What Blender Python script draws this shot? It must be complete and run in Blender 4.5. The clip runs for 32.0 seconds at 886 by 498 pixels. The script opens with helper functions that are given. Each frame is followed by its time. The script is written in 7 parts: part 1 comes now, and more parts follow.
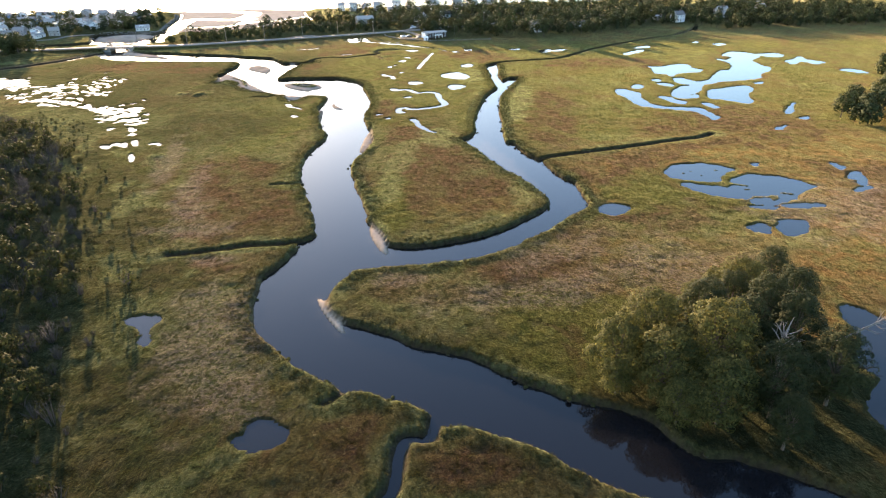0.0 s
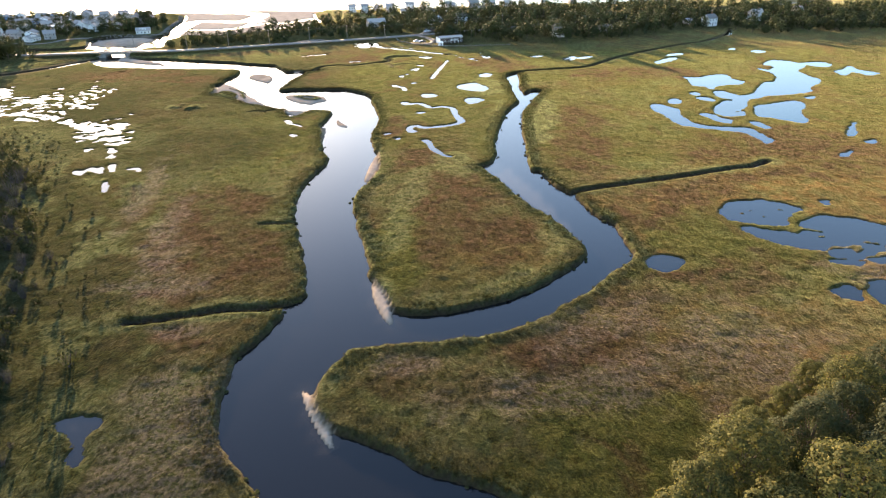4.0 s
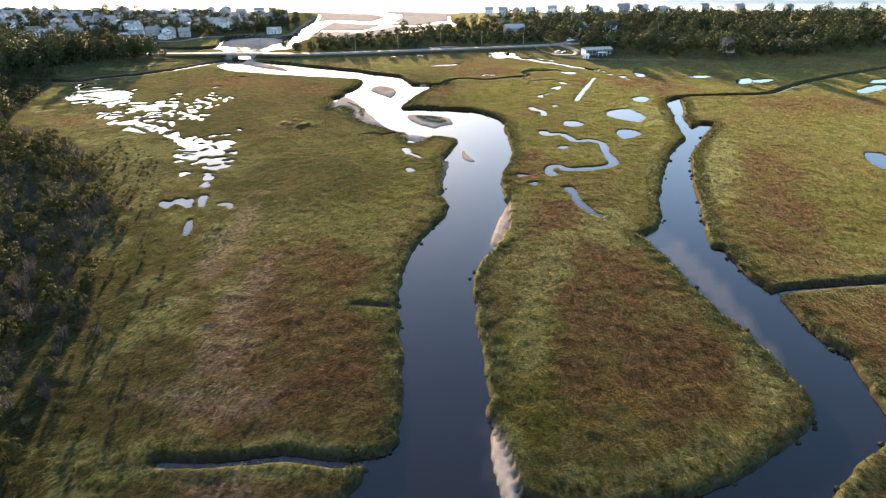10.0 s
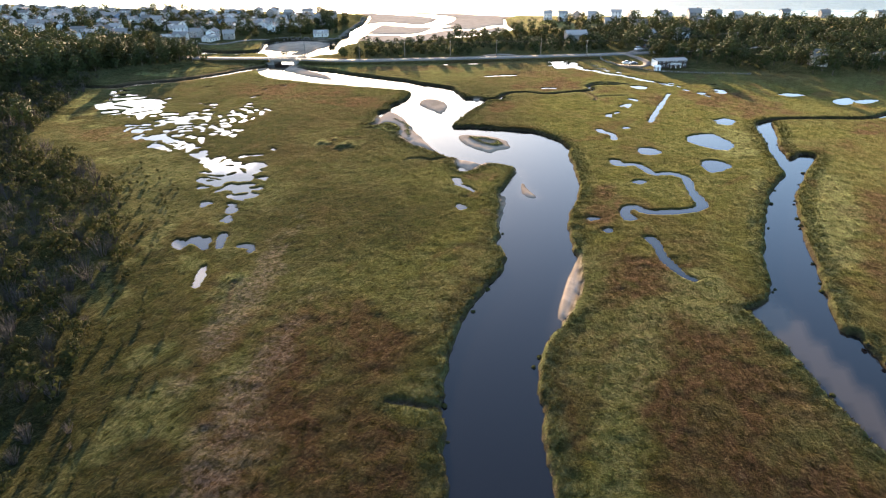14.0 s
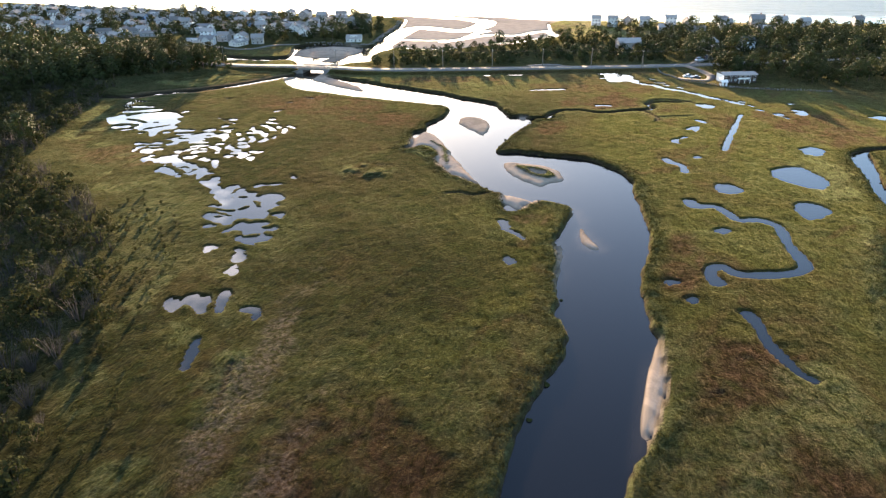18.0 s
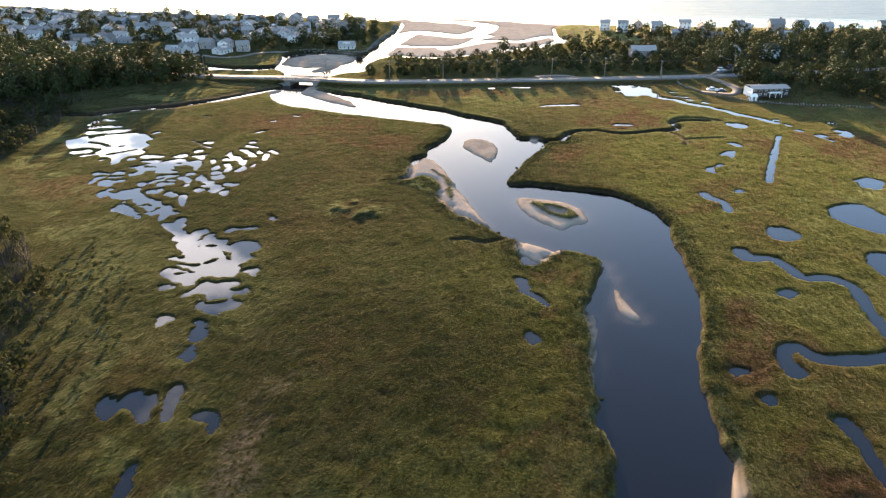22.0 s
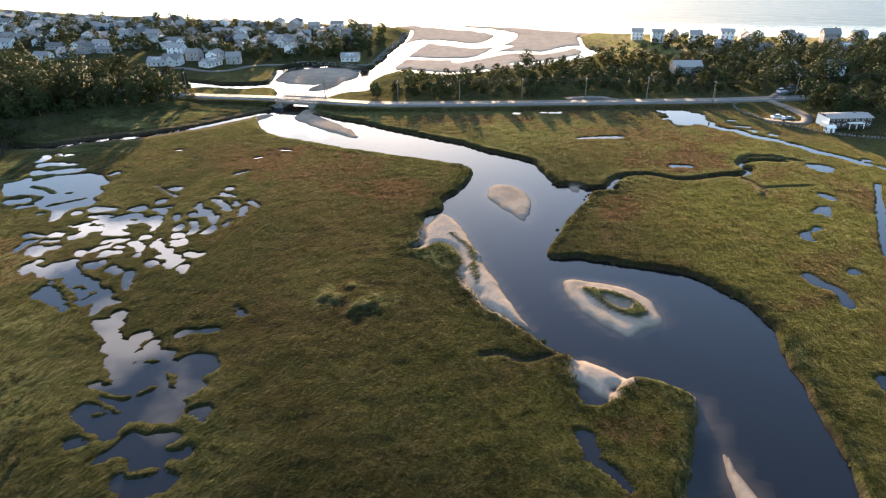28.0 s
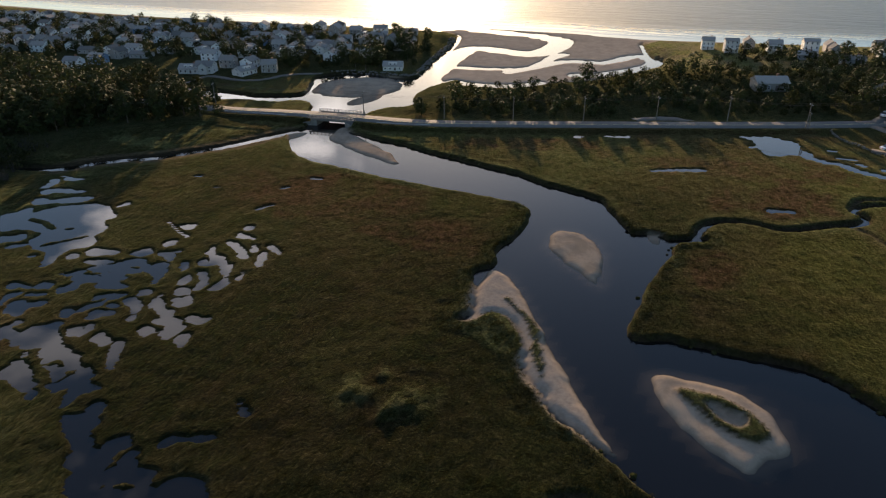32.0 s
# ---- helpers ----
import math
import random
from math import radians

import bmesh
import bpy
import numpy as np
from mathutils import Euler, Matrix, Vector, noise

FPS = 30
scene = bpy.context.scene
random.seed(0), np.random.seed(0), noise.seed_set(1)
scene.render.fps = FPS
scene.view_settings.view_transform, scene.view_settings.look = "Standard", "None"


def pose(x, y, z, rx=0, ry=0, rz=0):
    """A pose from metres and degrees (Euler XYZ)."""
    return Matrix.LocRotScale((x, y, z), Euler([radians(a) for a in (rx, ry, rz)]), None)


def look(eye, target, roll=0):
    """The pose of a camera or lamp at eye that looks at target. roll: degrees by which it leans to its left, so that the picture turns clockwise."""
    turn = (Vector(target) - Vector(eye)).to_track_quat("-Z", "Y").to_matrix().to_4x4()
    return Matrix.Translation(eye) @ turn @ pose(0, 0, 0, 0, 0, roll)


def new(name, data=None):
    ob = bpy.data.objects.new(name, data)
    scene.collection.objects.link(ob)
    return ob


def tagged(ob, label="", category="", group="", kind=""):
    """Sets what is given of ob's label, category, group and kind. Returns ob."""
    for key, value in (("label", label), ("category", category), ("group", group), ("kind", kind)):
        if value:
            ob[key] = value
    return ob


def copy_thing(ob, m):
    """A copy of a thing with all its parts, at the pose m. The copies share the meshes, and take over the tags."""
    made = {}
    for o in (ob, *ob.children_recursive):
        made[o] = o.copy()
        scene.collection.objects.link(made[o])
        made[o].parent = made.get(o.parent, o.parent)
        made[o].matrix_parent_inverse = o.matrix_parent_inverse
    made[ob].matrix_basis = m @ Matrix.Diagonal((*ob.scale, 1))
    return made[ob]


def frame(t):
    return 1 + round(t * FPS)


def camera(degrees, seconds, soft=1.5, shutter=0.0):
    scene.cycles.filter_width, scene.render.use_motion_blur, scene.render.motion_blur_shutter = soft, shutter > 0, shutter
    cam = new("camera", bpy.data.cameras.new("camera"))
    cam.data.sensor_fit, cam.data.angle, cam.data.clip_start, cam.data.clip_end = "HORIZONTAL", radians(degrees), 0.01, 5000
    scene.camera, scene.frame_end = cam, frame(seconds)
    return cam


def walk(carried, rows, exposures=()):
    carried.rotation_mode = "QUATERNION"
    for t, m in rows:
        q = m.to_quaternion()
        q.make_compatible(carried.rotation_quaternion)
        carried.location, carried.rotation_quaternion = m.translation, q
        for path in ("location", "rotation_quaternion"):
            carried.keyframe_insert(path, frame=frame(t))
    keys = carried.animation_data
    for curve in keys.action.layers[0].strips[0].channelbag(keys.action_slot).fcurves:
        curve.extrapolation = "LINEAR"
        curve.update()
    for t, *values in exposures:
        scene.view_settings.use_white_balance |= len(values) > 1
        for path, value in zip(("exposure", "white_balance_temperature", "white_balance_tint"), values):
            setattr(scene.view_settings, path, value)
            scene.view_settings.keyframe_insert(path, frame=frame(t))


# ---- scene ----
cam = camera(68.8, 32.0, soft=1.25)
METRES, EYE, TILT, LEAN, TURN = 220.6, 60.0, 0.0, 0.0, 0.0
ROWS = [
    (0.0, 0.0, 0.0, 0.0, -0.25, -26.25, 0.51),
    (0.5, -0.0004, 0.0156, -0.0001, -0.3, -26.28, 0.51),
    (1.0, -0.0006, 0.0312, -0.0, -0.35, -26.29, 0.52),
    (1.5, -0.0011, 0.0468, -0.0002, -0.4, -26.3, 0.5),
    (2.0, -0.0014, 0.0625, -0.0001, -0.44, -26.33, 0.51),
    (2.5, -0.0017, 0.0782, -0.0001, -0.49, -26.35, 0.52),
    (4.5, -0.0046, 0.1414, -0.0008, 2.38, -26.4, 0.51),
    (5.0, -0.0062, 0.157, -0.0009, 4.16, -26.4, 0.5),
    (5.5, -0.0082, 0.1728, -0.0009, 5.59, -26.41, 0.51),
    (6.0, -0.0104, 0.1883, -0.001, 6.93, -26.41, 0.49),
    (6.5, -0.0132, 0.2038, -0.0012, 7.84, -26.42, 0.49),
    (7.0, -0.0163, 0.2193, -0.0012, 8.72, -26.43, 0.47),
    (7.5, -0.0191, 0.2347, -0.0011, 9.63, -26.45, 0.49),
    (8.0, -0.0229, 0.2499, -0.0013, 10.65, -26.44, 0.47),
    (8.5, -0.0266, 0.2651, -0.0013, 11.92, -26.45, 0.48),
    (9.0, -0.0305, 0.2803, -0.0013, 12.28, -26.46, 0.49),
    (9.5, -0.0344, 0.2955, -0.0014, 12.23, -26.47, 0.5),
    (10.0, -0.0383, 0.3106, -0.0016, 12.18, -26.48, 0.51),
    (10.5, -0.0425, 0.3255, -0.0014, 12.35, -26.5, 0.5),
    (11.0, -0.0468, 0.3406, -0.0016, 12.91, -26.5, 0.51),
    (11.5, -0.0514, 0.3556, -0.0018, 13.61, -26.51, 0.5),
    (12.0, -0.0561, 0.3705, -0.0018, 13.95, -26.53, 0.5),
    (12.5, -0.0611, 0.3855, -0.002, 14.41, -26.54, 0.49),
    (13.0, -0.066, 0.4003, -0.0019, 15.2, -26.55, 0.48),
    (13.5, -0.0711, 0.4151, -0.002, 15.96, -26.56, 0.48),
    (14.0, -0.0762, 0.4298, -0.0018, 16.52, -26.58, 0.47),
    (14.5, -0.0817, 0.4445, -0.0019, 17.1, -26.6, 0.47),
    (16.5, -0.106, 0.5032, -0.0023, 19.69, -26.59, 0.41),
    (17.0, -0.1121, 0.5175, -0.0024, 19.65, -26.61, 0.41),
    (17.5, -0.1183, 0.5317, -0.0023, 19.59, -26.63, 0.4),
    (18.0, -0.1244, 0.546, -0.0025, 19.55, -26.64, 0.41),
    (18.5, -0.1305, 0.5603, -0.0025, 19.5, -26.65, 0.41),
    (19.0, -0.1367, 0.5745, -0.0025, 19.45, -26.67, 0.39),
    (19.5, -0.1429, 0.5888, -0.0027, 19.41, -26.68, 0.39),
    (20.0, -0.149, 0.603, -0.0028, 19.37, -26.69, 0.39),
    (20.5, -0.155, 0.6173, -0.0028, 19.34, -26.7, 0.4),
    (21.0, -0.1612, 0.6316, -0.0028, 19.29, -26.72, 0.4),
    (21.5, -0.1673, 0.6459, -0.0028, 19.25, -26.73, 0.38),
    (22.0, -0.1734, 0.6601, -0.0028, 19.21, -26.74, 0.39),
    (22.5, -0.1796, 0.6745, -0.003, 19.17, -26.76, 0.38),
    (23.0, -0.1857, 0.6887, -0.0028, 19.13, -26.78, 0.37),
    (23.5, -0.192, 0.7031, -0.0029, 19.09, -26.8, 0.37),
    (24.0, -0.1983, 0.7174, -0.0029, 19.05, -26.82, 0.36),
    (24.5, -0.2043, 0.7317, -0.003, 19.02, -26.83, 0.36),
    (25.0, -0.2104, 0.7461, -0.0032, 18.98, -26.84, 0.37),
    (25.5, -0.2166, 0.7604, -0.0034, 18.94, -26.85, 0.36),
    (27.5, -0.2413, 0.8172, -0.0032, 19.61, -26.89, 0.32),
    (28.0, -0.2478, 0.8314, -0.0035, 19.94, -26.9, 0.31),
    (28.5, -0.2543, 0.8455, -0.0037, 20.27, -26.91, 0.32),
    (29.0, -0.2608, 0.8595, -0.0038, 20.58, -26.91, 0.32),
    (29.5, -0.2675, 0.8734, -0.004, 20.89, -26.91, 0.33),
    (30.0, -0.2743, 0.8874, -0.0041, 21.47, -26.91, 0.34),
    (30.5, -0.2812, 0.9012, -0.0041, 22.07, -26.92, 0.35),
    (31.0, -0.288, 0.9151, -0.0043, 22.65, -26.92, 0.36),
    (31.5, -0.2951, 0.9288, -0.0045, 23.13, -26.92, 0.37),
    (32.0, -0.3023, 0.9426, -0.004, 23.72, -27.01, 0.4),
]
walk(cam, [(t, pose(0, 0, EYE, TILT, LEAN, TURN) @ pose(METRES * x, METRES * y, METRES * z, 90 + pitch, roll, yaw)) for t, x, y, z, yaw, pitch, roll in ROWS],
     exposures=[(t, stops, 7250, 18) for t, stops in ((0.0, 2.68), (14.0, 2.54), (24.0, 2.40), (31.4, 2.30), (31.6, 2.16), (31.8, 1.66), (32.0, 0.76))])

# ---- daylight: a low morning sun over the sea, ahead and to the west of the river mouth ----
SUN_AZIMUTH, SUN_HEIGHT = -24.2, 7.2
world = bpy.data.worlds.new("sky")
scene.world = world
world.use_nodes = True
wn = world.node_tree
sky = wn.nodes.new("ShaderNodeTexSky")
sky.sky_type, sky.sun_disc = "NISHITA", False
sky.sun_elevation, sky.sun_rotation = radians(SUN_HEIGHT), radians(SUN_AZIMUTH)
sky.air_density, sky.dust_density, sky.ozone_density = 1.0, 0.7, 3.0
wn.nodes["Background"].inputs["Strength"].default_value = 0.16
# thin broken cloud high overhead: paler and greyer than the clear sky round it
spot, cut, lift, over, scale2 = (wn.nodes.new(k) for k in ("ShaderNodeTexCoord", "ShaderNodeSeparateXYZ", "ShaderNodeMath", "ShaderNodeMath", "ShaderNodeVectorMath"))
puff, veil, height, both, grey, blend = (wn.nodes.new(k) for k in ("ShaderNodeTexNoise", "ShaderNodeMapRange", "ShaderNodeMapRange", "ShaderNodeMath", "ShaderNodeHueSaturation", "ShaderNodeMix"))
wn.links.new(spot.outputs["Generated"], cut.inputs[0])
lift.operation, lift.inputs[1].default_value = "MAXIMUM", 0.05
wn.links.new(cut.outputs["Z"], lift.inputs[0])
over.operation, over.inputs[0].default_value = "DIVIDE", 1.0
wn.links.new(lift.outputs[0], over.inputs[1])
scale2.operation = "SCALE"
wn.links.new(spot.outputs["Generated"], scale2.inputs[0])
wn.links.new(over.outputs[0], scale2.inputs["Scale"])
puff.inputs["Scale"].default_value, puff.inputs["Detail"].default_value, puff.inputs["Roughness"].default_value = 2.3, 6.0, 0.52
wn.links.new(scale2.outputs[0], puff.inputs["Vector"])
# the bank thickens towards the west
wester, bank_of = wn.nodes.new("ShaderNodeMapRange"), wn.nodes.new("ShaderNodeMath")
wester.inputs["From Min"].default_value, wester.inputs["From Max"].default_value, wester.inputs["To Min"].default_value, wester.inputs["To Max"].default_value = -0.34, -0.60, -0.14, 0.17
wn.links.new(cut.outputs["X"], wester.inputs["Value"])
wn.links.new(puff.outputs["Fac"], bank_of.inputs[0])
wn.links.new(wester.outputs[0], bank_of.inputs[1])
veil.inputs["From Min"].default_value, veil.inputs["From Max"].default_value, veil.inputs["To Max"].default_value = 0.66, 0.78, 0.9
wn.links.new(bank_of.outputs[0], veil.inputs["Value"])
height.inputs["From Min"].default_value, height.inputs["From Max"].default_value = 0.12, 0.30
wn.links.new(cut.outputs["Z"], height.inputs["Value"])
both.operation = "MULTIPLY"
wn.links.new(veil.outputs[0], both.inputs[0])
wn.links.new(height.outputs[0], both.inputs[1])
grey.inputs["Saturation"].default_value, grey.inputs["Value"].default_value = 0.20, 3.0
wn.links.new(sky.outputs["Color"], grey.inputs["Color"])
blend.data_type = "RGBA"
wn.links.new(both.outputs[0], blend.inputs[0])
wn.links.new(sky.outputs["Color"], blend.inputs[6])
wn.links.new(grey.outputs["Color"], blend.inputs[7])
wn.links.new(blend.outputs[2], wn.nodes["Background"].inputs["Color"])

sun = new("sun", bpy.data.lights.new("sun", "SUN"))
sun.data.energy, sun.data.angle, sun.data.color = 4.3, radians(0.6), (1.0, 0.785, 0.545)
sa, se = radians(SUN_AZIMUTH), radians(SUN_HEIGHT)
sun.matrix_world = look((900 * math.sin(sa) * math.cos(se), 900 * math.cos(sa) * math.cos(se), 900 * math.sin(se)), (0, 0, 0))


# ---- materials ----
class Nodes:
    """A short hand for node materials."""

    def __init__(self, name):
        self.mat = bpy.data.materials.new(name)
        self.mat.use_nodes = True
        self.tree = self.mat.node_tree
        self.bsdf = self.tree.nodes["Principled BSDF"]
        self.pos = None

    def add(self, kind, **values):
        n = self.tree.nodes.new(kind)
        for key, value in values.items():
            n.inputs[key.replace("_", " ")].default_value = value
        return n

    def link(self, a, b):
        self.tree.links.new(a, b)

    def place(self):
        if self.pos is None:
            self.pos = self.tree.nodes.new("ShaderNodeNewGeometry").outputs["Position"]
        return self.pos

    def noise(self, scale, detail=4.0, rough=0.55, stretch=None, turn=0.0, distort=0.0):
        n = self.add("ShaderNodeTexNoise", Scale=scale, Detail=detail, Roughness=rough, Distortion=distort)
        vec = self.place()
        if stretch:
            m = self.add("ShaderNodeMapping", Scale=stretch, Rotation=(0, 0, turn))
            self.link(vec, m.inputs["Vector"])
            vec = m.outputs["Vector"]
        self.link(vec, n.inputs["Vector"])
        return n.outputs["Fac"]

    def ramp(self, fac, lo, hi, a=0.0, b=1.0):
        n = self.add("ShaderNodeMapRange")
        n.inputs["From Min"].default_value, n.inputs["From Max"].default_value = lo, hi
        n.inputs["To Min"].default_value, n.inputs["To Max"].default_value = a, b
        self.link(fac, n.inputs["Value"])
        return n.outputs["Result"]

    def mix(self, fac, a, b):
        n = self.tree.nodes.new("ShaderNodeMix")
        n.data_type = "RGBA"
        for socket, value in ((n.inputs[0], fac), (n.inputs[6], a), (n.inputs[7], b)):
            if isinstance(value, tuple):
                socket.default_value = (*value, 1.0)
            elif isinstance(value, (int, float)):
                socket.default_value = value
            else:
                self.link(value, socket)
        return n.outputs[2]

    def math(self, op, a, b):
        n = self.tree.nodes.new("ShaderNodeMath")
        n.operation = op
        for socket, value in ((n.inputs[0], a), (n.inputs[1], b)):
            if isinstance(value, (int, float)):
                socket.default_value = value
            else:
                self.link(value, socket)
        return n.outputs[0]

    def attribute(self, name):
        n = self.tree.nodes.new("ShaderNodeAttribute")
        n.attribute_name = name
        return n

    def bump(self, height, strength, distance):
        n = self.add("ShaderNodeBump", Strength=strength, Distance=distance)
        self.link(height, n.inputs["Height"])
        self.link(n.outputs["Normal"], self.bsdf.inputs["Normal"])
        return n.outputs["Normal"]

    def done(self, colour=None, rough=0.8, metal=0.0, spec=0.3):
        if isinstance(colour, tuple):
            self.bsdf.inputs["Base Color"].default_value = (*colour, 1.0)
        elif colour is not None:
            self.link(colour, self.bsdf.inputs["Base Color"])
        self.bsdf.inputs["Roughness"].default_value = rough
        self.bsdf.inputs["Metallic"].default_value = metal
        self.bsdf.inputs["Specular IOR Level"].default_value = spec
        return self.mat

    def fuzz(self, colour):
        """The soft gleam of dense standing blades seen at a slant, in the colour of the sward."""
        glow = self.tree.nodes.new("ShaderNodeVectorMath")
        glow.operation = "SCALE"
        glow.inputs["Scale"].default_value = 26.0
        self.link(colour, glow.inputs[0])
        tint = self.mix(0.8, (0.70, 0.60, 0.30), glow.outputs[0])
        self.link(tint, self.bsdf.inputs["Sheen Tint"])
        self.bsdf.inputs["Sheen Weight"].default_value = 0.24
        self.bsdf.inputs["Sheen Roughness"].default_value = 0.4

    def translucent(self, colour, share):
        """Lets part of the light through, as leaves and grass do."""
        t = self.tree.nodes.new("ShaderNodeBsdfTranslucent")
        m = self.tree.nodes.new("ShaderNodeMixShader")
        if isinstance(colour, tuple):
            t.inputs["Color"].default_value = (*colour, 1.0)
        else:
            self.link(colour, t.inputs["Color"])
        m.inputs[0].default_value = share
        self.link(self.bsdf.outputs[0], m.inputs[1])
        self.link(t.outputs[0], m.inputs[2])
        self.link(m.outputs[0], self.tree.nodes["Material Output"].inputs["Surface"])


def marsh_colour(k):
    """Salt-marsh colours: olive meadow, rust-brown swards, yellow-green creek edges, sand, mud and upland."""
    za, zb = k.attribute("zone_a"), k.attribute("zone_b")
    a, b = k.add("ShaderNodeSeparateColor"), k.add("ShaderNodeSeparateColor")
    k.link(za.outputs["Color"], a.inputs[0])
    k.link(zb.outputs["Color"], b.inputs[0])
    rim, brown, sand = a.outputs
    mud, upland, pale = b.outputs
    zc, e = k.attribute("zone_c"), k.add("ShaderNodeSeparateColor")
    k.link(zc.outputs["Color"], e.inputs[0])
    dry, deep, lush = e.outputs
    wide, mid, fine = k.noise(0.035, 5, 0.6), k.noise(0.22, 7, 0.72, (1, 0.8, 1), 0.4, 0.6), k.noise(1.3, 5, 0.75)
    patch = k.noise(0.55, 5, 0.7, (1, 0.55, 1), -0.5, 1.2)
    clump, tuft = k.noise(0.75, 3, 0.6, (1, 0.7, 1), 0.3, 0.5), k.noise(2.4, 4, 0.75, (1, 0.55, 1), 0.9)
    # meadow: olive, with greener and browner swards
    c = k.mix(k.ramp(wide, 0.45, 0.55), (0.0158, 0.0133, 0.0064), (0.0158, 0.0185, 0.0070))
    c = k.mix(k.ramp(mid, 0.46, 0.60), c, (0.0230, 0.0207, 0.0098))
    c = k.mix(dry, c, k.mix(k.ramp(mid, 0.42, 0.58), (0.0416, 0.0244, 0.0094), (0.0316, 0.0289, 0.0104)))
    c = k.mix(lush, c, k.mix(k.ramp(mid, 0.42, 0.58), (0.0150, 0.0176, 0.0052), (0.0250, 0.0252, 0.0080)))
    rust, swirl = k.noise(0.05, 6, 0.65, (1, 0.7, 1), 0.8, 1.5), k.noise(0.085, 6, 0.65, (1, 0.6, 1), -0.4, 2.0)
    c = k.mix(k.math("MULTIPLY", k.ramp(rust, 0.55, 0.62, 0.0, 0.6), k.math("SUBTRACT", 1.0, upland)), c, (0.0215, 0.0126, 0.0074))
    c = k.mix(k.ramp(swirl, 0.55, 0.62, 0.0, 0.6), c, k.mix(0.7, c, (0.0273, 0.0311, 0.0121)))
    # dark green western meadow, plus thicket-edge shade put into the colour
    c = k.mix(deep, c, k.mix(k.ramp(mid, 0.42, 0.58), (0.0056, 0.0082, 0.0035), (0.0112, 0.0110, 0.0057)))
    islands = k.noise(0.13, 5, 0.6, (1, 0.65, 1), 0.5, 1.0)
    c = k.mix(k.math("MULTIPLY", brown, k.ramp(islands, 0.60, 0.44, 0.25, 1.0)), c, k.mix(k.ramp(clump, 0.40, 0.62), (0.0125, 0.0078, 0.0046), (0.0235, 0.0140, 0.0088)))
    c = k.mix(k.math("MULTIPLY", rim, k.ramp(fine, 0.34, 0.54, 0.35, 1.0)), c, k.mix(k.ramp(clump, 0.40, 0.60), (0.0287, 0.0363, 0.0143), (0.0545, 0.0555, 0.0238)))
    c = k.mix(k.math("MULTIPLY", pale, k.ramp(fine, 0.42, 0.56)), c, (0.0574, 0.0444, 0.0363))
    # upland and wood floor; also the creekside tree shade, put into the colour
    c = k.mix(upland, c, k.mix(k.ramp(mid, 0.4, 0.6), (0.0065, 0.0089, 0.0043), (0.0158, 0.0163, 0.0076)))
    # tussocks by noise: shade of the hollows put into the colour, and paler tips
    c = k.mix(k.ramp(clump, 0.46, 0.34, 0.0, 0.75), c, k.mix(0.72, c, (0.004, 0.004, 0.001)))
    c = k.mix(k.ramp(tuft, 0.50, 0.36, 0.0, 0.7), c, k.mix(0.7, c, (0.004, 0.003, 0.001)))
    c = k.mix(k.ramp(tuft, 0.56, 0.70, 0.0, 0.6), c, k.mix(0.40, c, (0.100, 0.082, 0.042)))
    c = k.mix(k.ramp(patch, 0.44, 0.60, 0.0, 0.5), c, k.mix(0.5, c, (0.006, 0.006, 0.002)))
    level = k.add("ShaderNodeSeparateXYZ")
    k.link(k.place(), level.inputs[0])
    # tan sand on the river bars, paler sand on the flats of the mouth
    mouth = k.ramp(level.outputs[1], 425.0, 455.0)
    mouth_sand = k.mix(k.ramp(mid, 0.40, 0.60), (0.42, 0.335, 0.255), (0.33, 0.265, 0.205))
    bar_sand = k.mix(k.ramp(mid, 0.42, 0.58), (0.31, 0.246, 0.188), (0.225, 0.180, 0.138))
    damp_sand = k.mix(k.ramp(level.outputs[2], -0.80, -0.50), (0.12, 0.096, 0.076), k.mix(mouth, bar_sand, mouth_sand))
    dry_sand = k.mix(k.ramp(fine, 0.35, 0.65), (0.33, 0.268, 0.213), (0.235, 0.190, 0.152))
    c = k.mix(sand, c, k.mix(k.ramp(level.outputs[2], -0.36, -0.04), damp_sand, dry_sand))
    return k.mix(mud, c, k.mix(k.ramp(fine, 0.35, 0.65), (0.014, 0.011, 0.007), (0.034, 0.027, 0.018)))


def ground_material():
    k = Nodes("marsh_ground")
    h = k.math("ADD", k.math("MULTIPLY", k.noise(2.2, 5, 0.7), 0.6), k.noise(0.7, 4, 0.6, (1, 0.6, 1), 0.5, 0.8))
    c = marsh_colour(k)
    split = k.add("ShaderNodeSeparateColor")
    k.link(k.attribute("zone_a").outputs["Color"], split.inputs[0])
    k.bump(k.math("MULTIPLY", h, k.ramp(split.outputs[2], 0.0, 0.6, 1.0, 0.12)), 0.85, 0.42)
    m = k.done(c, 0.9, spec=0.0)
    k.fuzz(c)
    k.link(k.ramp(split.outputs[2], 0.0, 0.6, 0.24, 0.0), k.bsdf.inputs["Sheen Weight"])
    return m


def grass_material():
    k = Nodes("marsh_grass")
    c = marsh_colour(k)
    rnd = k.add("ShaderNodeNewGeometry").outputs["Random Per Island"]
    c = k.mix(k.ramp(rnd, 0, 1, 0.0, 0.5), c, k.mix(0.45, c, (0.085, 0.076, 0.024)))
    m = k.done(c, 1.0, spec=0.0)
    k.fuzz(c)
    k.translucent(c, 0.5)
    return m


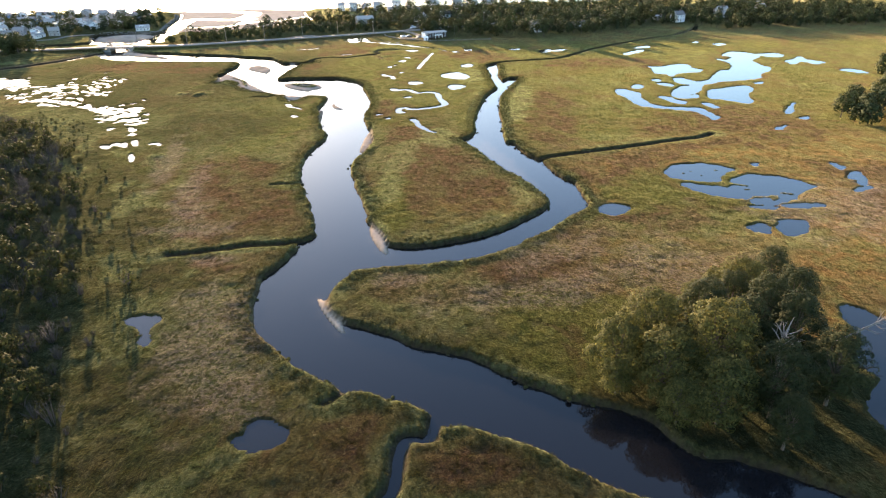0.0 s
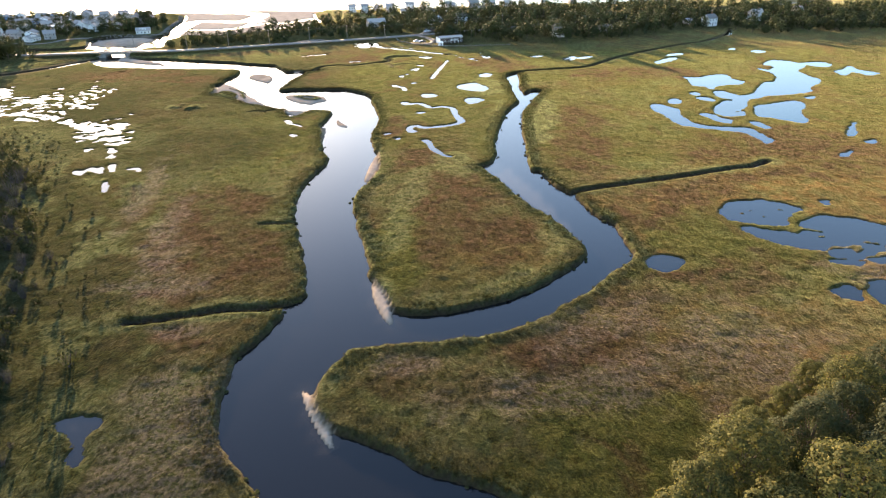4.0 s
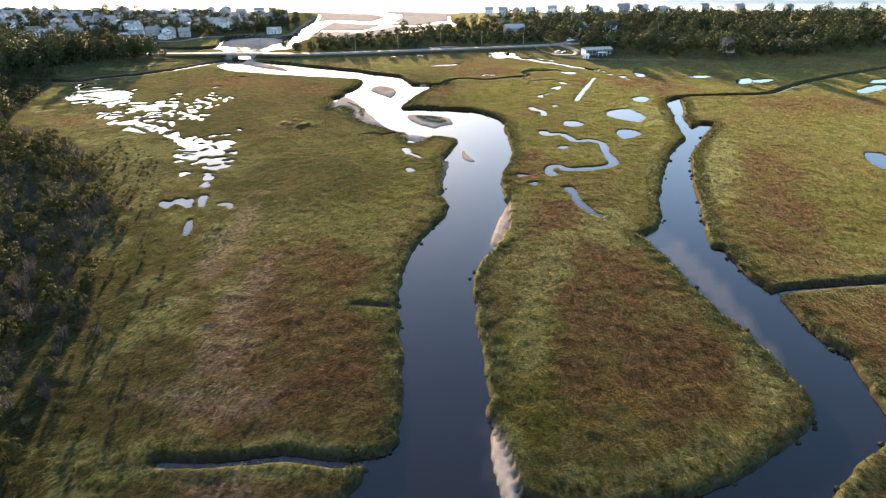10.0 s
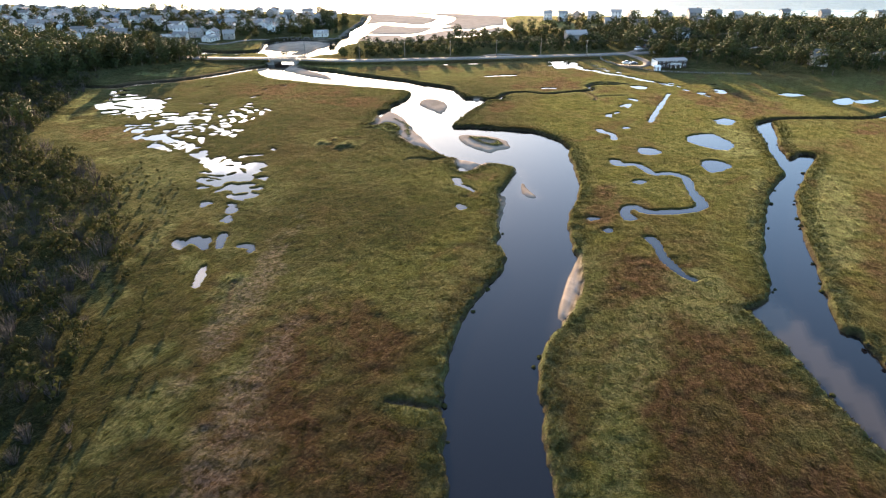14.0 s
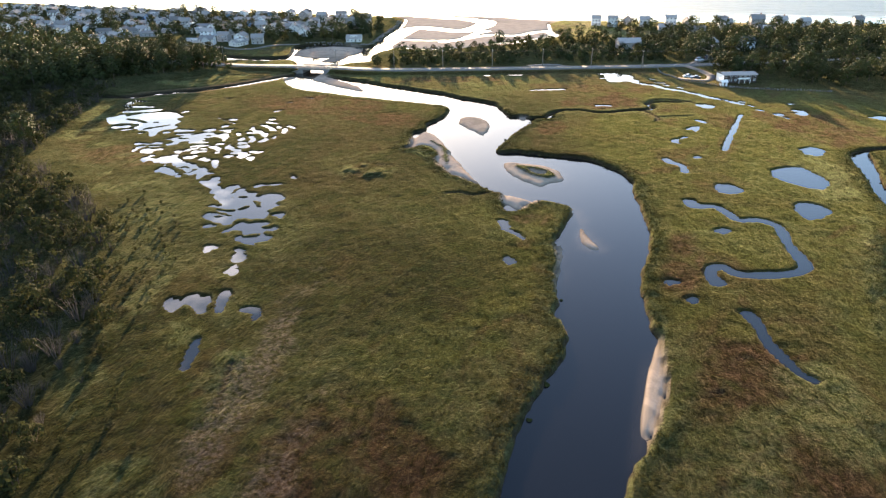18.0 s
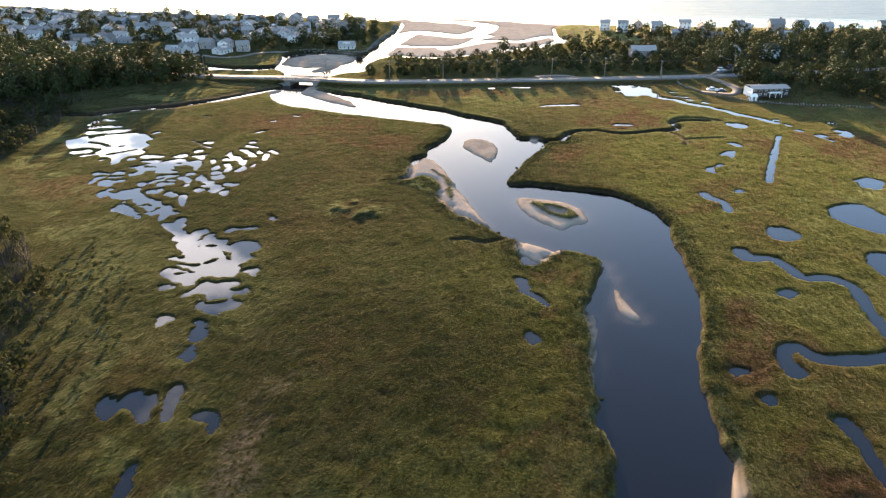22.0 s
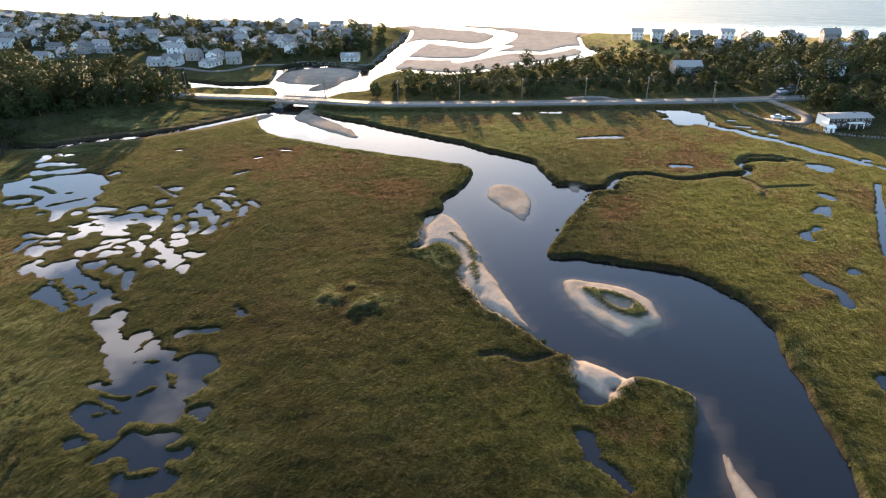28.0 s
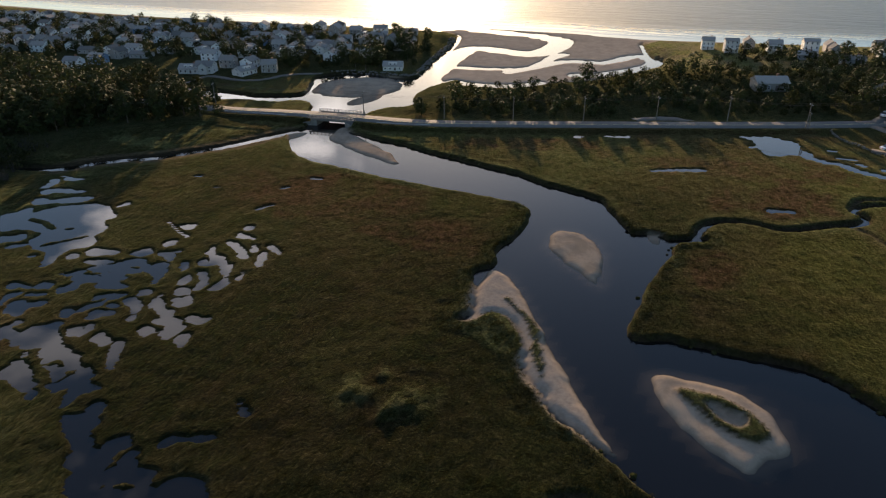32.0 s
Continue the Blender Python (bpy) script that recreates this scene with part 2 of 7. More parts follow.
def water_material(name, deep, shallow, wave, strength, rough):
    k = Nodes(name)
    s = k.attribute("shallow").outputs["Fac"]
    swell = k.math("MULTIPLY", k.math("MULTIPLY", k.noise(0.14, 4, 0.6, (0.22, 1, 1), -0.12), 400.0), k.attribute("open").outputs["Fac"])
    ripple = k.math("ADD", k.noise(wave, 3, 0.5, (1, 1.6, 1), 0.42), k.math("MULTIPLY", k.noise(wave * 0.14, 3, 0.6), 1.5))
    k.bump(k.math("ADD", ripple, swell), strength, 0.05)
    m = k.done(k.mix(s, deep, shallow), rough, spec=0.5)
    k.link(k.ramp(k.attribute("open").outputs["Fac"], 0.0, 1.0, rough, 0.34), k.bsdf.inputs["Roughness"])
    k.bsdf.inputs["IOR"].default_value = 1.333
    return m


def plain(name, colour, rough=0.8, vary=0.25, scale=3.0, bump=0.0, metal=0.0, spec=0.3):
    k = Nodes(name)
    n = k.noise(scale, 5, 0.65)
    dark = tuple(c * (1 - vary) for c in colour)
    lite = tuple(min(0.9, c * (1 + vary * 0.6)) for c in colour)
    c = k.mix(k.ramp(n, 0.3, 0.7), dark, lite)
    if bump:
        k.bump(n, 0.5, bump)
    return k.done(c, rough, metal, spec)


def per_object(name, one, two, rough=0.8, spec=0.3):
    """A paint or leaf colour that differs from piece to piece."""
    k = Nodes(name)
    r = k.tree.nodes.new("ShaderNodeObjectInfo").outputs["Random"]
    n = k.noise(1.2, 4, 0.6)
    c = k.mix(r, one, two)
    return k.done(k.mix(k.ramp(n, 0.3, 0.7, 0.0, 0.35), c, k.mix(0.5, c, (0.05, 0.045, 0.04))), rough, spec=spec)


def leaf_material(name, one, two, tip, share=0.35, gloss=0.12):
    k = Nodes(name)
    r = k.tree.nodes.new("ShaderNodeObjectInfo").outputs["Random"]
    i = k.tree.nodes.new("ShaderNodeNewGeometry").outputs["Random Per Island"]
    c = k.mix(r, one, two)
    c = k.mix(k.ramp(i, 0.3, 1.0, 0.0, 0.6), c, tip)
    m = k.done(c, 0.8, spec=gloss)
    k.translucent(c, share)
    return m


M_GROUND, M_GRASS = ground_material(), grass_material()
M_WATER = water_material("tidal_water", (0.006, 0.006, 0.007), (0.080, 0.061, 0.045), 1.3, 0.08, 0.03)
M_POOL = water_material("pool_water", (0.008, 0.008, 0.009), (0.05, 0.04, 0.03), 1.0, 0.02, 0.02)

# ---- plan: smooth curves through the turns of the creeks ----
BANK_W1 = [(150, -30), (95, 10), (62, 32), (45.5, 42.1), (36.6, 47), (29.6, 52.3), (25.9, 54.8), (22.9, 55.9), (20, 57.7), (16.3, 60), (12.6, 63.5),
    (7, 66.3), (2.5, 68.2), (0.8, 68.2), (-0.7, 68), (-1.3, 69.7), (-5.3, 72.6), (-8.7, 74.2), (-12.1, 75.8), (-14.3, 75.6), (-17.4, 77.9), (-20.8, 80.3),
    (-24.4, 83.2), (-27.5, 87.1), (-29.4, 88.8), (-32, 92.4), (-34.1, 97.8), (-34.9, 105.7), (-35.3, 110.1), (-33.4, 115.2), (-31, 122.6), (-30.9, 125.7),
    (-27.8, 130.2)]
BANK_W2 = [(-28.1, 131.4), (-28.8, 134.1), (-29.6, 138.8), (-31.6, 145.1), (-32.5, 149.4), (-34.6, 153.8), (-35.6, 158.9), (-37.1, 162.3), (-39,
    170.2), (-40.3, 179.3), (-40.2, 187), (-39, 196.2), (-37.8, 201.5), (-37.8, 206.4), (-38.1, 208.8), (-39.5, 213.9), (-41, 214.9), (-41.8, 220.9),
    (-43.6, 227.3), (-44.6, 234.9), (-46.7, 243.1), (-46.5, 248.1), (-45.7, 257.2), (-46.1, 262.6), (-50.3, 264), (-54.8, 263.8), (-56.5, 261), (-57.5,
    257), (-60.8, 256.5), (-63.4, 265.2), (-66.9, 266.4)]
BANK_W3 = [(-74.6, 272), (-79.9, 274.5), (-83.7, 278.5), (-87.1, 282.6), (-89.3, 288.8), (-93.2, 293.2), (-96.9, 295.4), (-99.5, 291.9), (-101.5,
    291.4), (-100.4, 294.4), (-100.8, 298.2), (-103.8, 305), (-104.6, 309), (-102.1, 312.4), (-103.8, 318.5), (-102.3, 326.3), (-102.4, 337.4), (-104.8,
    341.3), (-109.8, 343.2), (-114.8, 343.7), (-130.1, 344.6), (-140.9, 345.3), (-152.5, 346.5), (-169.8, 349.6), (-179.1, 354.9), (-186.9, 362.9),
    (-191.5, 369.9), (-189.3, 375.3)]
BANK_E1 = [(-178.6, 379.9), (-164.5, 375.1), (-150.6, 372.3), (-141.1, 369), (-128.3, 365.5), (-114.6, 362.2), (-104.7, 357.7), (-92.4, 353.6),
    (-87.5, 348.4), (-82.1, 339.8), (-79.9, 337), (-75, 338.8)]
BANK_E2 = [(-72.7, 337), (-66.8, 340.3), (-65.3, 338.7), (-70.9, 334.8), (-71.6, 327.5), (-73.7, 317.6), (-74.5, 306.8), (-75.1, 300.9), (-73.4,
    297.9), (-66.3, 299.8), (-57.1, 299.9), (-49.6, 300.1), (-43.3, 296.3), (-38.8, 292.7), (-35.7, 287.8), (-34.1, 282.7), (-32.3, 272.9), (-30.1,
    264.4), (-28.7, 259.3), (-27.9, 254.4), (-27.5, 247.2), (-27.9, 242.7), (-28.5, 234.4), (-27.4, 227.5), (-26.2, 221.4), (-24.9, 216.1), (-23.9,
    212.4), (-23, 207.8), (-22.5, 203.5), (-22.2, 199.5)]
BANK_E3 = [(-22.5, 196.5), (-24.4, 187.7), (-25.7, 181), (-26, 175), (-25.5, 170.3), (-23.8, 165), (-22.7, 159.7), (-21.5, 154.8), (-20.3, 150.3),
    (-19, 146.2), (-18, 142.4), (-17.6, 137.6), (-16.3, 135), (-15.3, 133), (-13.8, 130.7), (-12.7, 127.7), (-11.3, 124.3), (-7, 123.6), (-0.9, 124.8),
    (6.1, 127.4), (12.6, 131.3), (18.8, 137), (23.8, 142.6), (26.2, 147.2), (26.4, 151.4), (25.2, 155.8), (22.5, 162.8), (17.8, 171.8), (13.8, 182.3),
    (9.2, 194.2), (6.5, 199.9)]
BANK_R1 = [(5.4, 200.8), (9.1, 204.5), (10.8, 209.2), (11.5, 216), (13, 231.3), (15, 244.7), (18.5, 263.1), (23.6, 276.3), (23.2, 285.2), (22.8,
    299.1), (22.6, 314.9), (22.2, 323.5), (23.9, 329.2), (27.9, 329.9), (26.4, 303.6), (27.4, 291.4), (30.7, 296.2), (34.5, 294.8), (29.4, 279.9), (23.8,
    261.4), (22, 246.1), (21.1, 232.8), (21, 221.3), (20.2, 211), (20.3, 199.2)]
BANK_R2 = [(22.7, 197.5), (24.9, 188.5), (27.7, 181.7), (29.4, 178.4), (31.5, 169), (34.7, 162.8), (35.5, 156.9), (35.6, 151.3), (35.5, 147), (33.4,
    142.9), (29.1, 138.1), (24.4, 132.5), (19, 126.6), (14.2, 122.1), (9, 118.9), (4, 117.1), (-4, 115.2), (-11.1, 114.2), (-15.1, 113.4), (-18.1, 112)]
BANK_R3 = [(-18.1, 111.1), (-19.9, 107.8), (-21, 104.6), (-21.2, 101.5), (-19.6, 97.6), (-17.6, 94.8), (-13.9, 92.9), (-9, 90.2), (-4.2, 86.9), (-0.2,
    85.6), (4.8, 83.7), (8.1, 80.7), (11.2, 77.6), (15.1, 75.1), (17.3, 73.8), (21, 72.2), (24.7, 71), (28.5, 68.1), (30.5, 64.8), (33.3, 62.4), (36.7,
    61.8), (42.4, 58.9), (46.6, 56.5), (48.8, 54.5), (51.6, 51.6), (70, 42), (104, 22), (160, -16)]


def spline(points, closed=False, step=0.8):
    """A smooth line (Catmull-Rom) through the points, with steps of about that length."""
    p = np.array(points, float)
    n = len(p)
    out = []
    for i in range(n if closed else n - 1):
        a, b, c, d = (p[(i + j) % n] if closed else p[min(max(i + j, 0), n - 1)] for j in (-1, 0, 1, 2))
        m = max(2, int(np.hypot(*(c - b)) / step))
        t = np.linspace(0, 1, m, endpoint=False)[:, None]
        out.append(0.5 * (2 * b + (c - a) * t + (2 * a - 5 * b + 4 * c - d) * t * t + (3 * b - a - 3 * c + d) * t ** 3))
    if not closed:
        out.append(p[-1:])
    return np.concatenate(out)


def lattice(ix, iy, seed):
    h = (ix.astype(np.int64) * 374761393 + iy.astype(np.int64) * 668265263 + seed * 1442695041) & 0x7FFFFFFF
    h = ((h ^ (h >> 13)) * 1274126177) & 0x7FFFFFFF
    return ((h ^ (h >> 16)) & 0xFFFF) / 65535.0


def value_noise(x, y, seed=0):
    ix, iy = np.floor(x), np.floor(y)
    fx, fy = x - ix, y - iy
    fx, fy = fx * fx * (3 - 2 * fx), fy * fy * (3 - 2 * fy)
    a, b = lattice(ix, iy, seed), lattice(ix + 1, iy, seed)
    c, d = lattice(ix, iy + 1, seed), lattice(ix + 1, iy + 1, seed)
    return (a + (b - a) * fx) * (1 - fy) + (c + (d - c) * fx) * fy


def fbm(x, y, size, octaves=4, seed=0, gain=0.5):
    """Layered noise about 0, within about -1 to 1."""
    total, amp, norm = 0.0, 1.0, 0.0
    for o in range(octaves):
        f = 2.0 ** o / size
        total = total + amp * (value_noise(x * f + 17.3 * o, y * f - 9.1 * o, seed + o) * 2 - 1)
        norm += amp
        amp *= gain
    return total / norm * 1.6


def steps(start, stop, first, ratio):
    out, s = [], first
    while start < stop:
        s *= ratio
        start += s
        out.append(start)
    return out


GX = np.array([-v for v in steps(222, 3600, 0.65, 1.08)][::-1] + list(np.arange(-222, 110, 0.65)) + steps(110, 195, 0.8, 1.006) + steps(196, 3600, 1.5, 1.07))
GY = np.array([-v for v in steps(-46, 900, 0.6, 1.05)][::-1] + list(np.arange(46, 345, 0.6)) + steps(345, 470, 0.6, 1.01) + steps(471, 4600, 1.6, 1.03))
XX, YY = np.meshgrid(GX, GY)


def distance_to(lines, reach):
    """How far each knot of the ground lies from the lines, up to reach."""
    d = np.full(XX.shape, reach * 1.0)
    for line in lines:
        for (ax, ay), (bx, by) in zip(line[:-1], line[1:]):
            i0, i1 = np.searchsorted(GX, (min(ax, bx) - reach, max(ax, bx) + reach))
            j0, j1 = np.searchsorted(GY, (min(ay, by) - reach, max(ay, by) + reach))
            if i1 <= i0 or j1 <= j0:
                continue
            px, py = XX[j0:j1, i0:i1] - ax, YY[j0:j1, i0:i1] - ay
            vx, vy = bx - ax, by - ay
            t = np.clip((px * vx + py * vy) / max(vx * vx + vy * vy, 1e-9), 0, 1)
            d[j0:j1, i0:i1] = np.minimum(d[j0:j1, i0:i1], np.hypot(px - t * vx, py - t * vy))
    return d


def within(loop):
    """True for the knots of the ground inside a closed line."""
    inside = np.zeros(XX.shape, bool)
    q = np.roll(loop, -1, axis=0)
    for j, y in enumerate(GY):
        cut = (loop[:, 1] > y) != (q[:, 1] > y)
        if cut.any():
            xs = np.sort(loop[cut, 0] + (y - loop[cut, 1]) / (q[cut, 1] - loop[cut, 1]) * (q[cut, 0] - loop[cut, 0]))
            inside[j] = np.searchsorted(xs, GX) % 2 == 1
    return inside


def signed(loop, reach):
    """Distance to a closed line, negative inside."""
    d = distance_to([np.vstack([loop, loop[:1]])], reach)
    return np.where(within(loop), -d, d)


def smooth(v, lo, hi):
    t = np.clip((v - lo) / (hi - lo), 0, 1)
    return t * t * (3 - 2 * t)


def ellipse_field(cx, cy, rx, ry, turn=0.0):
    """1 in the middle, 0 on the rim, below that outside."""
    c, s = math.cos(radians(turn)), math.sin(radians(turn))
    u, v = (XX - cx) * c + (YY - cy) * s, -(XX - cx) * s + (YY - cy) * c
    return 1 - np.hypot(u / rx, v / ry)


# ---- ground: one sheet of marsh, creeks, flats, beach, dunes and upland ----
WATER_Z, POOL_Z = -0.75, 0.0
RIVER = spline(BANK_W1 + BANK_W2 + BANK_W3 + BANK_E1 + BANK_E2 + BANK_E3 + BANK_R1 + BANK_R2 + BANK_R3, closed=True)
BASIN = spline([(-188, 372), (-192, 384), (-198, 392), (-204, 401), (-211, 405), (-219, 399), (-232, 398), (-243, 394), (-262, 403), (-285, 409), (-262, 407), (-245, 406),
                (-231, 406), (-221, 410), (-217, 415), (-222, 428), (-228, 440), (-222, 452), (-209, 455), (-190, 455), (-191, 467), (-198, 498), (-204, 529),
                (-212, 556), (-225, 590), (-180, 600), (-120, 592), (-112, 572), (-104, 541), (-97, 530), (-98, 513), (-115, 482), (-133, 463), (-144, 452),
                (-162, 448), (-170, 456), (-175, 443), (-175, 428), (-170, 414), (-176, 407), (-179, 397), (-177, 384), (-176, 376)], closed=True, step=1.5)
COAST = spline([(-3800, 500), (-1500, 560), (-900, 580), (-615, 574), (-544, 569), (-456, 566), (-383, 569), (-298, 575), (-240, 578), (-208, 590), (-180, 594),
                (-139, 590), (-108, 591), (-51, 601), (7, 611), (150, 640), (420, 700), (1200, 900), (3800, 1600)], step=6)

DITCHES = [  # half-width, depth, centre line
    (0.9, 1.25, [(-1.5, 69.5), (-2, 65.8), (-4.9, 65.8), (-5.9, 63.2), (-6.1, 59.1), (-6.6, 56.4), (-8.4, 53.5), (-9.2, 46)]),
    (0.35, 0.8, [(-14.0, 76.2), (-15.9, 73.8), (-17.2, 72.6)]),
    (0.8, 1.15, [(-29, 127), (-34.4, 124.9), (-41.5, 124.5), (-45.9, 123), (-51.3, 121.2), (-56.8, 120.3)]),
    (2.3, 1.4, [(-190, 372), (-193.4, 365.6), (-196.8, 358), (-201.2, 349.7), (-206.3, 342.7), (-211.2, 336), (-217.6, 331.4), (-223.9, 325.6), (-228.5, 319), (-238, 314), (-262, 308)]),
    (0.9, 1.1, [(-67.5, 339.5), (-65.4, 347.9), (-58.4, 351.6), (-50.8, 350.4), (-42.1, 356.1), (-35.1, 360.6), (-34.1, 364.7), (-36.2, 368), (-31.8, 372.6), (-24.3, 374.2)]),
    (1.2, 1.3, [(25, 325), (27, 331), (33, 335), (46.7, 339), (60.4, 343), (68.7, 352), (80.4, 367), (95, 381), (104, 389), (127, 408), (143, 418), (153, 430), (165, 445), (176, 467)]),
    (1.0, 1.15, [(28.5, 180), (32.3, 182.5), (37, 184.3), (48, 188), (62, 193), (73, 197.5), (77.4, 199), (81.4, 200), (87, 204)]),
    (0.3, 0.6, [(-36.5, 162.4), (-38.7, 161.8), (-41.8, 161.6), (-44.8, 161.2)]),
    (0.5, 0.7, [(-36.7, 367.7), (-34.7, 373.8), (-31.4, 376.1), (-26.4, 377.0), (-20.1, 375.4)]),
    (0.35, 0.6, [(-38.7, 357.9), (-34.9, 355.4), (-32.7, 351.9), (-31.3, 348.4), (-31.8, 345.3)]),
    (0.2, 0.4, [(-31.2, 350.4), (-26.0, 353.1), (-20.0, 356.0)]),
    (0.2, 0.5, [(-85.1, 185.3), (-83.4, 181.5), (-81.7, 178.0), (-80.4, 175.1)]),
    (0.2, 0.5, [(-65.8, 266.5), (-67.5, 264.5), (-71, 262), (-74, 263), (-77, 261.2)]),
]
ROAD = [(-420, 372), (-320, 374), (-238, 379), (-204, 383.6), (-182, 386.3), (-159, 389.5), (-136, 397.5), (-96.5, 413), (-60, 427.5), (-26, 442.5), (40, 476), (170, 544), (222, 573), (420, 690)]

river = signed(RIVER, 16.0)
basin = signed(BASIN, 16.0)
wobble = 0.35 * fbm(XX, YY, 3.0, 3, 5) + 0.25 * fbm(XX, YY, 9.0, 2, 8)
bank = np.minimum(river, np.where(YY > 372, basin, 16.0)) + wobble

near_marsh = 0.15 + 0.05 * fbm(XX, YY, 14.0, 3, 1) + 0.09 * fbm(XX, YY, 1.9, 3, 2) + 0.05 * fbm(XX, YY, 5.0, 3, 3)
ZZ = near_marsh.copy()
lip = np.exp(-((bank - 1.3) / 1.2) ** 2)
ZZ += 0.10 * lip * (0.5 + 0.5 * fbm(XX, YY, 2.0, 2, 31))
ZZ = np.where(bank < 0.9, -1.6 + (ZZ + 1.6) * smooth(bank, -0.55, 0.45), ZZ)

# dry land: dunes and the village behind the beach, woods beside the road
coast = distance_to([COAST], 120.0)
sea_side = YY > np.interp(GX, COAST[:, 0], COAST[:, 1])[None, :]
coast = np.where(sea_side, -coast, coast)
inner = np.interp(GX, [-4000, -430, -340, -262, -232, -215, -190, -178, -172, -140, -96, -60, -20, 0, 10, 60, 104, 160, 260, 4000], [380, 415, 408, 412, 436, 462, 462, 430, 398, 402, 416, 432, 420, 405, 415, 408, 428, 466, 470, 560])[None, :] - YY
upland = smooth(-inner, 0, 14)
left_wood = np.minimum(smooth(-170 - XX - 0.0 * YY, 0, 60), 1) * smooth(YY - (560 + XX * 0.95), 0, 16)
west_edge = np.interp(GY, [-900, 40, 60, 100, 130, 180, 230, 270, 300, 340, 372, 380, 4600], [-41, -45, -49, -61, -78, -105, -153, -208, -226, -240, -216, -600, -600])[:, None] - XX
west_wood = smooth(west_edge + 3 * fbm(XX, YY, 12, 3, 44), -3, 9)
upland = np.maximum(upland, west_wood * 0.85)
ZZ = np.where(bank > 0.5, ZZ + upland * smooth(bank, 0.5, 9) * (0.9 + 1.1 * smooth(-inner, 10, 60) + 0.35 * fbm(XX, YY, 30, 3, 9)), ZZ)
dune = smooth(coast, 14, 30) * (1 - smooth(coast, 34, 60)) * (YY > 430)
ZZ += np.where(bank > 2, dune * (0.6 + 0.7 * fbm(XX, YY, 18, 3, 12)), 0)
beach = 1 - smooth(coast, 9, 22)
ZZ = ZZ * (1 - beach) + beach * np.clip(-0.75 + coast * 0.085, -3.0, 0.9)

# road embankment
road_line = spline(ROAD, step=2.0)
to_road = distance_to([road_line], 16.0)
over_water = np.hypot(XX + 183.5, YY - 386) < 13
ramp = np.where(over_water & (bank < 1.5), 0, 1) * (1 - smooth(to_road, 4.6, 8.0))
ROAD_RISE = lambda x: 1.0 + 0.6 * np.exp(-((x + 183) / 26.0) ** 2)
ZZ = ZZ * (1 - ramp) + ramp * (ROAD_RISE(XX) - 0.06)

# ditches
ditch = np.full(XX.shape, 9.0)
for half, depth, points in DITCHES:
    d = distance_to([spline(points)], 9.0) + 0.25 * wobble
    ditch = np.minimum(ditch, d - half)
    if half > 1.5:
        ZZ = np.where((ramp < 0.5) & (bank > 0.5), ZZ - 0.42 * (1 - smooth(d, half + 0.8, half + 5.5)), ZZ)
    cut = 1 - smooth(d, half * 0.45, half + 0.55)
    ZZ = np.where(ramp < 0.5, ZZ - cut * np.clip(ZZ + depth - 0.25, 0, 9), ZZ)

# sand bars: middle, radii, turn, height of the crown
BARS = [(-188.5, 367.5, 2.2, 5.0, -20, -0.8), (-23.6, 204.0, 1.4, 13.0, -4, -0.62), (-14.0, 127.5, 1.1, 6.6, 18, -0.60), (-19.8, 97.0, 0.9, 6.0, 28, -0.62),
        (-75.5, 336.5, 1.4, 2.6, 20, -0.86), (-44.5, 234.0, 1.2, 10.0, 6, -0.93), (-203.5, 433.0, 16.0, 17.0, -15, -0.72), (-190.5, 416.0, 4.0, 9.0, -10, -0.85)]
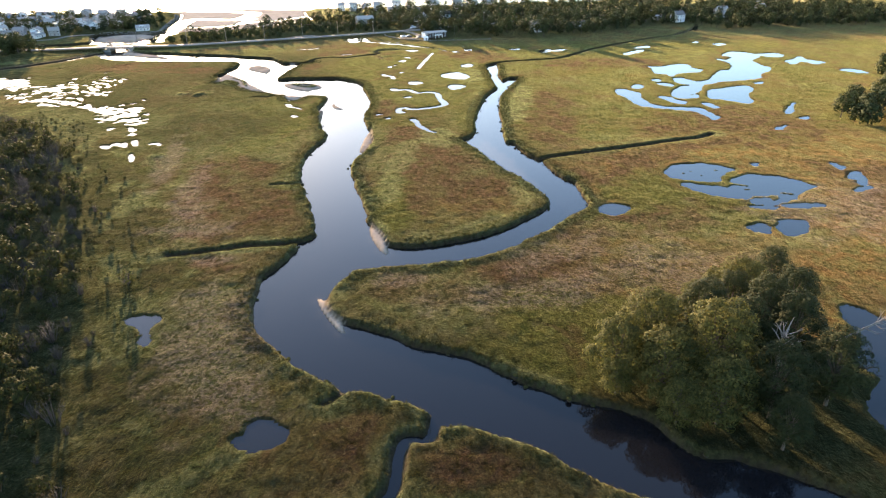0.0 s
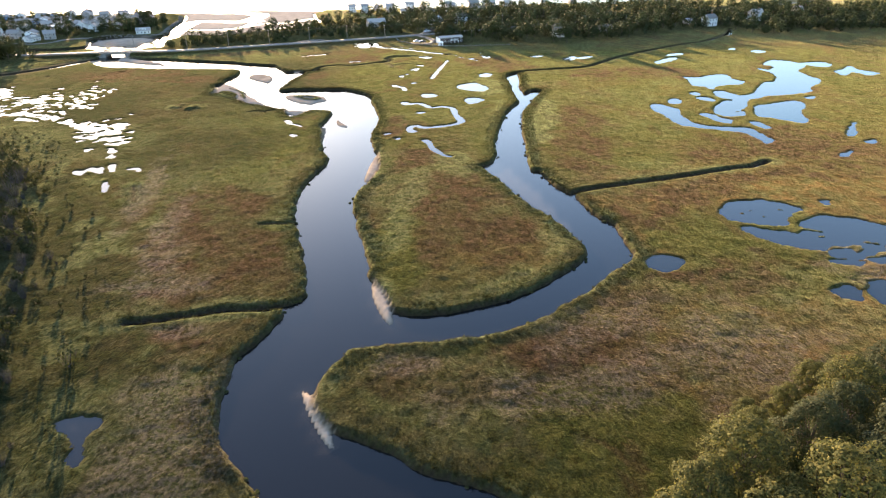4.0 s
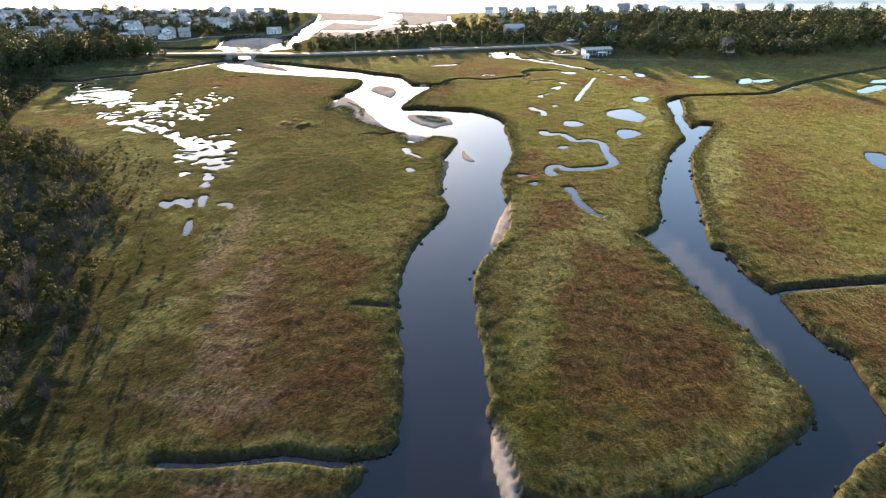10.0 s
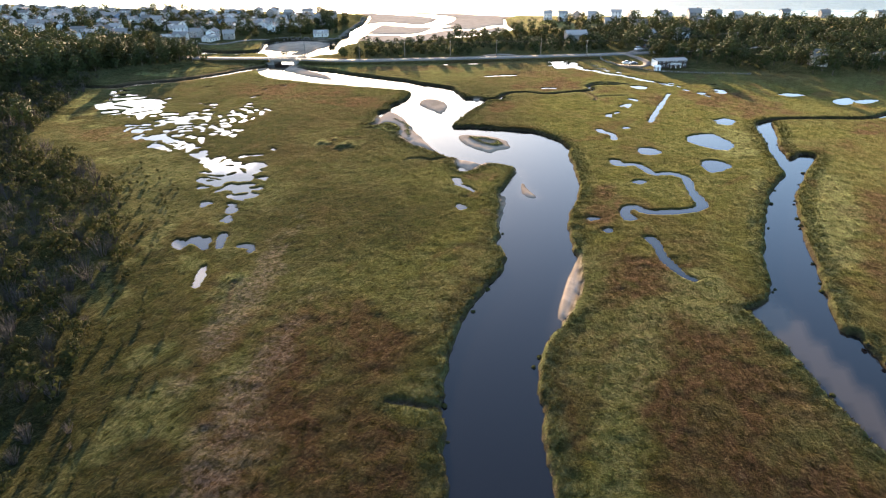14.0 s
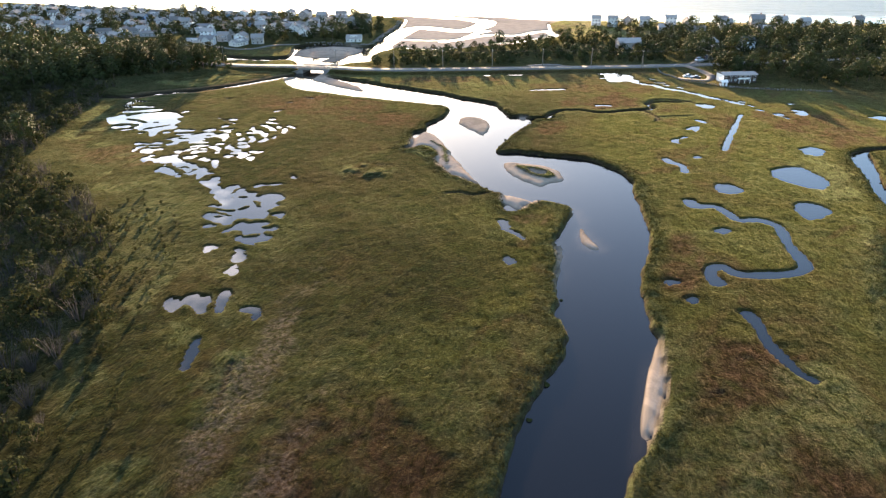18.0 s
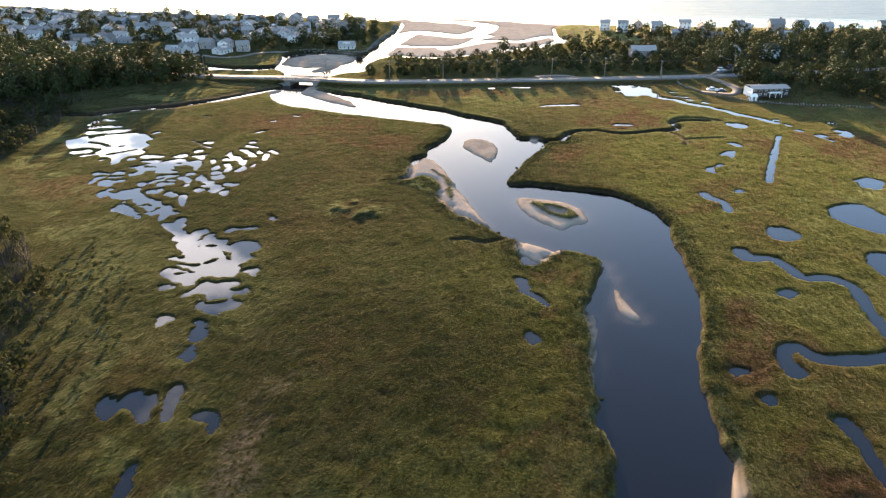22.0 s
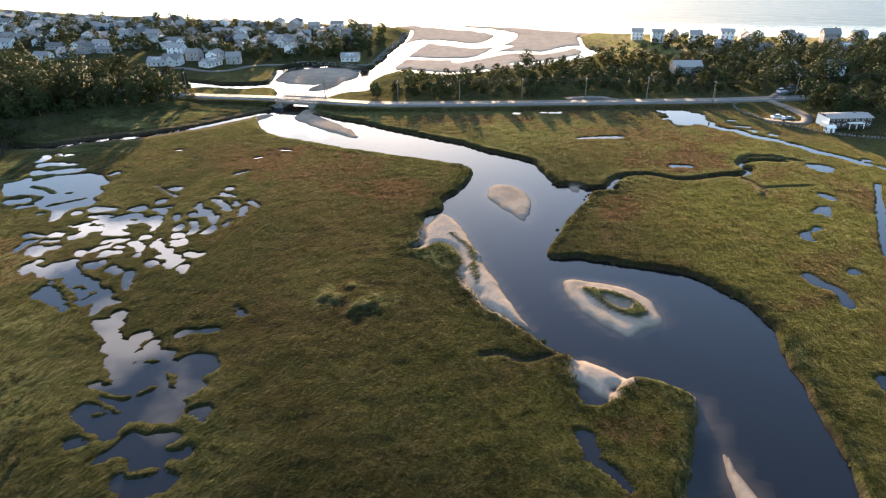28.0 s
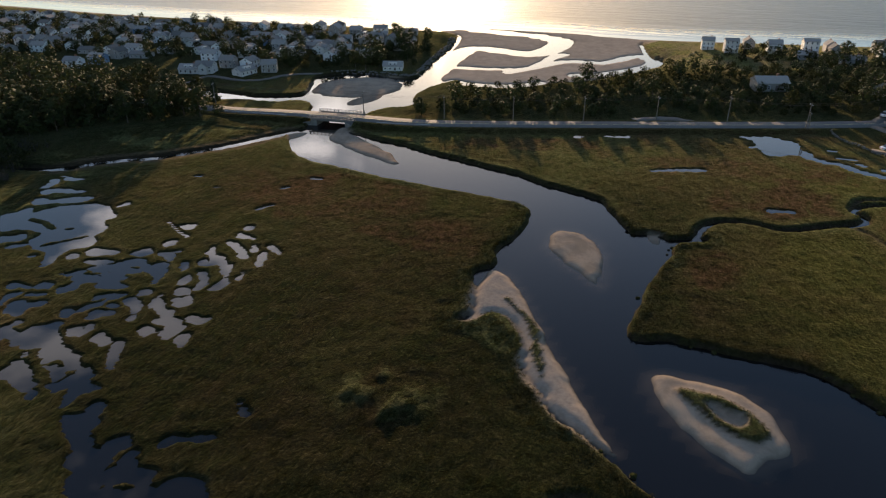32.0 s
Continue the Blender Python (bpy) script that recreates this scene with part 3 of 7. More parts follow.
# larger shoals: height of the crown, waterline
SHOALS = [(-0.64, [(-95.5, 326.4), (-95.9, 330.0), (-94.6, 332.8), (-92.0, 333.6), (-89.5, 332.9), (-86.7, 329.9), (-84.2, 325.8), (-82.8, 321.2), (-82.5, 317.4), (-82.7, 315.2), (-81.8, 312.1), (-83.3, 313.2), (-85.8, 315.5), (-88.6, 317.6), (-91.7, 320.5), (-94.0, 323.0)]),
          (-0.60, [(-69.7, 288.5), (-69.2, 290.1), (-67.3, 290.7), (-64.4, 291.0), (-60.6, 290.9), (-57.3, 290.3), (-54.5, 288.2), (-52.6, 285.5), (-51.7, 283.0), (-51.4, 281.1), (-52.2, 279.6), (-54.3, 278.2), (-55.1, 276.4), (-55.5, 275.2), (-56.7, 274.8), (-58.8, 276.0), (-61.5, 277.1), (-63.9, 279.2), (-66.6, 282.2), (-68.7, 285.3)]),
          (-0.25, [(-99.7, 292.4), (-100.1, 296.0), (-101.7, 301.0), (-102.3, 305.5), (-101.7, 310.2), (-99.0, 309.4), (-96.4, 306.7), (-93.3, 302.5), (-90.4, 298.4), (-87.5, 293.9), (-85.4, 290.1), (-83.9, 288.0), (-81.6, 285.3), (-79.5, 281.7), (-77.0, 278.3), (-75.1, 275.6), (-72.3, 271.9), (-71.7, 271.6), (-74.0, 272.3), (-76.7, 273.7), (-79.5, 275.2), (-81.7, 277.1), (-83.3, 279.4), (-85.5, 280.8), (-87.1, 283.0), (-88.8, 287.8), (-90.6, 291.7), (-92.2, 294.0), (-94.9, 296.0), (-97.1, 296.1), (-98.2, 293.2)]),
          (-0.35, [(-62.9, 265.6), (-61.1, 265.8), (-58.9, 265.1), (-56.7, 263.8), (-55.4, 263.2), (-56.8, 261.6), (-57.6, 260.6), (-57.3, 258.8), (-58.8, 258.7), (-60.5, 260.0), (-62.2, 261.4)]),
          (-0.66, [(-43.0, 252.6), (-41.9, 253.1), (-41.3, 251.2), (-40.2, 249.3), (-38.9, 246.9), (-37.5, 244.7), (-37.2, 242.7), (-38.1, 242.6), (-39.6, 243.4), (-41.2, 244.8), (-42.1, 247.3), (-42.9, 250.6)]),
          (-0.82, [(-45.8, 262.6), (-45.4, 262.2), (-43.7, 258.0), (-42.9, 255.9), (-43.8, 255.6), (-44.6, 258.4)]),
          (-0.62, [(-176.4, 369.3), (-178.7, 377.1), (-179.5, 381.7), (-176.1, 381.6), (-173.1, 377.2), (-167.5, 374.0), (-161.6, 370.6), (-155.4, 366.4), (-151.0, 363.5), (-146.4, 358.2), (-147.5, 356.7), (-152.9, 358.3), (-158.7, 360.4), (-165.1, 363.1), (-169.6, 365.6)])]
# grass on the shoals, the wet hollow in the islet, and the lobe of marsh behind the strand
ISLET = [(-66.4, 287.0), (-64.9, 288.1), (-62.5, 288.3), (-59.6, 288.0), (-57.2, 287.1), (-55.2, 285.5), (-53.9, 283.6), (-53.7, 281.8), (-55.1, 280.3), (-56.9, 279.9), (-58.4, 280.5), (-60.7, 281.9), (-62.8, 283.8), (-65.0, 285.3)]
HOLLOW = [(-62.2, 285.7), (-60.7, 286.4), (-58.7, 285.5), (-57.2, 286.0), (-56.6, 284.6), (-57.0, 282.6), (-58.5, 282.4), (-60.4, 283.0)]
STRAND_GRASS = [(-96.6, 301.4), (-95.1, 301.3), (-92.0, 298.2), (-89.0, 295.3), (-87.0, 292.2), (-85.8, 289.0), (-84.1, 284.6), (-83.5, 282.4), (-83.9, 279.9), (-85.1, 282.5), (-86.8, 285.1), (-88.3, 289.8), (-89.8, 294.0), (-92.1, 297.1), (-94.1, 298.4)]
LOBE = [(-100.0, 289.8), (-98.7, 291.8), (-97.4, 295.6), (-94.9, 296.0), (-91.1, 292.5), (-89.3, 289.4), (-89.1, 286.3), (-90.6, 285.0), (-93.3, 285.6), (-95.0, 286.2), (-98.1, 287.7)]
sand = beach.copy()
water_side = smooth(-bank, -0.6, 0.6)
for cx, cy, rx, ry, turn, crown in BARS:
    f = ellipse_field(cx, cy, rx * 1.12, ry * 1.12, turn) + 0.05 * fbm(XX, YY, 6.0, 2, 21)
    top = -1.6 + (crown + 0.25 + 1.6) * smooth(f, -0.45, 0.28)
    lift = (top > ZZ) & (f > -0.45)
    ZZ = np.where(lift, top, ZZ)
    sand = np.maximum(sand, smooth(f, -0.30, 0.0) * water_side)

shoal = np.full(XX.shape, 9.0)
for crown, points in SHOALS:
    d = signed(spline(points, True, 0.5), 9.0) + 0.30 * fbm(XX, YY, 2.5, 3, 22)
    shoal = np.minimum(shoal, d)
    ZZ = np.where(d < 3.0, np.maximum(ZZ, -1.6 + (crown + 1.85) * smooth(-d, -2.2, 1.5) + 0.05 * fbm(XX, YY, 3.0, 2, 24)), ZZ)
    sand = np.maximum(sand, smooth(-d, -1.6, 0.2) * (water_side if crown < -0.4 else smooth(-bank, -2.5, -0.5)))

# tidal flats of the river mouth with their channels
CHANNELS = [(6.0, [(-182, 452), (-186, 468), (-192, 509), (-192, 531), (-176, 529), (-160, 527), (-154, 541), (-155, 567), (-173, 581), (-206, 588), (-235, 600)]),
            (4.5, [(-195, 402), (-211, 411), (-220, 426), (-224, 440)]), (3.5, [(-207, 404), (-220, 402), (-232, 402), (-246, 400), (-270, 406)]),
            (2.0, [(-186, 483), (-173, 484), (-156, 489), (-149, 499), (-147, 522), (-145, 531)]),
            (2.8, [(-156, 483), (-148, 497), (-139, 514), (-122, 518), (-112, 538), (-106, 537), (-101, 526), (-105, 510), (-117, 493), (-128, 486)]),
            (1.4, [(-172, 457), (-162, 454.6), (-146, 458.6), (-137, 467)])]
flats = smooth(-basin, 0.5, 3.5) * smooth(YY, 448, 458)
flat_top = -0.47 + 0.10 * fbm(XX, YY, 22, 3, 14)
for half, points in CHANNELS:
    d = distance_to([spline(points, step=2)], 16.0) + 1.0 * fbm(XX, YY, 14, 3, 15)
    flat_top = flat_top - (1 - smooth(d, half * 0.55, half + 1.6)) * 1.0
ZZ = np.where(flats > 0, ZZ * (1 - flats) + flats * flat_top, ZZ)
sand = np.maximum(sand, flats)

# pools that lie in the marsh: closed outlines, and lines with a half-width
POOLS = [
    [(37.3, 142.5), (40.7, 145.6), (44.5, 143.3), (42, 139.6), (39, 138.3)],
    [(-27.9, 65.3), (-26.7, 66.4), (-26.5, 68), (-24.5, 69.2), (-21.4, 67.2), (-21.2, 65.4), (-23.2, 63.5), (-25, 63.5)],
    [(-54.9, 94.9), (-51.6, 96.3), (-49.3, 95.9), (-48.9, 93.9), (-49.9, 92.7), (-48, 87.3), (-49.7, 88.3), (-50.9, 91.8)],
    [(-0.2, 301.5), (2, 306.3), (7.4, 308.9), (10.6, 305.1), (13.1, 299.1), (11, 294.1), (8, 293.1), (2.6, 296.7)],
    [(-14.1, 287.2), (-11.5, 289.5), (-7.9, 286.4), (-10.1, 283), (-13.1, 283.3)],
    [(3.2, 280.1), (6.7, 282.2), (10, 278.5), (5.4, 271.6), (3.8, 274.4)],
    [(-14.6, 259.3), (-13.1, 260.9), (-11.8, 259.8), (-13.3, 257.8)],
    [(9.1, 326.6), (13.3, 329.5), (15.3, 327.7), (12.1, 324.7)],
    [(-60.4, 249.2), (-58.9, 249.6), (-57.4, 246.6), (-58.4, 245.0)],
    [(-54.9, 232.3), (-54.2, 233.1), (-52.1, 231.3), (-53.1, 229.4)],
    [(-24, 232.6), (-22.5, 233.7), (-20.6, 232.9), (-22.9, 231.5)],
    [(-20, 227.2), (-19.1, 228.4), (-18.0, 227.6), (-19.3, 226.4)],
    [(69.8, 96.8), (73.2, 95.8), (74.6, 91.3), (74, 84), (70, 73.1), (64.5, 64.1), (59.6, 63), (59.2, 70.8), (64.4, 77.3), (62.2, 80.8), (67.1, 85.7), (68.1, 90.5)],
    [(62, 364), (66, 366), (70, 371), (66, 371), (61, 367)], [(108, 372), (112, 378), (118, 379), (116, 373)], [(36, 372), (42, 375), (45, 373), (40, 370)],
]
lake = POOLS.append
# the broken pools of the eastern meadow
lake([(99.8, 319.0), (105.8, 318.6), (115.6, 323.7), (120.1, 323.5), (120.1, 313.8), (122.6, 309.6), (119.0, 303.4), (113.5, 302.4), (107.7, 300.2), (103.9, 294.3), (102.3, 299.2), (98.1, 301.9), (100.3, 313.5)])
lake([(139.9, 337.2), (144.2, 333.9), (149.3, 343.0), (146.4, 346.4), (155.3, 357.6), (161.9, 355.5), (164.7, 348.6), (163.8, 342.2), (155.2, 330.3), (155.3, 321.5), (155.0, 309.2), (145.5, 298.2), (142.3, 291.2), (137.2, 286.8), (130.3, 284.8), (122.3, 283.0), (111.6, 277.0), (104.7, 277.3), (101.5, 281.8), (103.3, 290.8), (107.3, 291.7), (110.5, 283.6), (118.1, 287.7), (122.0, 294.6), (131.0, 307.9), (135.3, 309.0), (141.4, 322.3)])
lake([(99.8, 273.3), (107.0, 277.2), (112.0, 281.3), (107.1, 267.8), (102.4, 261.2), (99.2, 258.5), (102.8, 259.3), (100.8, 253.8), (94.8, 252.3), (91.7, 256.0), (93.1, 261.6)])
lake([(110.0, 266.7), (115.7, 269.5), (125.7, 274.2), (129.4, 271.9), (126.3, 264.0), (121.9, 256.5), (119.7, 247.6), (116.8, 243.5), (112.7, 246.2), (108.9, 249.9), (105.0, 253.6)])
lake([(72.6, 269.4), (75.8, 270.3), (79.0, 265.2), (80.4, 262.2), (78.7, 254.8), (79.9, 245.9), (83.6, 240.7), (91.1, 238.8), (95.9, 237.8), (96.8, 232.2), (97.5, 223.9), (94.3, 220.5), (94.0, 226.3), (91.9, 232.4), (86.8, 234.9), (79.7, 238.4), (75.4, 241.1), (73.7, 246.2), (72.9, 255.0), (71.3, 261.6)])
lake([(85.9, 256.3), (89.6, 256.1), (92.1, 250.6), (94.0, 247.0), (91.8, 243.7), (88.5, 246.4)])
lake([(80.9, 276.3), (84.1, 279.4), (85.5, 276.1), (82.9, 271.0), (80.2, 271.1)])
lake([(92.6, 287.8), (95.2, 290.0), (96.3, 286.5), (94.1, 283.3)])
lake([(92.3, 279.0), (95.6, 282.1), (98.9, 277.6), (96.4, 273.5)])
lake([(99.0, 245.1), (101.7, 245.0), (103.2, 238.3), (100.6, 236.8)])
lake([(164.7, 348.6), (175.5, 353.0), (178.1, 346.2), (173.7, 340.0), (168.9, 341.9)])
lake([(171.3, 329.4), (178.3, 335.0), (184.1, 341.0), (184.4, 333.2), (188.5, 325.5), (181.6, 320.1), (178.7, 327.5), (171.1, 320.7)])
lake([(185.1, 305.0), (191.1, 308.6), (193.9, 304.6), (193.9, 298.2), (190.2, 298.4)])
lake([(123.5, 229.6), (127.1, 235.7), (134.4, 245.3), (129.9, 237.1), (127.2, 231.0), (124.1, 228.0)])
lake([(125.0, 222.1), (129.6, 224.9), (127.0, 220.6)])
lake([(111.0, 209.8), (116.2, 213.5), (113.7, 209.7), (110.7, 207.2)])
lake([(133.7, 279.1), (138.7, 282.2), (135.8, 276.9)])
lake([(97.2, 354.3), (103.5, 362.5), (111.0, 367.4), (107.3, 358.8), (98.3, 350.9)])
lake([(61.0, 167.0), (63.3, 171.3), (66.9, 174.3), (71.8, 175.1), (75.3, 174.1), (79.0, 171.7), (80.6, 169.0), (76.9, 166.5), (74.1, 163.3), (73.2, 160.5), (69.9, 160.2), (66.0, 161.1), (63.0, 162.8), (61.8, 163.6)])
lake([(62.2, 157.7), (64.7, 159.5), (67.5, 157.5), (71.4, 156.6), (73.0, 155.5), (75.2, 157.3), (76.4, 161.2), (79.5, 163.9), (82.2, 165.1), (85.1, 165.0), (89.6, 163.6), (93.2, 160.7), (95.4, 156.7), (96.7, 155.9), (93.3, 154.1), (89.7, 151.3), (86.6, 147.9), (83.4, 145.6), (80.7, 145.3), (83.3, 148.0), (84.0, 150.7), (80.8, 149.8), (77.6, 150.2), (74.4, 147.5), (70.7, 148.3), (68.1, 150.1), (64.6, 153.5), (63.3, 155.7)])
lake([(76.0, 147.5), (80.0, 148.0), (80.5, 146.3), (80.5, 143.7), (77.5, 144.1), (75.3, 145.1)])
lake([(73.8, 143.2), (80.1, 142.7), (78.0, 141.1), (74.5, 141.9)])
lake([(81.8, 143.6), (86.8, 144.5), (91.8, 144.0), (89.6, 142.4), (83.4, 141.6)])
lake([(87.1, 174.6), (89.4, 174.5), (87.5, 171.9)])
lake([(110.0, 175.3), (111.0, 172.9), (111.9, 170.7), (109.3, 168.1), (109.2, 171.6)])
lake([(109.0, 164.3), (112.9, 167.1), (113.3, 164.2), (110.4, 158.2), (107.8, 156.3), (108.7, 160.2), (107.8, 161.0)])
lake([(104.9, 153.8), (109.6, 155.5), (108.6, 153.7), (104.5, 152.0)])
lake([(53.9, 365.9), (60.2, 372.1), (59.5, 363.6), (54.9, 360.5)])
lake([(10.0, 324.7), (15.5, 328.5), (14.7, 322.8), (10.9, 321.4)])
lake([(13.0, 370.1), (15.3, 373.3), (17.1, 370.4), (15.1, 367.3)])
lake([(164.2, 438.6), (170.6, 455.3), (176.2, 466.5), (173.1, 455.5), (165.4, 438.7)])
lake([(146.3, 390.5), (150.5, 393.9), (148.3, 387.6)])
lake([(156.2, 385.1), (160.8, 387.0), (162.8, 382.7), (157.0, 377.9)])
lake([(68.3, 131.6), (72, 133.2), (72.6, 131.2), (71.3, 127.2), (69.5, 128.3), (68.3, 130.5)])
lake([(75.1, 132.6), (77.9, 134.5), (82.3, 134.7), (82.3, 132.4), (79.5, 128.3), (75.7, 126.5), (74.2, 127.1), (74.4, 129.8)])
# the western pans and the pools along the old ditch
lake([(-219.2, 305.8), (-221.9, 310.1), (-220.9, 311.0), (-218.6, 308.8), (-218.2, 306.3)])
lake([(-222.2, 313.7), (-218.6, 314.2), (-215.0, 314.2), (-215.6, 312.6), (-218.9, 312.2)])
lake([(-216.2, 302.8), (-217.8, 305.2), (-215.1, 307.1), (-212.0, 307.9), (-207.7, 307.9), (-209.6, 305.9), (-213.6, 305.1), (-214.3, 303.2)])
lake([(-212.4, 297.5), (-214.2, 300.3), (-209.9, 301.3), (-207.0, 303.6), (-204.0, 306.0), (-202.1, 305.2), (-202.4, 303.1), (-206.3, 300.7), (-209.9, 298.1)])
lake([(-211.6, 289.3), (-211.7, 292.2), (-210.5, 294.9), (-210.2, 295.7), (-207.2, 294.0), (-206.7, 296.4), (-205.1, 298.9), (-202.2, 301.2), (-198.6, 303.8), (-194.0, 303.0), (-188.7, 300.3), (-188.5, 297.5), (-185.4, 294.4), (-184.0, 291.6), (-181.2, 288.4), (-181.3, 286.3), (-183.2, 284.4), (-183.2, 282.3), (-182.0, 280.0), (-181.6, 277.8), (-182.1, 277.3), (-184.1, 279.7), (-186.9, 281.7), (-189.6, 281.5), (-193.0, 282.8), (-195.2, 284.9), (-195.4, 287.4), (-198.5, 287.8), (-202.3, 286.6), (-205.6, 284.9)])
lake([(-202.4, 282.7), (-200.4, 284.4), (-198.3, 285.6), (-196.3, 284.2), (-196.8, 282.4), (-200.0, 280.9)])
lake([(-197.0, 280.3), (-194.6, 282.1), (-193.2, 282.1), (-195.3, 280.1)])
lake([(-188.6, 278.8), (-187.6, 280.0), (-186.8, 279.7), (-187.5, 278.6)])
lake([(-180.7, 281.4), (-180.8, 283.0), (-179.5, 283.0), (-179.2, 281.7)])
lake([(-178.2, 284.0), (-179.2, 286.6), (-177.3, 287.0), (-174.4, 287.3), (-173.5, 286.2), (-175.1, 285.0), (-176.8, 283.8)])
lake([(-169.8, 287.7), (-169.7, 290.4), (-168.2, 290.4), (-166.8, 288.7), (-167.8, 287.7)])
lake([(-165.0, 289.4), (-164.9, 291.4), (-162.8, 291.1), (-160.9, 289.6), (-161.0, 288.5), (-163.0, 289.0)])
lake([(-167.1, 292.9), (-167.3, 294.6), (-166.5, 295.6), (-165.4, 293.9), (-165.9, 292.8)])
lake([(-175.6, 282.0), (-172.5, 284.1), (-170.9, 283.4), (-173.7, 281.7)])
lake([(-169.9, 282.5), (-169.0, 284.4), (-168.1, 286.5), (-165.8, 286.5), (-163.6, 285.8), (-162.5, 284.4), (-165.0, 284.2), (-167.1, 283.3)])
lake([(-172.4, 279.9), (-171.2, 282.2), (-167.2, 282.7), (-163.5, 283.5), (-162.4, 283.1), (-164.4, 281.5), (-168.3, 281.0), (-170.7, 279.8)])
lake([(-161.9, 283.3), (-162.5, 286.2), (-161.3, 287.3), (-159.4, 286.4), (-158.0, 283.9), (-156.8, 281.1), (-157.3, 280.4), (-159.1, 282.7)])
lake([(-176.2, 276.5), (-174.9, 276.8), (-173.4, 278.7), (-172.2, 278.1), (-173.6, 276.3)])
lake([(-169.7, 270.9), (-171.2, 272.7), (-170.9, 274.7), (-173.1, 276.3), (-171.6, 277.9), (-169.0, 278.2), (-167.1, 279.2), (-167.1, 277.2), (-168.9, 275.5), (-168.8, 274.1), (-169.0, 272.4)])
lake([(-166.9, 279.0), (-163.9, 278.2), (-160.6, 277.9), (-161.1, 277.0), (-163.4, 275.8), (-166.0, 276.2)])
lake([(-168.6, 279.6), (-165.9, 280.2), (-163.7, 280.1), (-164.6, 278.9)])
lake([(-157.3, 277.8), (-156.1, 278.5), (-155.0, 277.8), (-155.6, 276.6)])
lake([(-180.8, 269.0), (-182.0, 270.7), (-179.6, 270.7), (-178.8, 268.9)])
lake([(-179.6, 270.7), (-176.6, 270.7), (-175.6, 272.3), (-175.6, 273.8), (-173.6, 272.2), (-174.5, 270.9), (-176.5, 270.1)])
lake([(-176.8, 264.1), (-177.5, 265.7), (-177.2, 267.7), (-176.3, 267.6), (-176.3, 265.4), (-176.0, 263.5)])
lake([(-173.4, 263.7), (-174.2, 266.0), (-171.6, 266.8), (-169.9, 268.4), (-169.5, 267.5), (-169.9, 265.6), (-170.4, 263.7), (-171.8, 263.1)])
lake([(-174.5, 268.5), (-173.0, 270.3), (-171.9, 269.6)])
lake([(-168.5, 258.1), (-168.9, 259.9), (-168.4, 261.7), (-168.6, 263.2), (-167.0, 262.2), (-167.5, 260.4), (-164.1, 259.9), (-164.5, 259.2), (-165.9, 258.2), (-166.2, 256.5)])
lake([(-162.7, 256.8), (-164.8, 261.0), (-163.8, 262.4), (-163.1, 264.0), (-161.3, 265.1), (-160.7, 263.8), (-158.9, 262.0), (-156.5, 260.8), (-157.1, 259.6), (-159.5, 257.4), (-161.4, 257.3)])
lake([(-162.7, 265.8), (-164.6, 267.5), (-164.0, 268.2), (-162.0, 268.3), (-162.3, 270.4), (-162.4, 271.7), (-162.8, 273.3), (-161.0, 274.9), (-158.6, 275.9), (-158.5, 274.5), (-160.1, 272.8), (-159.6, 271.0), (-160.5, 269.4), (-161.5, 267.3), (-161.5, 266.1)])
lake([(-159.3, 267.8), (-159.2, 269.5), (-157.5, 270.4), (-155.0, 271.0), (-154.7, 269.6), (-156.4, 268.1), (-157.9, 267.1)])
lake([(-156.9, 273.4), (-157.1, 274.9), (-154.6, 274.8), (-152.6, 272.6), (-151.0, 270.3), (-150.6, 268.9), (-151.8, 269.6), (-153.1, 271.9), (-155.0, 272.9)])
lake([(-158.5, 271.9), (-156.6, 272.7), (-156.2, 271.7), (-157.7, 271.2)])
lake([(-151.8, 275.0), (-152.7, 277.3), (-152.7, 278.3), (-150.5, 276.0), (-147.9, 274.0), (-147.4, 274.9), (-145.7, 273.3), (-144.1, 273.3), (-141.4, 271.4), (-141.2, 269.6), (-142.1, 267.9), (-143.8, 269.1), (-144.5, 270.7), (-147.0, 270.7), (-147.9, 271.4), (-147.1, 272.5), (-149.4, 273.5)])
lake([(-149.0, 277.3), (-150.5, 279.6), (-151.0, 281.3), (-149.1, 280.7), (-146.7, 278.6), (-146.4, 276.8), (-147.4, 276.0)])
lake([(-142.6, 274.1), (-142.6, 275.2), (-140.1, 274.5), (-139.5, 275.2), (-139.3, 273.6), (-140.4, 273.4)])
lake([(-139.5, 268.0), (-140.3, 269.9), (-138.9, 270.1), (-137.4, 268.0), (-138.0, 267.2)])
lake([(-147.2, 268.1), (-146.8, 269.2), (-145.6, 269.0), (-144.9, 267.3), (-144.8, 265.9)])
lake([(-157.8, 263.0), (-157.7, 264.6), (-155.8, 264.6), (-156.1, 266.1), (-155.0, 265.9), (-154.1, 264.0), (-155.3, 262.5)])
lake([(-153.1, 263.4), (-152.6, 265.3), (-149.8, 263.9), (-148.8, 263.0), (-150.8, 263.1)])
lake([(-148.1, 281.3), (-150.0, 285.1), (-152.5, 287.1), (-150.3, 287.2), (-148.4, 284.8), (-148.0, 282.7)])
lake([(-146.0, 282.8), (-146.2, 285.4), (-147.4, 288.1), (-149.7, 290.3), (-148.8, 291.8), (-146.3, 288.3), (-144.5, 285.3), (-144.4, 283.3)])
lake([(-154.6, 289.4), (-154.9, 291.5), (-153.2, 291.1), (-156.4, 294.5), (-157.0, 296.4), (-154.6, 294.4), (-151.6, 293.1), (-149.5, 291.5), (-151.6, 290.9), (-152.6, 289.7)])
lake([(-152.6, 282.3), (-153.4, 285.0), (-153.1, 285.9), (-151.7, 283.9), (-151.8, 282.4)])
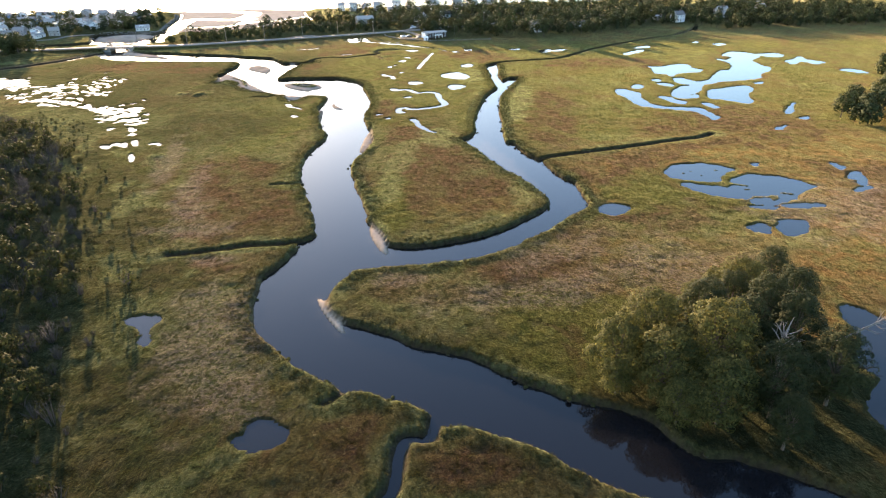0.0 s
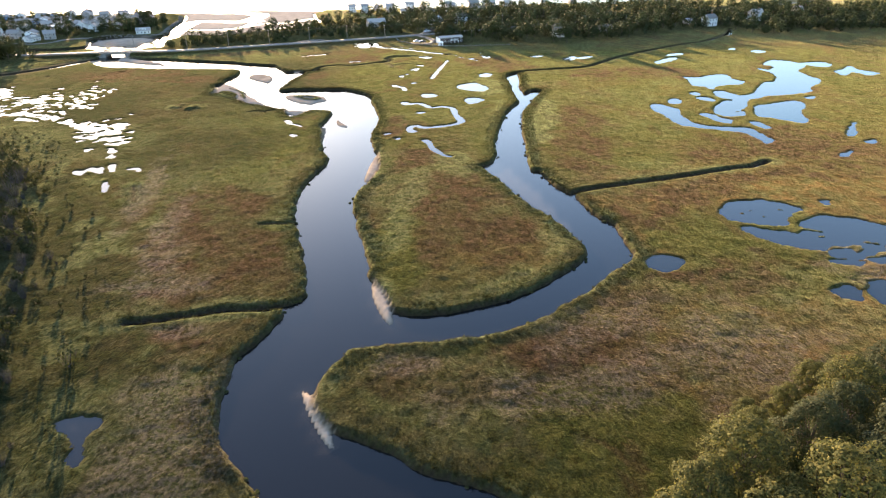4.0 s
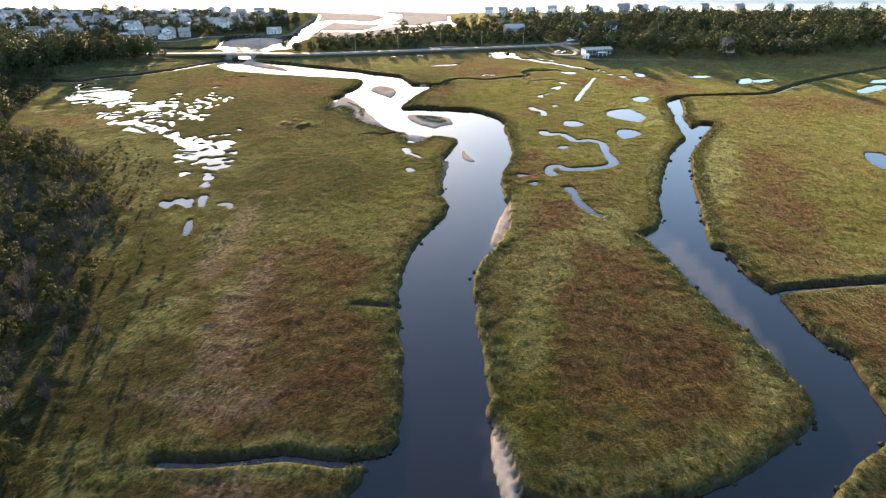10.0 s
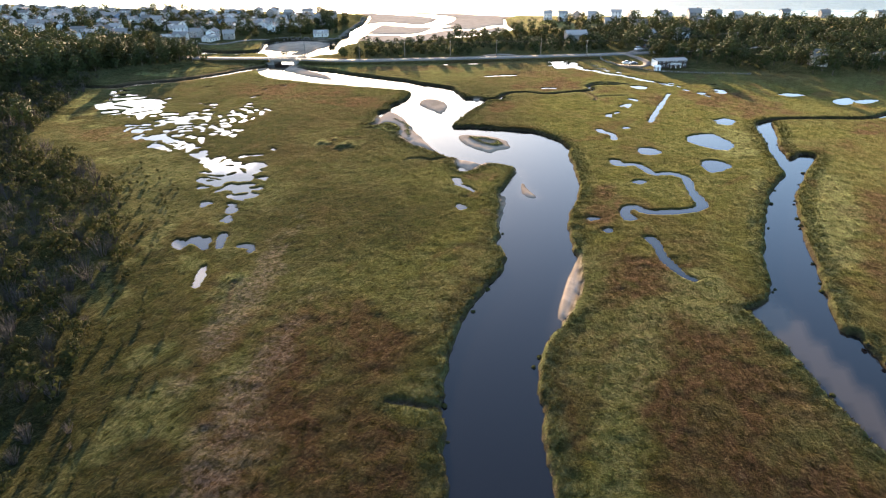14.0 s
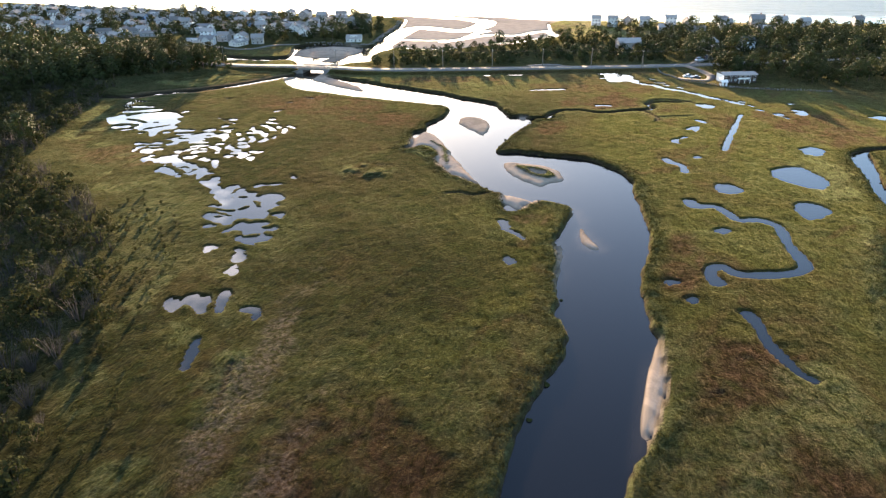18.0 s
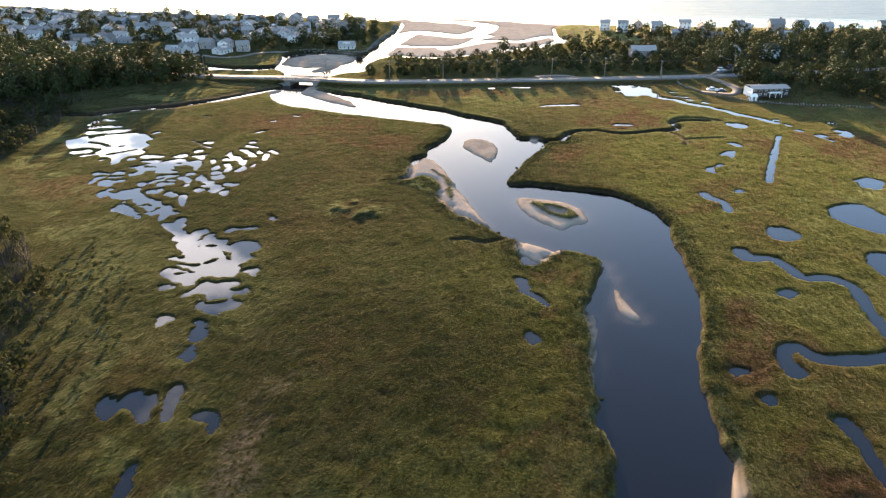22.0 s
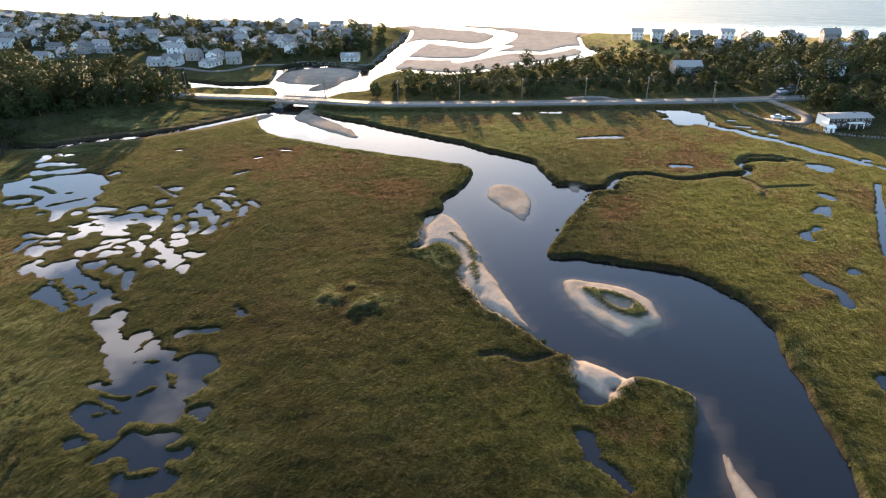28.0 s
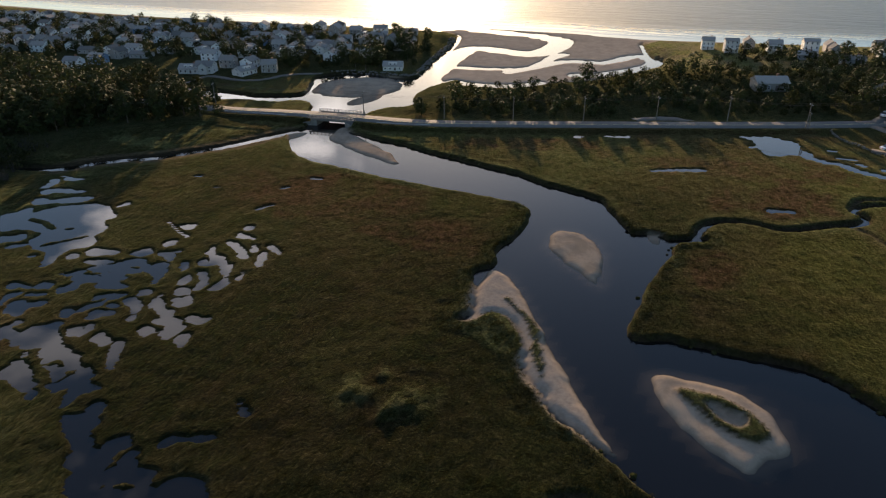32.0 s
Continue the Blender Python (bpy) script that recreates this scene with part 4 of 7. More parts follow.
lake([(-155.8, 286.0), (-157.7, 289.2), (-156.7, 288.9), (-154.8, 286.5)])
lake([(-159.1, 306.9), (-157.2, 306.3), (-157.1, 307.7), (-155.5, 307.7), (-154.5, 306.1), (-156.1, 305.5)])
lake([(-156.1, 302.2), (-156.4, 304.0), (-154.2, 303.6), (-151.8, 303.0), (-152.6, 302.1)])
lake([(-156.3, 299.7), (-154.9, 299.6), (-153.0, 299.2), (-151.3, 298.1), (-148.9, 297.0), (-147.5, 295.0), (-148.5, 294.6), (-151.0, 296.7), (-154.2, 298.4)])
lake([(-149.7, 298.7), (-150.2, 300.9), (-148.3, 299.3), (-147.6, 297.5)])
lake([(-144.1, 293.9), (-146.2, 297.2), (-146.5, 299.4), (-145.1, 298.5), (-143.9, 295.4), (-143.1, 293.5)])
lake([(-148.0, 301.5), (-145.3, 301.1), (-142.4, 299.6), (-143.1, 299.0), (-146.0, 300.2)])
lake([(-144.4, 288.1), (-144.9, 290.2), (-144.1, 290.0), (-143.5, 288.2)])
lake([(-170.2, 302.1), (-168.4, 303.2), (-167.6, 301.8), (-168.6, 301.1)])
lake([(-192.0, 304.1), (-192.8, 306.5), (-191.8, 307.3), (-190.3, 306.3), (-190.7, 305.0)])
lake([(-157.5, 250.6), (-158.3, 252.6), (-158.8, 255.4), (-159.6, 257.0), (-157.7, 256.2), (-156.9, 254.9), (-155.0, 254.0), (-152.0, 252.1), (-150.8, 251.8), (-149.2, 250.6), (-148.1, 249.5), (-149.8, 249.9), (-152.7, 250.7), (-154.1, 250.9), (-154.1, 252.7), (-155.5, 251.9), (-156.7, 250.9)])
lake([(-157.2, 257.6), (-156.6, 259.3), (-155.1, 260.4), (-151.9, 259.1), (-149.7, 259.0), (-147.6, 257.5), (-148.8, 257.0), (-149.7, 255.8), (-148.8, 254.9), (-148.6, 253.9), (-150.7, 254.9), (-152.0, 255.3), (-153.7, 255.3)])
lake([(-148.6, 252.2), (-147.3, 253.6), (-146.8, 255.2), (-147.0, 256.9), (-145.7, 257.1), (-143.4, 255.5), (-141.4, 254.8), (-142.2, 253.8), (-142.2, 252.3), (-142.1, 251.2), (-142.5, 250.1), (-143.4, 250.4), (-144.2, 252.2), (-145.2, 253.3), (-147.2, 252.0)])
lake([(-144.9, 259.9), (-147.6, 262.9), (-148.0, 264.6), (-146.9, 264.1), (-145.1, 262.2), (-144.4, 260.8), (-143.4, 258.9)])
lake([(-141.0, 249.4), (-139.5, 249.6), (-138.7, 250.8), (-139.7, 253.1), (-137.8, 252.1), (-133.8, 247.1), (-132.0, 245.9), (-131.0, 247.4), (-130.0, 249.3), (-128.5, 248.0), (-128.7, 245.8), (-127.4, 243.4), (-126.2, 242.1), (-124.4, 236.4), (-125.9, 237.9), (-128.2, 239.0), (-131.1, 242.2), (-135.1, 245.2), (-136.9, 246.1)])
lake([(-126.6, 240.9), (-124.3, 242.5), (-120.1, 241.4), (-116.6, 238.9), (-113.8, 237.4), (-111.9, 235.6), (-111.5, 234.1), (-113.6, 232.7), (-115.9, 232.3), (-116.9, 231.1), (-116.8, 229.3), (-117.1, 228.1), (-118.9, 228.0), (-120.8, 228.0), (-123.6, 229.3), (-125.7, 231.4), (-124.3, 232.6), (-122.6, 232.5), (-124.0, 234.0), (-126.9, 233.7), (-128.4, 235.0), (-127.0, 236.2), (-124.9, 236.2)])
lake([(-126.6, 243.1), (-127.2, 246.3), (-126.6, 247.4), (-124.6, 246.0), (-122.3, 246.0), (-121.3, 244.6), (-123.3, 243.9), (-124.5, 242.7)])
lake([(-122.5, 242.8), (-120.6, 244.0), (-118.6, 243.6), (-119.1, 242.0)])
lake([(-118.8, 242.1), (-119.2, 244.4), (-119.0, 246.7), (-117.0, 246.9), (-114.9, 246.7), (-112.9, 245.4), (-113.1, 244.0), (-113.9, 243.2), (-113.5, 241.3), (-112.5, 239.8), (-113.0, 238.1), (-115.0, 239.0)])
lake([(-115.1, 224.1), (-115.0, 226.2), (-114.4, 227.9), (-115.0, 229.9), (-112.4, 230.1), (-111.5, 231.5), (-109.2, 231.4), (-109.0, 229.7), (-107.9, 229.0), (-106.2, 230.0), (-105.6, 228.8), (-107.3, 227.7), (-106.8, 226.7), (-104.0, 225.2), (-103.9, 224.2), (-104.7, 222.1), (-105.5, 220.8), (-107.1, 220.7), (-109.4, 221.4), (-110.8, 222.9), (-110.9, 224.9), (-112.6, 226.4), (-114.1, 225.9)])
lake([(-122.1, 225.8), (-121.4, 226.4), (-118.9, 226.4), (-120.3, 225.1), (-121.1, 225.0)])
lake([(-113.7, 215.9), (-114.0, 217.6), (-112.7, 217.9), (-112.3, 217.1), (-112.8, 216.0), (-112.7, 215.1)])
lake([(-105.7, 214.5), (-107.6, 218.3), (-107.5, 219.1), (-105.2, 217.0), (-104.2, 215.1), (-103.6, 212.5), (-101.7, 209.5), (-101.4, 208.4), (-103.3, 209.4), (-104.2, 211.3), (-104.0, 213.0)])
lake([(-110.7, 235.3), (-110.9, 236.7), (-110.0, 236.5), (-109.5, 235.0), (-110.1, 234.8)])
lake([(-108.6, 235.0), (-109.1, 236.8), (-108.4, 236.5), (-107.8, 235.1)])
lake([(-124.8, 249.5), (-125.2, 252.5), (-126.1, 254.7), (-124.5, 252.1), (-122.3, 252.5), (-119.9, 254.2), (-119.6, 252.8), (-122.8, 251.1)])
lake([(-121.3, 260.2), (-120.7, 260.8), (-118.3, 259.2), (-119.1, 258.6)])
lake([(-105.7, 194.6), (-106.9, 197.4), (-105.2, 197.3), (-104.0, 196.2), (-103.4, 194.2), (-104.7, 194.0)])
lake([(-104.6, 198.9), (-103.5, 199.9), (-102.0, 199.7), (-101.6, 201.0), (-100.0, 199.1), (-98.2, 196.0), (-98.9, 195.1), (-100.6, 196.0), (-102.9, 197.2)])
lake([(-97.0, 197.0), (-98.5, 199.9), (-99.2, 201.7), (-99.0, 203.1), (-97.8, 201.9), (-96.8, 199.2), (-95.6, 196.6)])
lake([(-90.9, 181.3), (-92.5, 183.7), (-93.5, 186.3), (-94.1, 188.4), (-93.6, 188.3), (-92.5, 186.4), (-91.5, 184.1), (-90.5, 181.8)])
lake([(-93.2, 198.6), (-91.7, 200.0), (-89.5, 199.8), (-88.4, 197.5), (-88.9, 196.3), (-89.6, 198.3), (-91.5, 198.3)])
# the pools below the road
lake([(-63.1, 419.9), (-62.3, 421.1), (-58.5, 420.4), (-54.4, 420.8), (-50.1, 418.4), (-46.0, 416.1), (-44.9, 410.4), (-41.9, 406.4), (-43.7, 402.6), (-46.6, 404.9), (-51.3, 401.8), (-53.6, 401.9), (-55.6, 407.9), (-57.7, 415.2), (-61.3, 416.8)])
lake([(-19.5, 372.6), (-17.5, 369.2), (-14.5, 368.4), (-13.0, 371.2), (-15.5, 373.9)])
lake([(-21.8, 338.6), (-20.5, 340.8), (-18.6, 342.2), (-18.6, 339.6), (-19.3, 336.0), (-20.4, 337.8), (-21.5, 337.0)])
lake([(-26.0, 323.6), (-25.1, 326.1), (-23.5, 327.0), (-22.1, 329.5), (-22.2, 328.3), (-24.2, 324.9), (-23.9, 321.7), (-25.4, 321.9)])
lake([(-19.8, 309.0), (-18.8, 310.6), (-17.8, 310.3), (-18.2, 308.6), (-19.4, 308.2)])
# tongues of grass that stand in the pools: half-width, line
TONGUES = [(0.9, [(-204.3, 291.6), (-201.0, 291.5), (-195.5, 290.0)]), (0.5, [(-190.2, 283.3), (-188.3, 285.9), (-186.4, 288.5), (-185.4, 290.1)]), (0.5, [(-192.5, 290.8), (-191.6, 291.5)]), (0.7, [(-152.6, 256.3), (-152.1, 257.1), (-150.9, 256.5)]), (0.5, [(-149.0, 278.8), (-148.6, 279.2)]), (0.4, [(-161.5, 271.5), (-160.6, 273.2)]),
         (0.8, [(-127.1, 234.4), (-123.6, 234.6)]), (0.7, [(-122.1, 232.7), (-119.7, 232.5)]), (0.6, [(-122.2, 234.6), (-120.7, 235.1)]), (0.6, [(-119.7, 236.4), (-118.8, 238.2)]), (0.9, [(-109.8, 223.9), (-107.7, 225.4)]), (0.7, [(-122.2, 230.7), (-121.5, 231.4)]),
         (0.5, [(67.9, 168.5), (68.4, 168.5)]),
         (0.5, [(69.6, 165.1), (70.1, 165.0)]),
         (0.5, [(74.9, 169.2), (75.4, 168.7)]),
         (0.4, [(65.4, 166.9), (65.8, 166.9)]),
         (0.6, [(75.0, 158.5), (78.5, 156.8)]),
         (0.7, [(85.4, 151.4), (87.3, 150.7)]),
         (0.5, [(76.7, 154.2), (78.0, 154.2)])]
STREAMS = [  # half-width, line
    (1.25, [(-20.2, 274.4), (-18.8, 271.8), (-14.8, 273.1), (-12.2, 270.5), (-9.8, 266.5), (-5.4, 267.9), (-1.6, 265.0), (-1.1, 258.5), (0.3, 252.2), (1.2, 248.6), (0.5, 245.6), (-2.1, 243.2), (-8.5, 240.2), (-12, 240), (-13.6, 241.7), (-15.5, 240.7), (-15.9, 237.7), (-15, 235.2)]),
    (0.95, [(-10.4, 225.2), (-8.7, 221.6), (-7.5, 216.7), (-4.4, 210.8), (-2.3, 209.1)]), (0.45, [(-57.2, 245), (-55.4, 244.1), (-53, 241.9)]),
    (1.7, [(-101.6, 403), (-97.6, 404), (-92.8, 404)]), (1.2, [(-108, 402), (-105.9, 398.6)]), (0.9, [(-80.9, 376.5), (-74.8, 379.8), (-69.4, 381.7)]),
    (0.22, [(-174.9, 302.6), (-168.4, 299.2), (-165.4, 298.2)]), (0.45, [(-161.1, 315.4), (-160.3, 317.2), (-159.3, 319.1)]), (0.4, [(-189.8, 327.1), (-188.4, 327.6)]), (0.4, [(-179.4, 322.6), (-178.6, 323.3)]), (0.4, [(-163.6, 328.4), (-162.7, 329.7)]), (0.4, [(-160.6, 337.3), (-158.2, 337.7)]), (0.45, [(-162.4, 291.9), (-161.9, 292.3)]),
    
    (1.1, [(-44.1, 404.9), (-39.9, 401.4), (-35.3, 399.8), (-32.7, 396.8), (-29.1, 395.0), (-25.7, 393.9), (-24.0, 393.1)]),
    (1.0, [(-22.4, 391.5), (-18.3, 388.7), (-16.1, 386.1), (-12.9, 384.5), (-9.2, 382.6), (-5.6, 379.4), (-3.5, 378.3)]),
    (0.7, [(-37.7, 411.8), (-36.0, 412.4)]),
    (0.7, [(-35.9, 405.9), (-32.5, 406.1)]),
    (0.6, [(-31.6, 402.5), (-30.2, 401.4)]),
    (0.7, [(-26.3, 399.6), (-24.9, 398.5)]),
    (0.7, [(-4.1, 381.7), (-2.9, 381.5)]),
    (0.8, [(12.5, 383.4), (13.9, 383.3)]),
    (1.5, [(14.1, 373.8), (15.2, 373.6)]),
    (0.9, [(7.9, 367.6), (9.0, 365.9)]),
    (0.5, [(6.0, 367.0), (10.2, 361.8)]),
    (0.5, [(-1.4, 377.2), (0.2, 375.4)]),
    (0.5, [(1.4, 371.4), (3.0, 370.2)]),
    (0.9, [(-52.8, 360.1), (-49.1, 360.8)]),
    (0.7, [(-58.1, 407.1), (-56.4, 408.5)]),
    (0.8, [(-18.4, 350.1), (-16.8, 347.8)]),
    (1.0, [(-26.8, 304.8), (-25.8, 302.8), (-23.2, 301.3), (-22.1, 299.2), (-21.7, 296.0)]),
    (0.65, [(-4.7, 362.0), (-7.5, 343.7)]),
    (0.65, [(-7.9, 341.8), (-11.3, 318.5)]),
]
pool = np.full(XX.shape, 9.0)
owner = np.full(XX.shape, -1)


def flood(field, k):
    global pool, owner
    owner = np.where(field < pool, k, owner)
    pool = np.minimum(pool, field)


ragged_shore = 0.35 * wobble + 0.45 * fbm(XX, YY, 1.7, 3, 54)
# ragged slips of grass that run across the western pans
slip_u, slip_v = 0.92 * XX + 0.39 * YY, -0.39 * XX + 0.92 * YY
ragged_shore = ragged_shore + 0.40 * smooth(-XX, 96, 112) * fbm(slip_u * 0.42, slip_v * 1.5, 2.6, 3, 57)
ragged_shore = ragged_shore + 0.45 * smooth(-XX, 90, 106) * (1 - smooth(YY, 262, 276)) * fbm(XX, YY, 1.7, 3, 58)
for k, points in enumerate(POOLS):
    flood(signed(spline(points, True), 9.0) - 0.10 + ragged_shore, k)
for k, (half, points) in enumerate(STREAMS):
    flood(distance_to([spline(points)], 9.0) - half * (1 + 0.35 * fbm(XX, YY, 5, 2, 41)) + 0.3 * wobble, len(POOLS) + k)
for half, points in TONGUES:
    pool = np.maximum(pool, half - distance_to([spline(points)], 4.0) + 0.3 * ragged_shore)
pool = np.where((bank > 2.2) & (ditch > 0.6) & (to_road > 9), pool, 9.0)
ZZ = np.where(pool < 0.8, ZZ + (np.minimum(ZZ, -0.40) - ZZ) * (1 - smooth(pool, -0.38, 0.30)), ZZ)

# the grassy islet on the bar in the stream
islet = -signed(spline(ISLET, True, 0.5), 6.0) + 0.25 * fbm(XX, YY, 2.5, 2, 61)
hollow = -signed(spline(HOLLOW, True, 0.5), 6.0) + 0.2 * fbm(XX, YY, 2, 2, 63)
ZZ = np.where(islet > 0, np.maximum(ZZ, -0.30 + 0.38 * smooth(islet, 0, 0.8)) - 0.55 * smooth(hollow, -0.3, 0.7), ZZ)
strand = -signed(spline(STRAND_GRASS, True, 0.5), 6.0) + 0.35 * fbm(XX, YY, 3, 2, 62)
lobe = -signed(spline(LOBE, True, 0.5), 6.0) + 0.2 * fbm(XX, YY, 3, 2, 64)
ZZ = np.where(strand > 0, np.maximum(ZZ, -0.05 + 0.18 * smooth(strand, 0, 0.8)), ZZ)
ZZ = np.where(lobe > -0.3, np.maximum(ZZ, -0.5 + 0.68 * smooth(lobe, -0.3, 0.5)), ZZ)
green_islet = np.maximum(smooth(islet, 0, 0.5) * (1 - 0.9 * smooth(hollow, -0.1, 0.5)), np.maximum(smooth(strand, 0.0, 0.6), smooth(lobe, -0.1, 0.4)))
sand = sand * (1 - green_islet)
hump = np.clip(ellipse_field(-103, 270, 10, 8, 30), 0, 1)
ZZ += smooth(hump, 0, 0.8) * np.maximum(0, 0.28 + 0.42 * fbm(XX, YY, 2.4, 3, 66))

# ---- colour zones ----
BROWN = [(-178, 258, 22, 10, 10), (-46, 138, 15, 17, 0), (-54, 150, 12, 16, 0), (-60, 172, 12, 14, 0), (8, 152, 15, 11, 20), (2, 172, 13, 18, -20), (-6, 104, 13, 6, 0), (-41, 114, 10, 7, 0), (38, 216, 9, 26, -6), (42, 246, 10, 24, 0), (20, 352, 14, 24, 30),
         (-43, 366, 26, 12, 10), (-8, 64, 8, 7, 0), (-13, 70, 6, 4, 0), (4, 62, 8, 5, 0), (-22, 240, 5, 14, 0), (-53, 252, 6, 4, 0), (-10, 203, 10, 16, 0), (-4, 190, 12, 12, 0), (-61, 386, 24, 9, 15), (-64, 326, 6, 8, 0), (-11, 352, 5, 11, 0), (44, 133, 20, 8, 20),
         (-120, 385, 22, 7, 15), (-150, 330, 26, 14, 10), (16, 112, 16, 5, 10), (-118, 320, 14, 8, 0), (100, 215, 30, 26, 0), (52, 180, 16, 8, 10), (44, 170, 9, 12, 0), (70, 190, 16, 6, 15), (90, 330, 20, 14, 0), (60, 330, 12, 12, 0), (130, 150, 30, 30, 0)]
brown = np.zeros(XX.shape)
for cx, cy, rx, ry, turn in BROWN:
    brown = np.maximum(brown, smooth(ellipse_field(cx, cy, rx * 1.15, ry * 1.15, turn) + 0.32 * fbm(XX, YY, 7, 4, 71), -0.05, 0.35))
edge = np.minimum(bank, ditch)
rim = np.maximum(1 - smooth(edge + 1.6 * fbm(XX, YY, 7, 3, 72), 0.6, 3.6), 0.4 * smooth(fbm(XX, YY, 32, 4, 73), 0.15, 0.6)) * (0.45 + 0.55 * smooth(fbm(XX, YY, 11, 3, 76), -0.35, 0.35)) * (1 - 0.55 * smooth(YY, 190, 270))
# broad green swards that line some of the bends
for cx, cy, rx, ry, turn in ((12, 133, 30, 7.5, 32), (24, 160, 6, 26, -14), (-13, 170, 5, 40, -6), (0, 203, 9, 13, 20), (14, 240, 5, 42, -4), (30, 250, 6, 44, -10), (-20, 104, 4, 8, 20), (-36, 185, 4, 26, 0), (12, 300, 9, 26, 0)):
    rim = np.maximum(rim, 0.7 * smooth(ellipse_field(cx, cy, rx, ry, turn) + 0.35 * fbm(XX, YY, 6, 4, 79), 0.05, 0.5))
rim = np.maximum(rim * (1 - 0.2 * brown), green_islet)
herbs = smooth(west_edge, -46, -12) * (YY > 40) * smooth(fbm(XX, YY, 7, 5, 87), 0.10, 0.42)
rim = np.maximum(rim, 0.55 * herbs)
rim = np.maximum(rim, 0.6 * smooth(hump, 0.05, 0.4) * smooth(fbm(XX, YY, 2.4, 3, 66), -0.2, 0.3))
dune_grass = smooth(coast, 16, 26) * (1 - smooth(coast, 80, 110)) * smooth(XX, -150, -110) * (YY > 430)
rim = np.maximum(rim, dune_grass * (0.7 + 0.3 * smooth(fbm(XX, YY, 9, 3, 92), -0.3, 0.3)))
brown = brown * (1 - dune_grass) * (1 - smooth(6 - edge, 1, 4)) + 0.35 * smooth(fbm(XX, YY, 20, 4, 74), 0.2, 0.7)
PALE = [(-36, 92, 12, 20, 0), (-32, 76, 9, 9, 0), (20, 104, 22, 8, 15), (-61, 143, 5, 12, 10), (-57, 133, 9, 5, 0), (-66, 160, 4, 20, 8), (-10, 108, 8, 3, 10), (-80, 182, 4, 26, 12), (-47, 117, 6, 3, 0), (24, 120, 14, 6, 25), (44, 112, 18, 14, 20), (100, 140, 30, 20, 0)]
pale = 0.75 * dune_grass * smooth(fbm(XX, YY, 7, 4, 93), -0.35, 0.4)
for cx, cy, rx, ry, turn in PALE:
    pale = np.maximum(pale, 0.55 * smooth(ellipse_field(cx, cy, rx * 1.2, ry * 1.2, turn) + 0.4 * fbm(XX, YY, 4, 4, 75), 0.0, 0.6))
dry_grass = smooth(XX + 12 * fbm(XX, YY, 25, 3, 81) - 0.05 * YY, 6, 48) * (1 - smooth(YY, 290, 360)) * (0.7 + 0.3 * smooth(fbm(XX, YY, 8, 4, 85), -0.4, 0.4))
dry_grass = np.maximum(dry_grass, 0.8 * dune_grass)
dry_grass = np.maximum(dry_grass, 0.5 * smooth(fbm(XX, YY, 24, 4, 82), 0.15, 0.7) * smooth(XX, -40, 10))
deep_grass_and_shade = smooth(-XX + 12 * fbm(XX, YY, 28, 3, 83), 46, 78) * smooth(YY, 150, 215) * (1 - smooth(YY, 345, 380)) * (0.65 + 0.35 * smooth(fbm(XX, YY, 16, 3, 84), -0.4, 0.4))
# dark herbs by the western thicket, with its shade put into the grass colour
deep_grass_and_shade = np.maximum(deep_grass_and_shade, 0.85 * smooth(west_edge + 5 * fbm(XX, YY, 9, 3, 86), -30, -8) * (YY < 380))
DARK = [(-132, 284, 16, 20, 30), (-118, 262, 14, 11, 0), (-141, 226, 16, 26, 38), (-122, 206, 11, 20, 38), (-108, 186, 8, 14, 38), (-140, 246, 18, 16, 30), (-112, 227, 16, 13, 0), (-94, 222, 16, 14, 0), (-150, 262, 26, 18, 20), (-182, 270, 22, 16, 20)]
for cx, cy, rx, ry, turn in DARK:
    deep_grass_and_shade = np.maximum(deep_grass_and_shade, smooth(ellipse_field(cx, cy, rx, ry, turn) + 0.35 * fbm(XX, YY, 6, 4, 94), 0.0, 0.35))
SWARDS = [(-58, 218, 14, 40, -8), (-72, 250, 22, 16, 0), (-90, 300, 8, 30, 20), (-128, 340, 40, 12, 5), (-8, 258, 16, 26, 0), (2, 300, 18, 44, 0), (-34, 330, 30, 22, 0), (-12, 150, 7, 20, 0), (50, 205, 22, 8, 10), (60, 150, 30, 24, 10), (-100, 180, 14, 30, 30), (-70, 110, 12, 24, 30), (-40, 160, 5, 3, 0), (10, 80, 20, 12, 10), (20, 95, 16, 10, 10)]
lush_grass = smooth(YY + 14 * fbm(XX, YY, 22, 3, 88), 170, 235) * (0.35 + 0.65 * smooth(XX + 10 * fbm(XX, YY, 18, 3, 89), -62, -36)) * (1 - smooth(YY, 380, 410)) * (0.6 + 0.4 * smooth(fbm(XX, YY, 11, 4, 90), -0.4, 0.4))
for cx, cy, rx, ry, turn in SWARDS:
    lush_grass = np.maximum(lush_grass, smooth(ellipse_field(cx, cy, rx, ry, turn) + 0.35 * fbm(XX, YY, 7, 4, 95), 0.0, 0.3))
mud = np.maximum(smooth(-ZZ, 0.02, 0.22), 1 - smooth(pool, -0.2, 0.15)) * (1 - sand) * (1 - green_islet) * (1 - flats)
# shade under the creekside trees, put into the ground colour as a dark ellipse
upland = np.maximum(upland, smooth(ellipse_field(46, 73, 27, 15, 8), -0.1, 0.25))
upland_and_tree_shade = np.where(bank > 1, upland * (1 - beach), 0) * (1 - 0.85 * dune) * (1 - 0.9 * dune_grass)


def zones(x, y):
    """Indices of the ground's knots next to those places."""
    i = np.clip(np.searchsorted(GX, x), 1, len(GX) - 1)
    j = np.clip(np.searchsorted(GY, y), 1, len(GY) - 1)
    return j - (np.abs(GY[j - 1] - y) < np.abs(GY[j] - y)), i - (np.abs(GX[i - 1] - x) < np.abs(GX[i] - x))


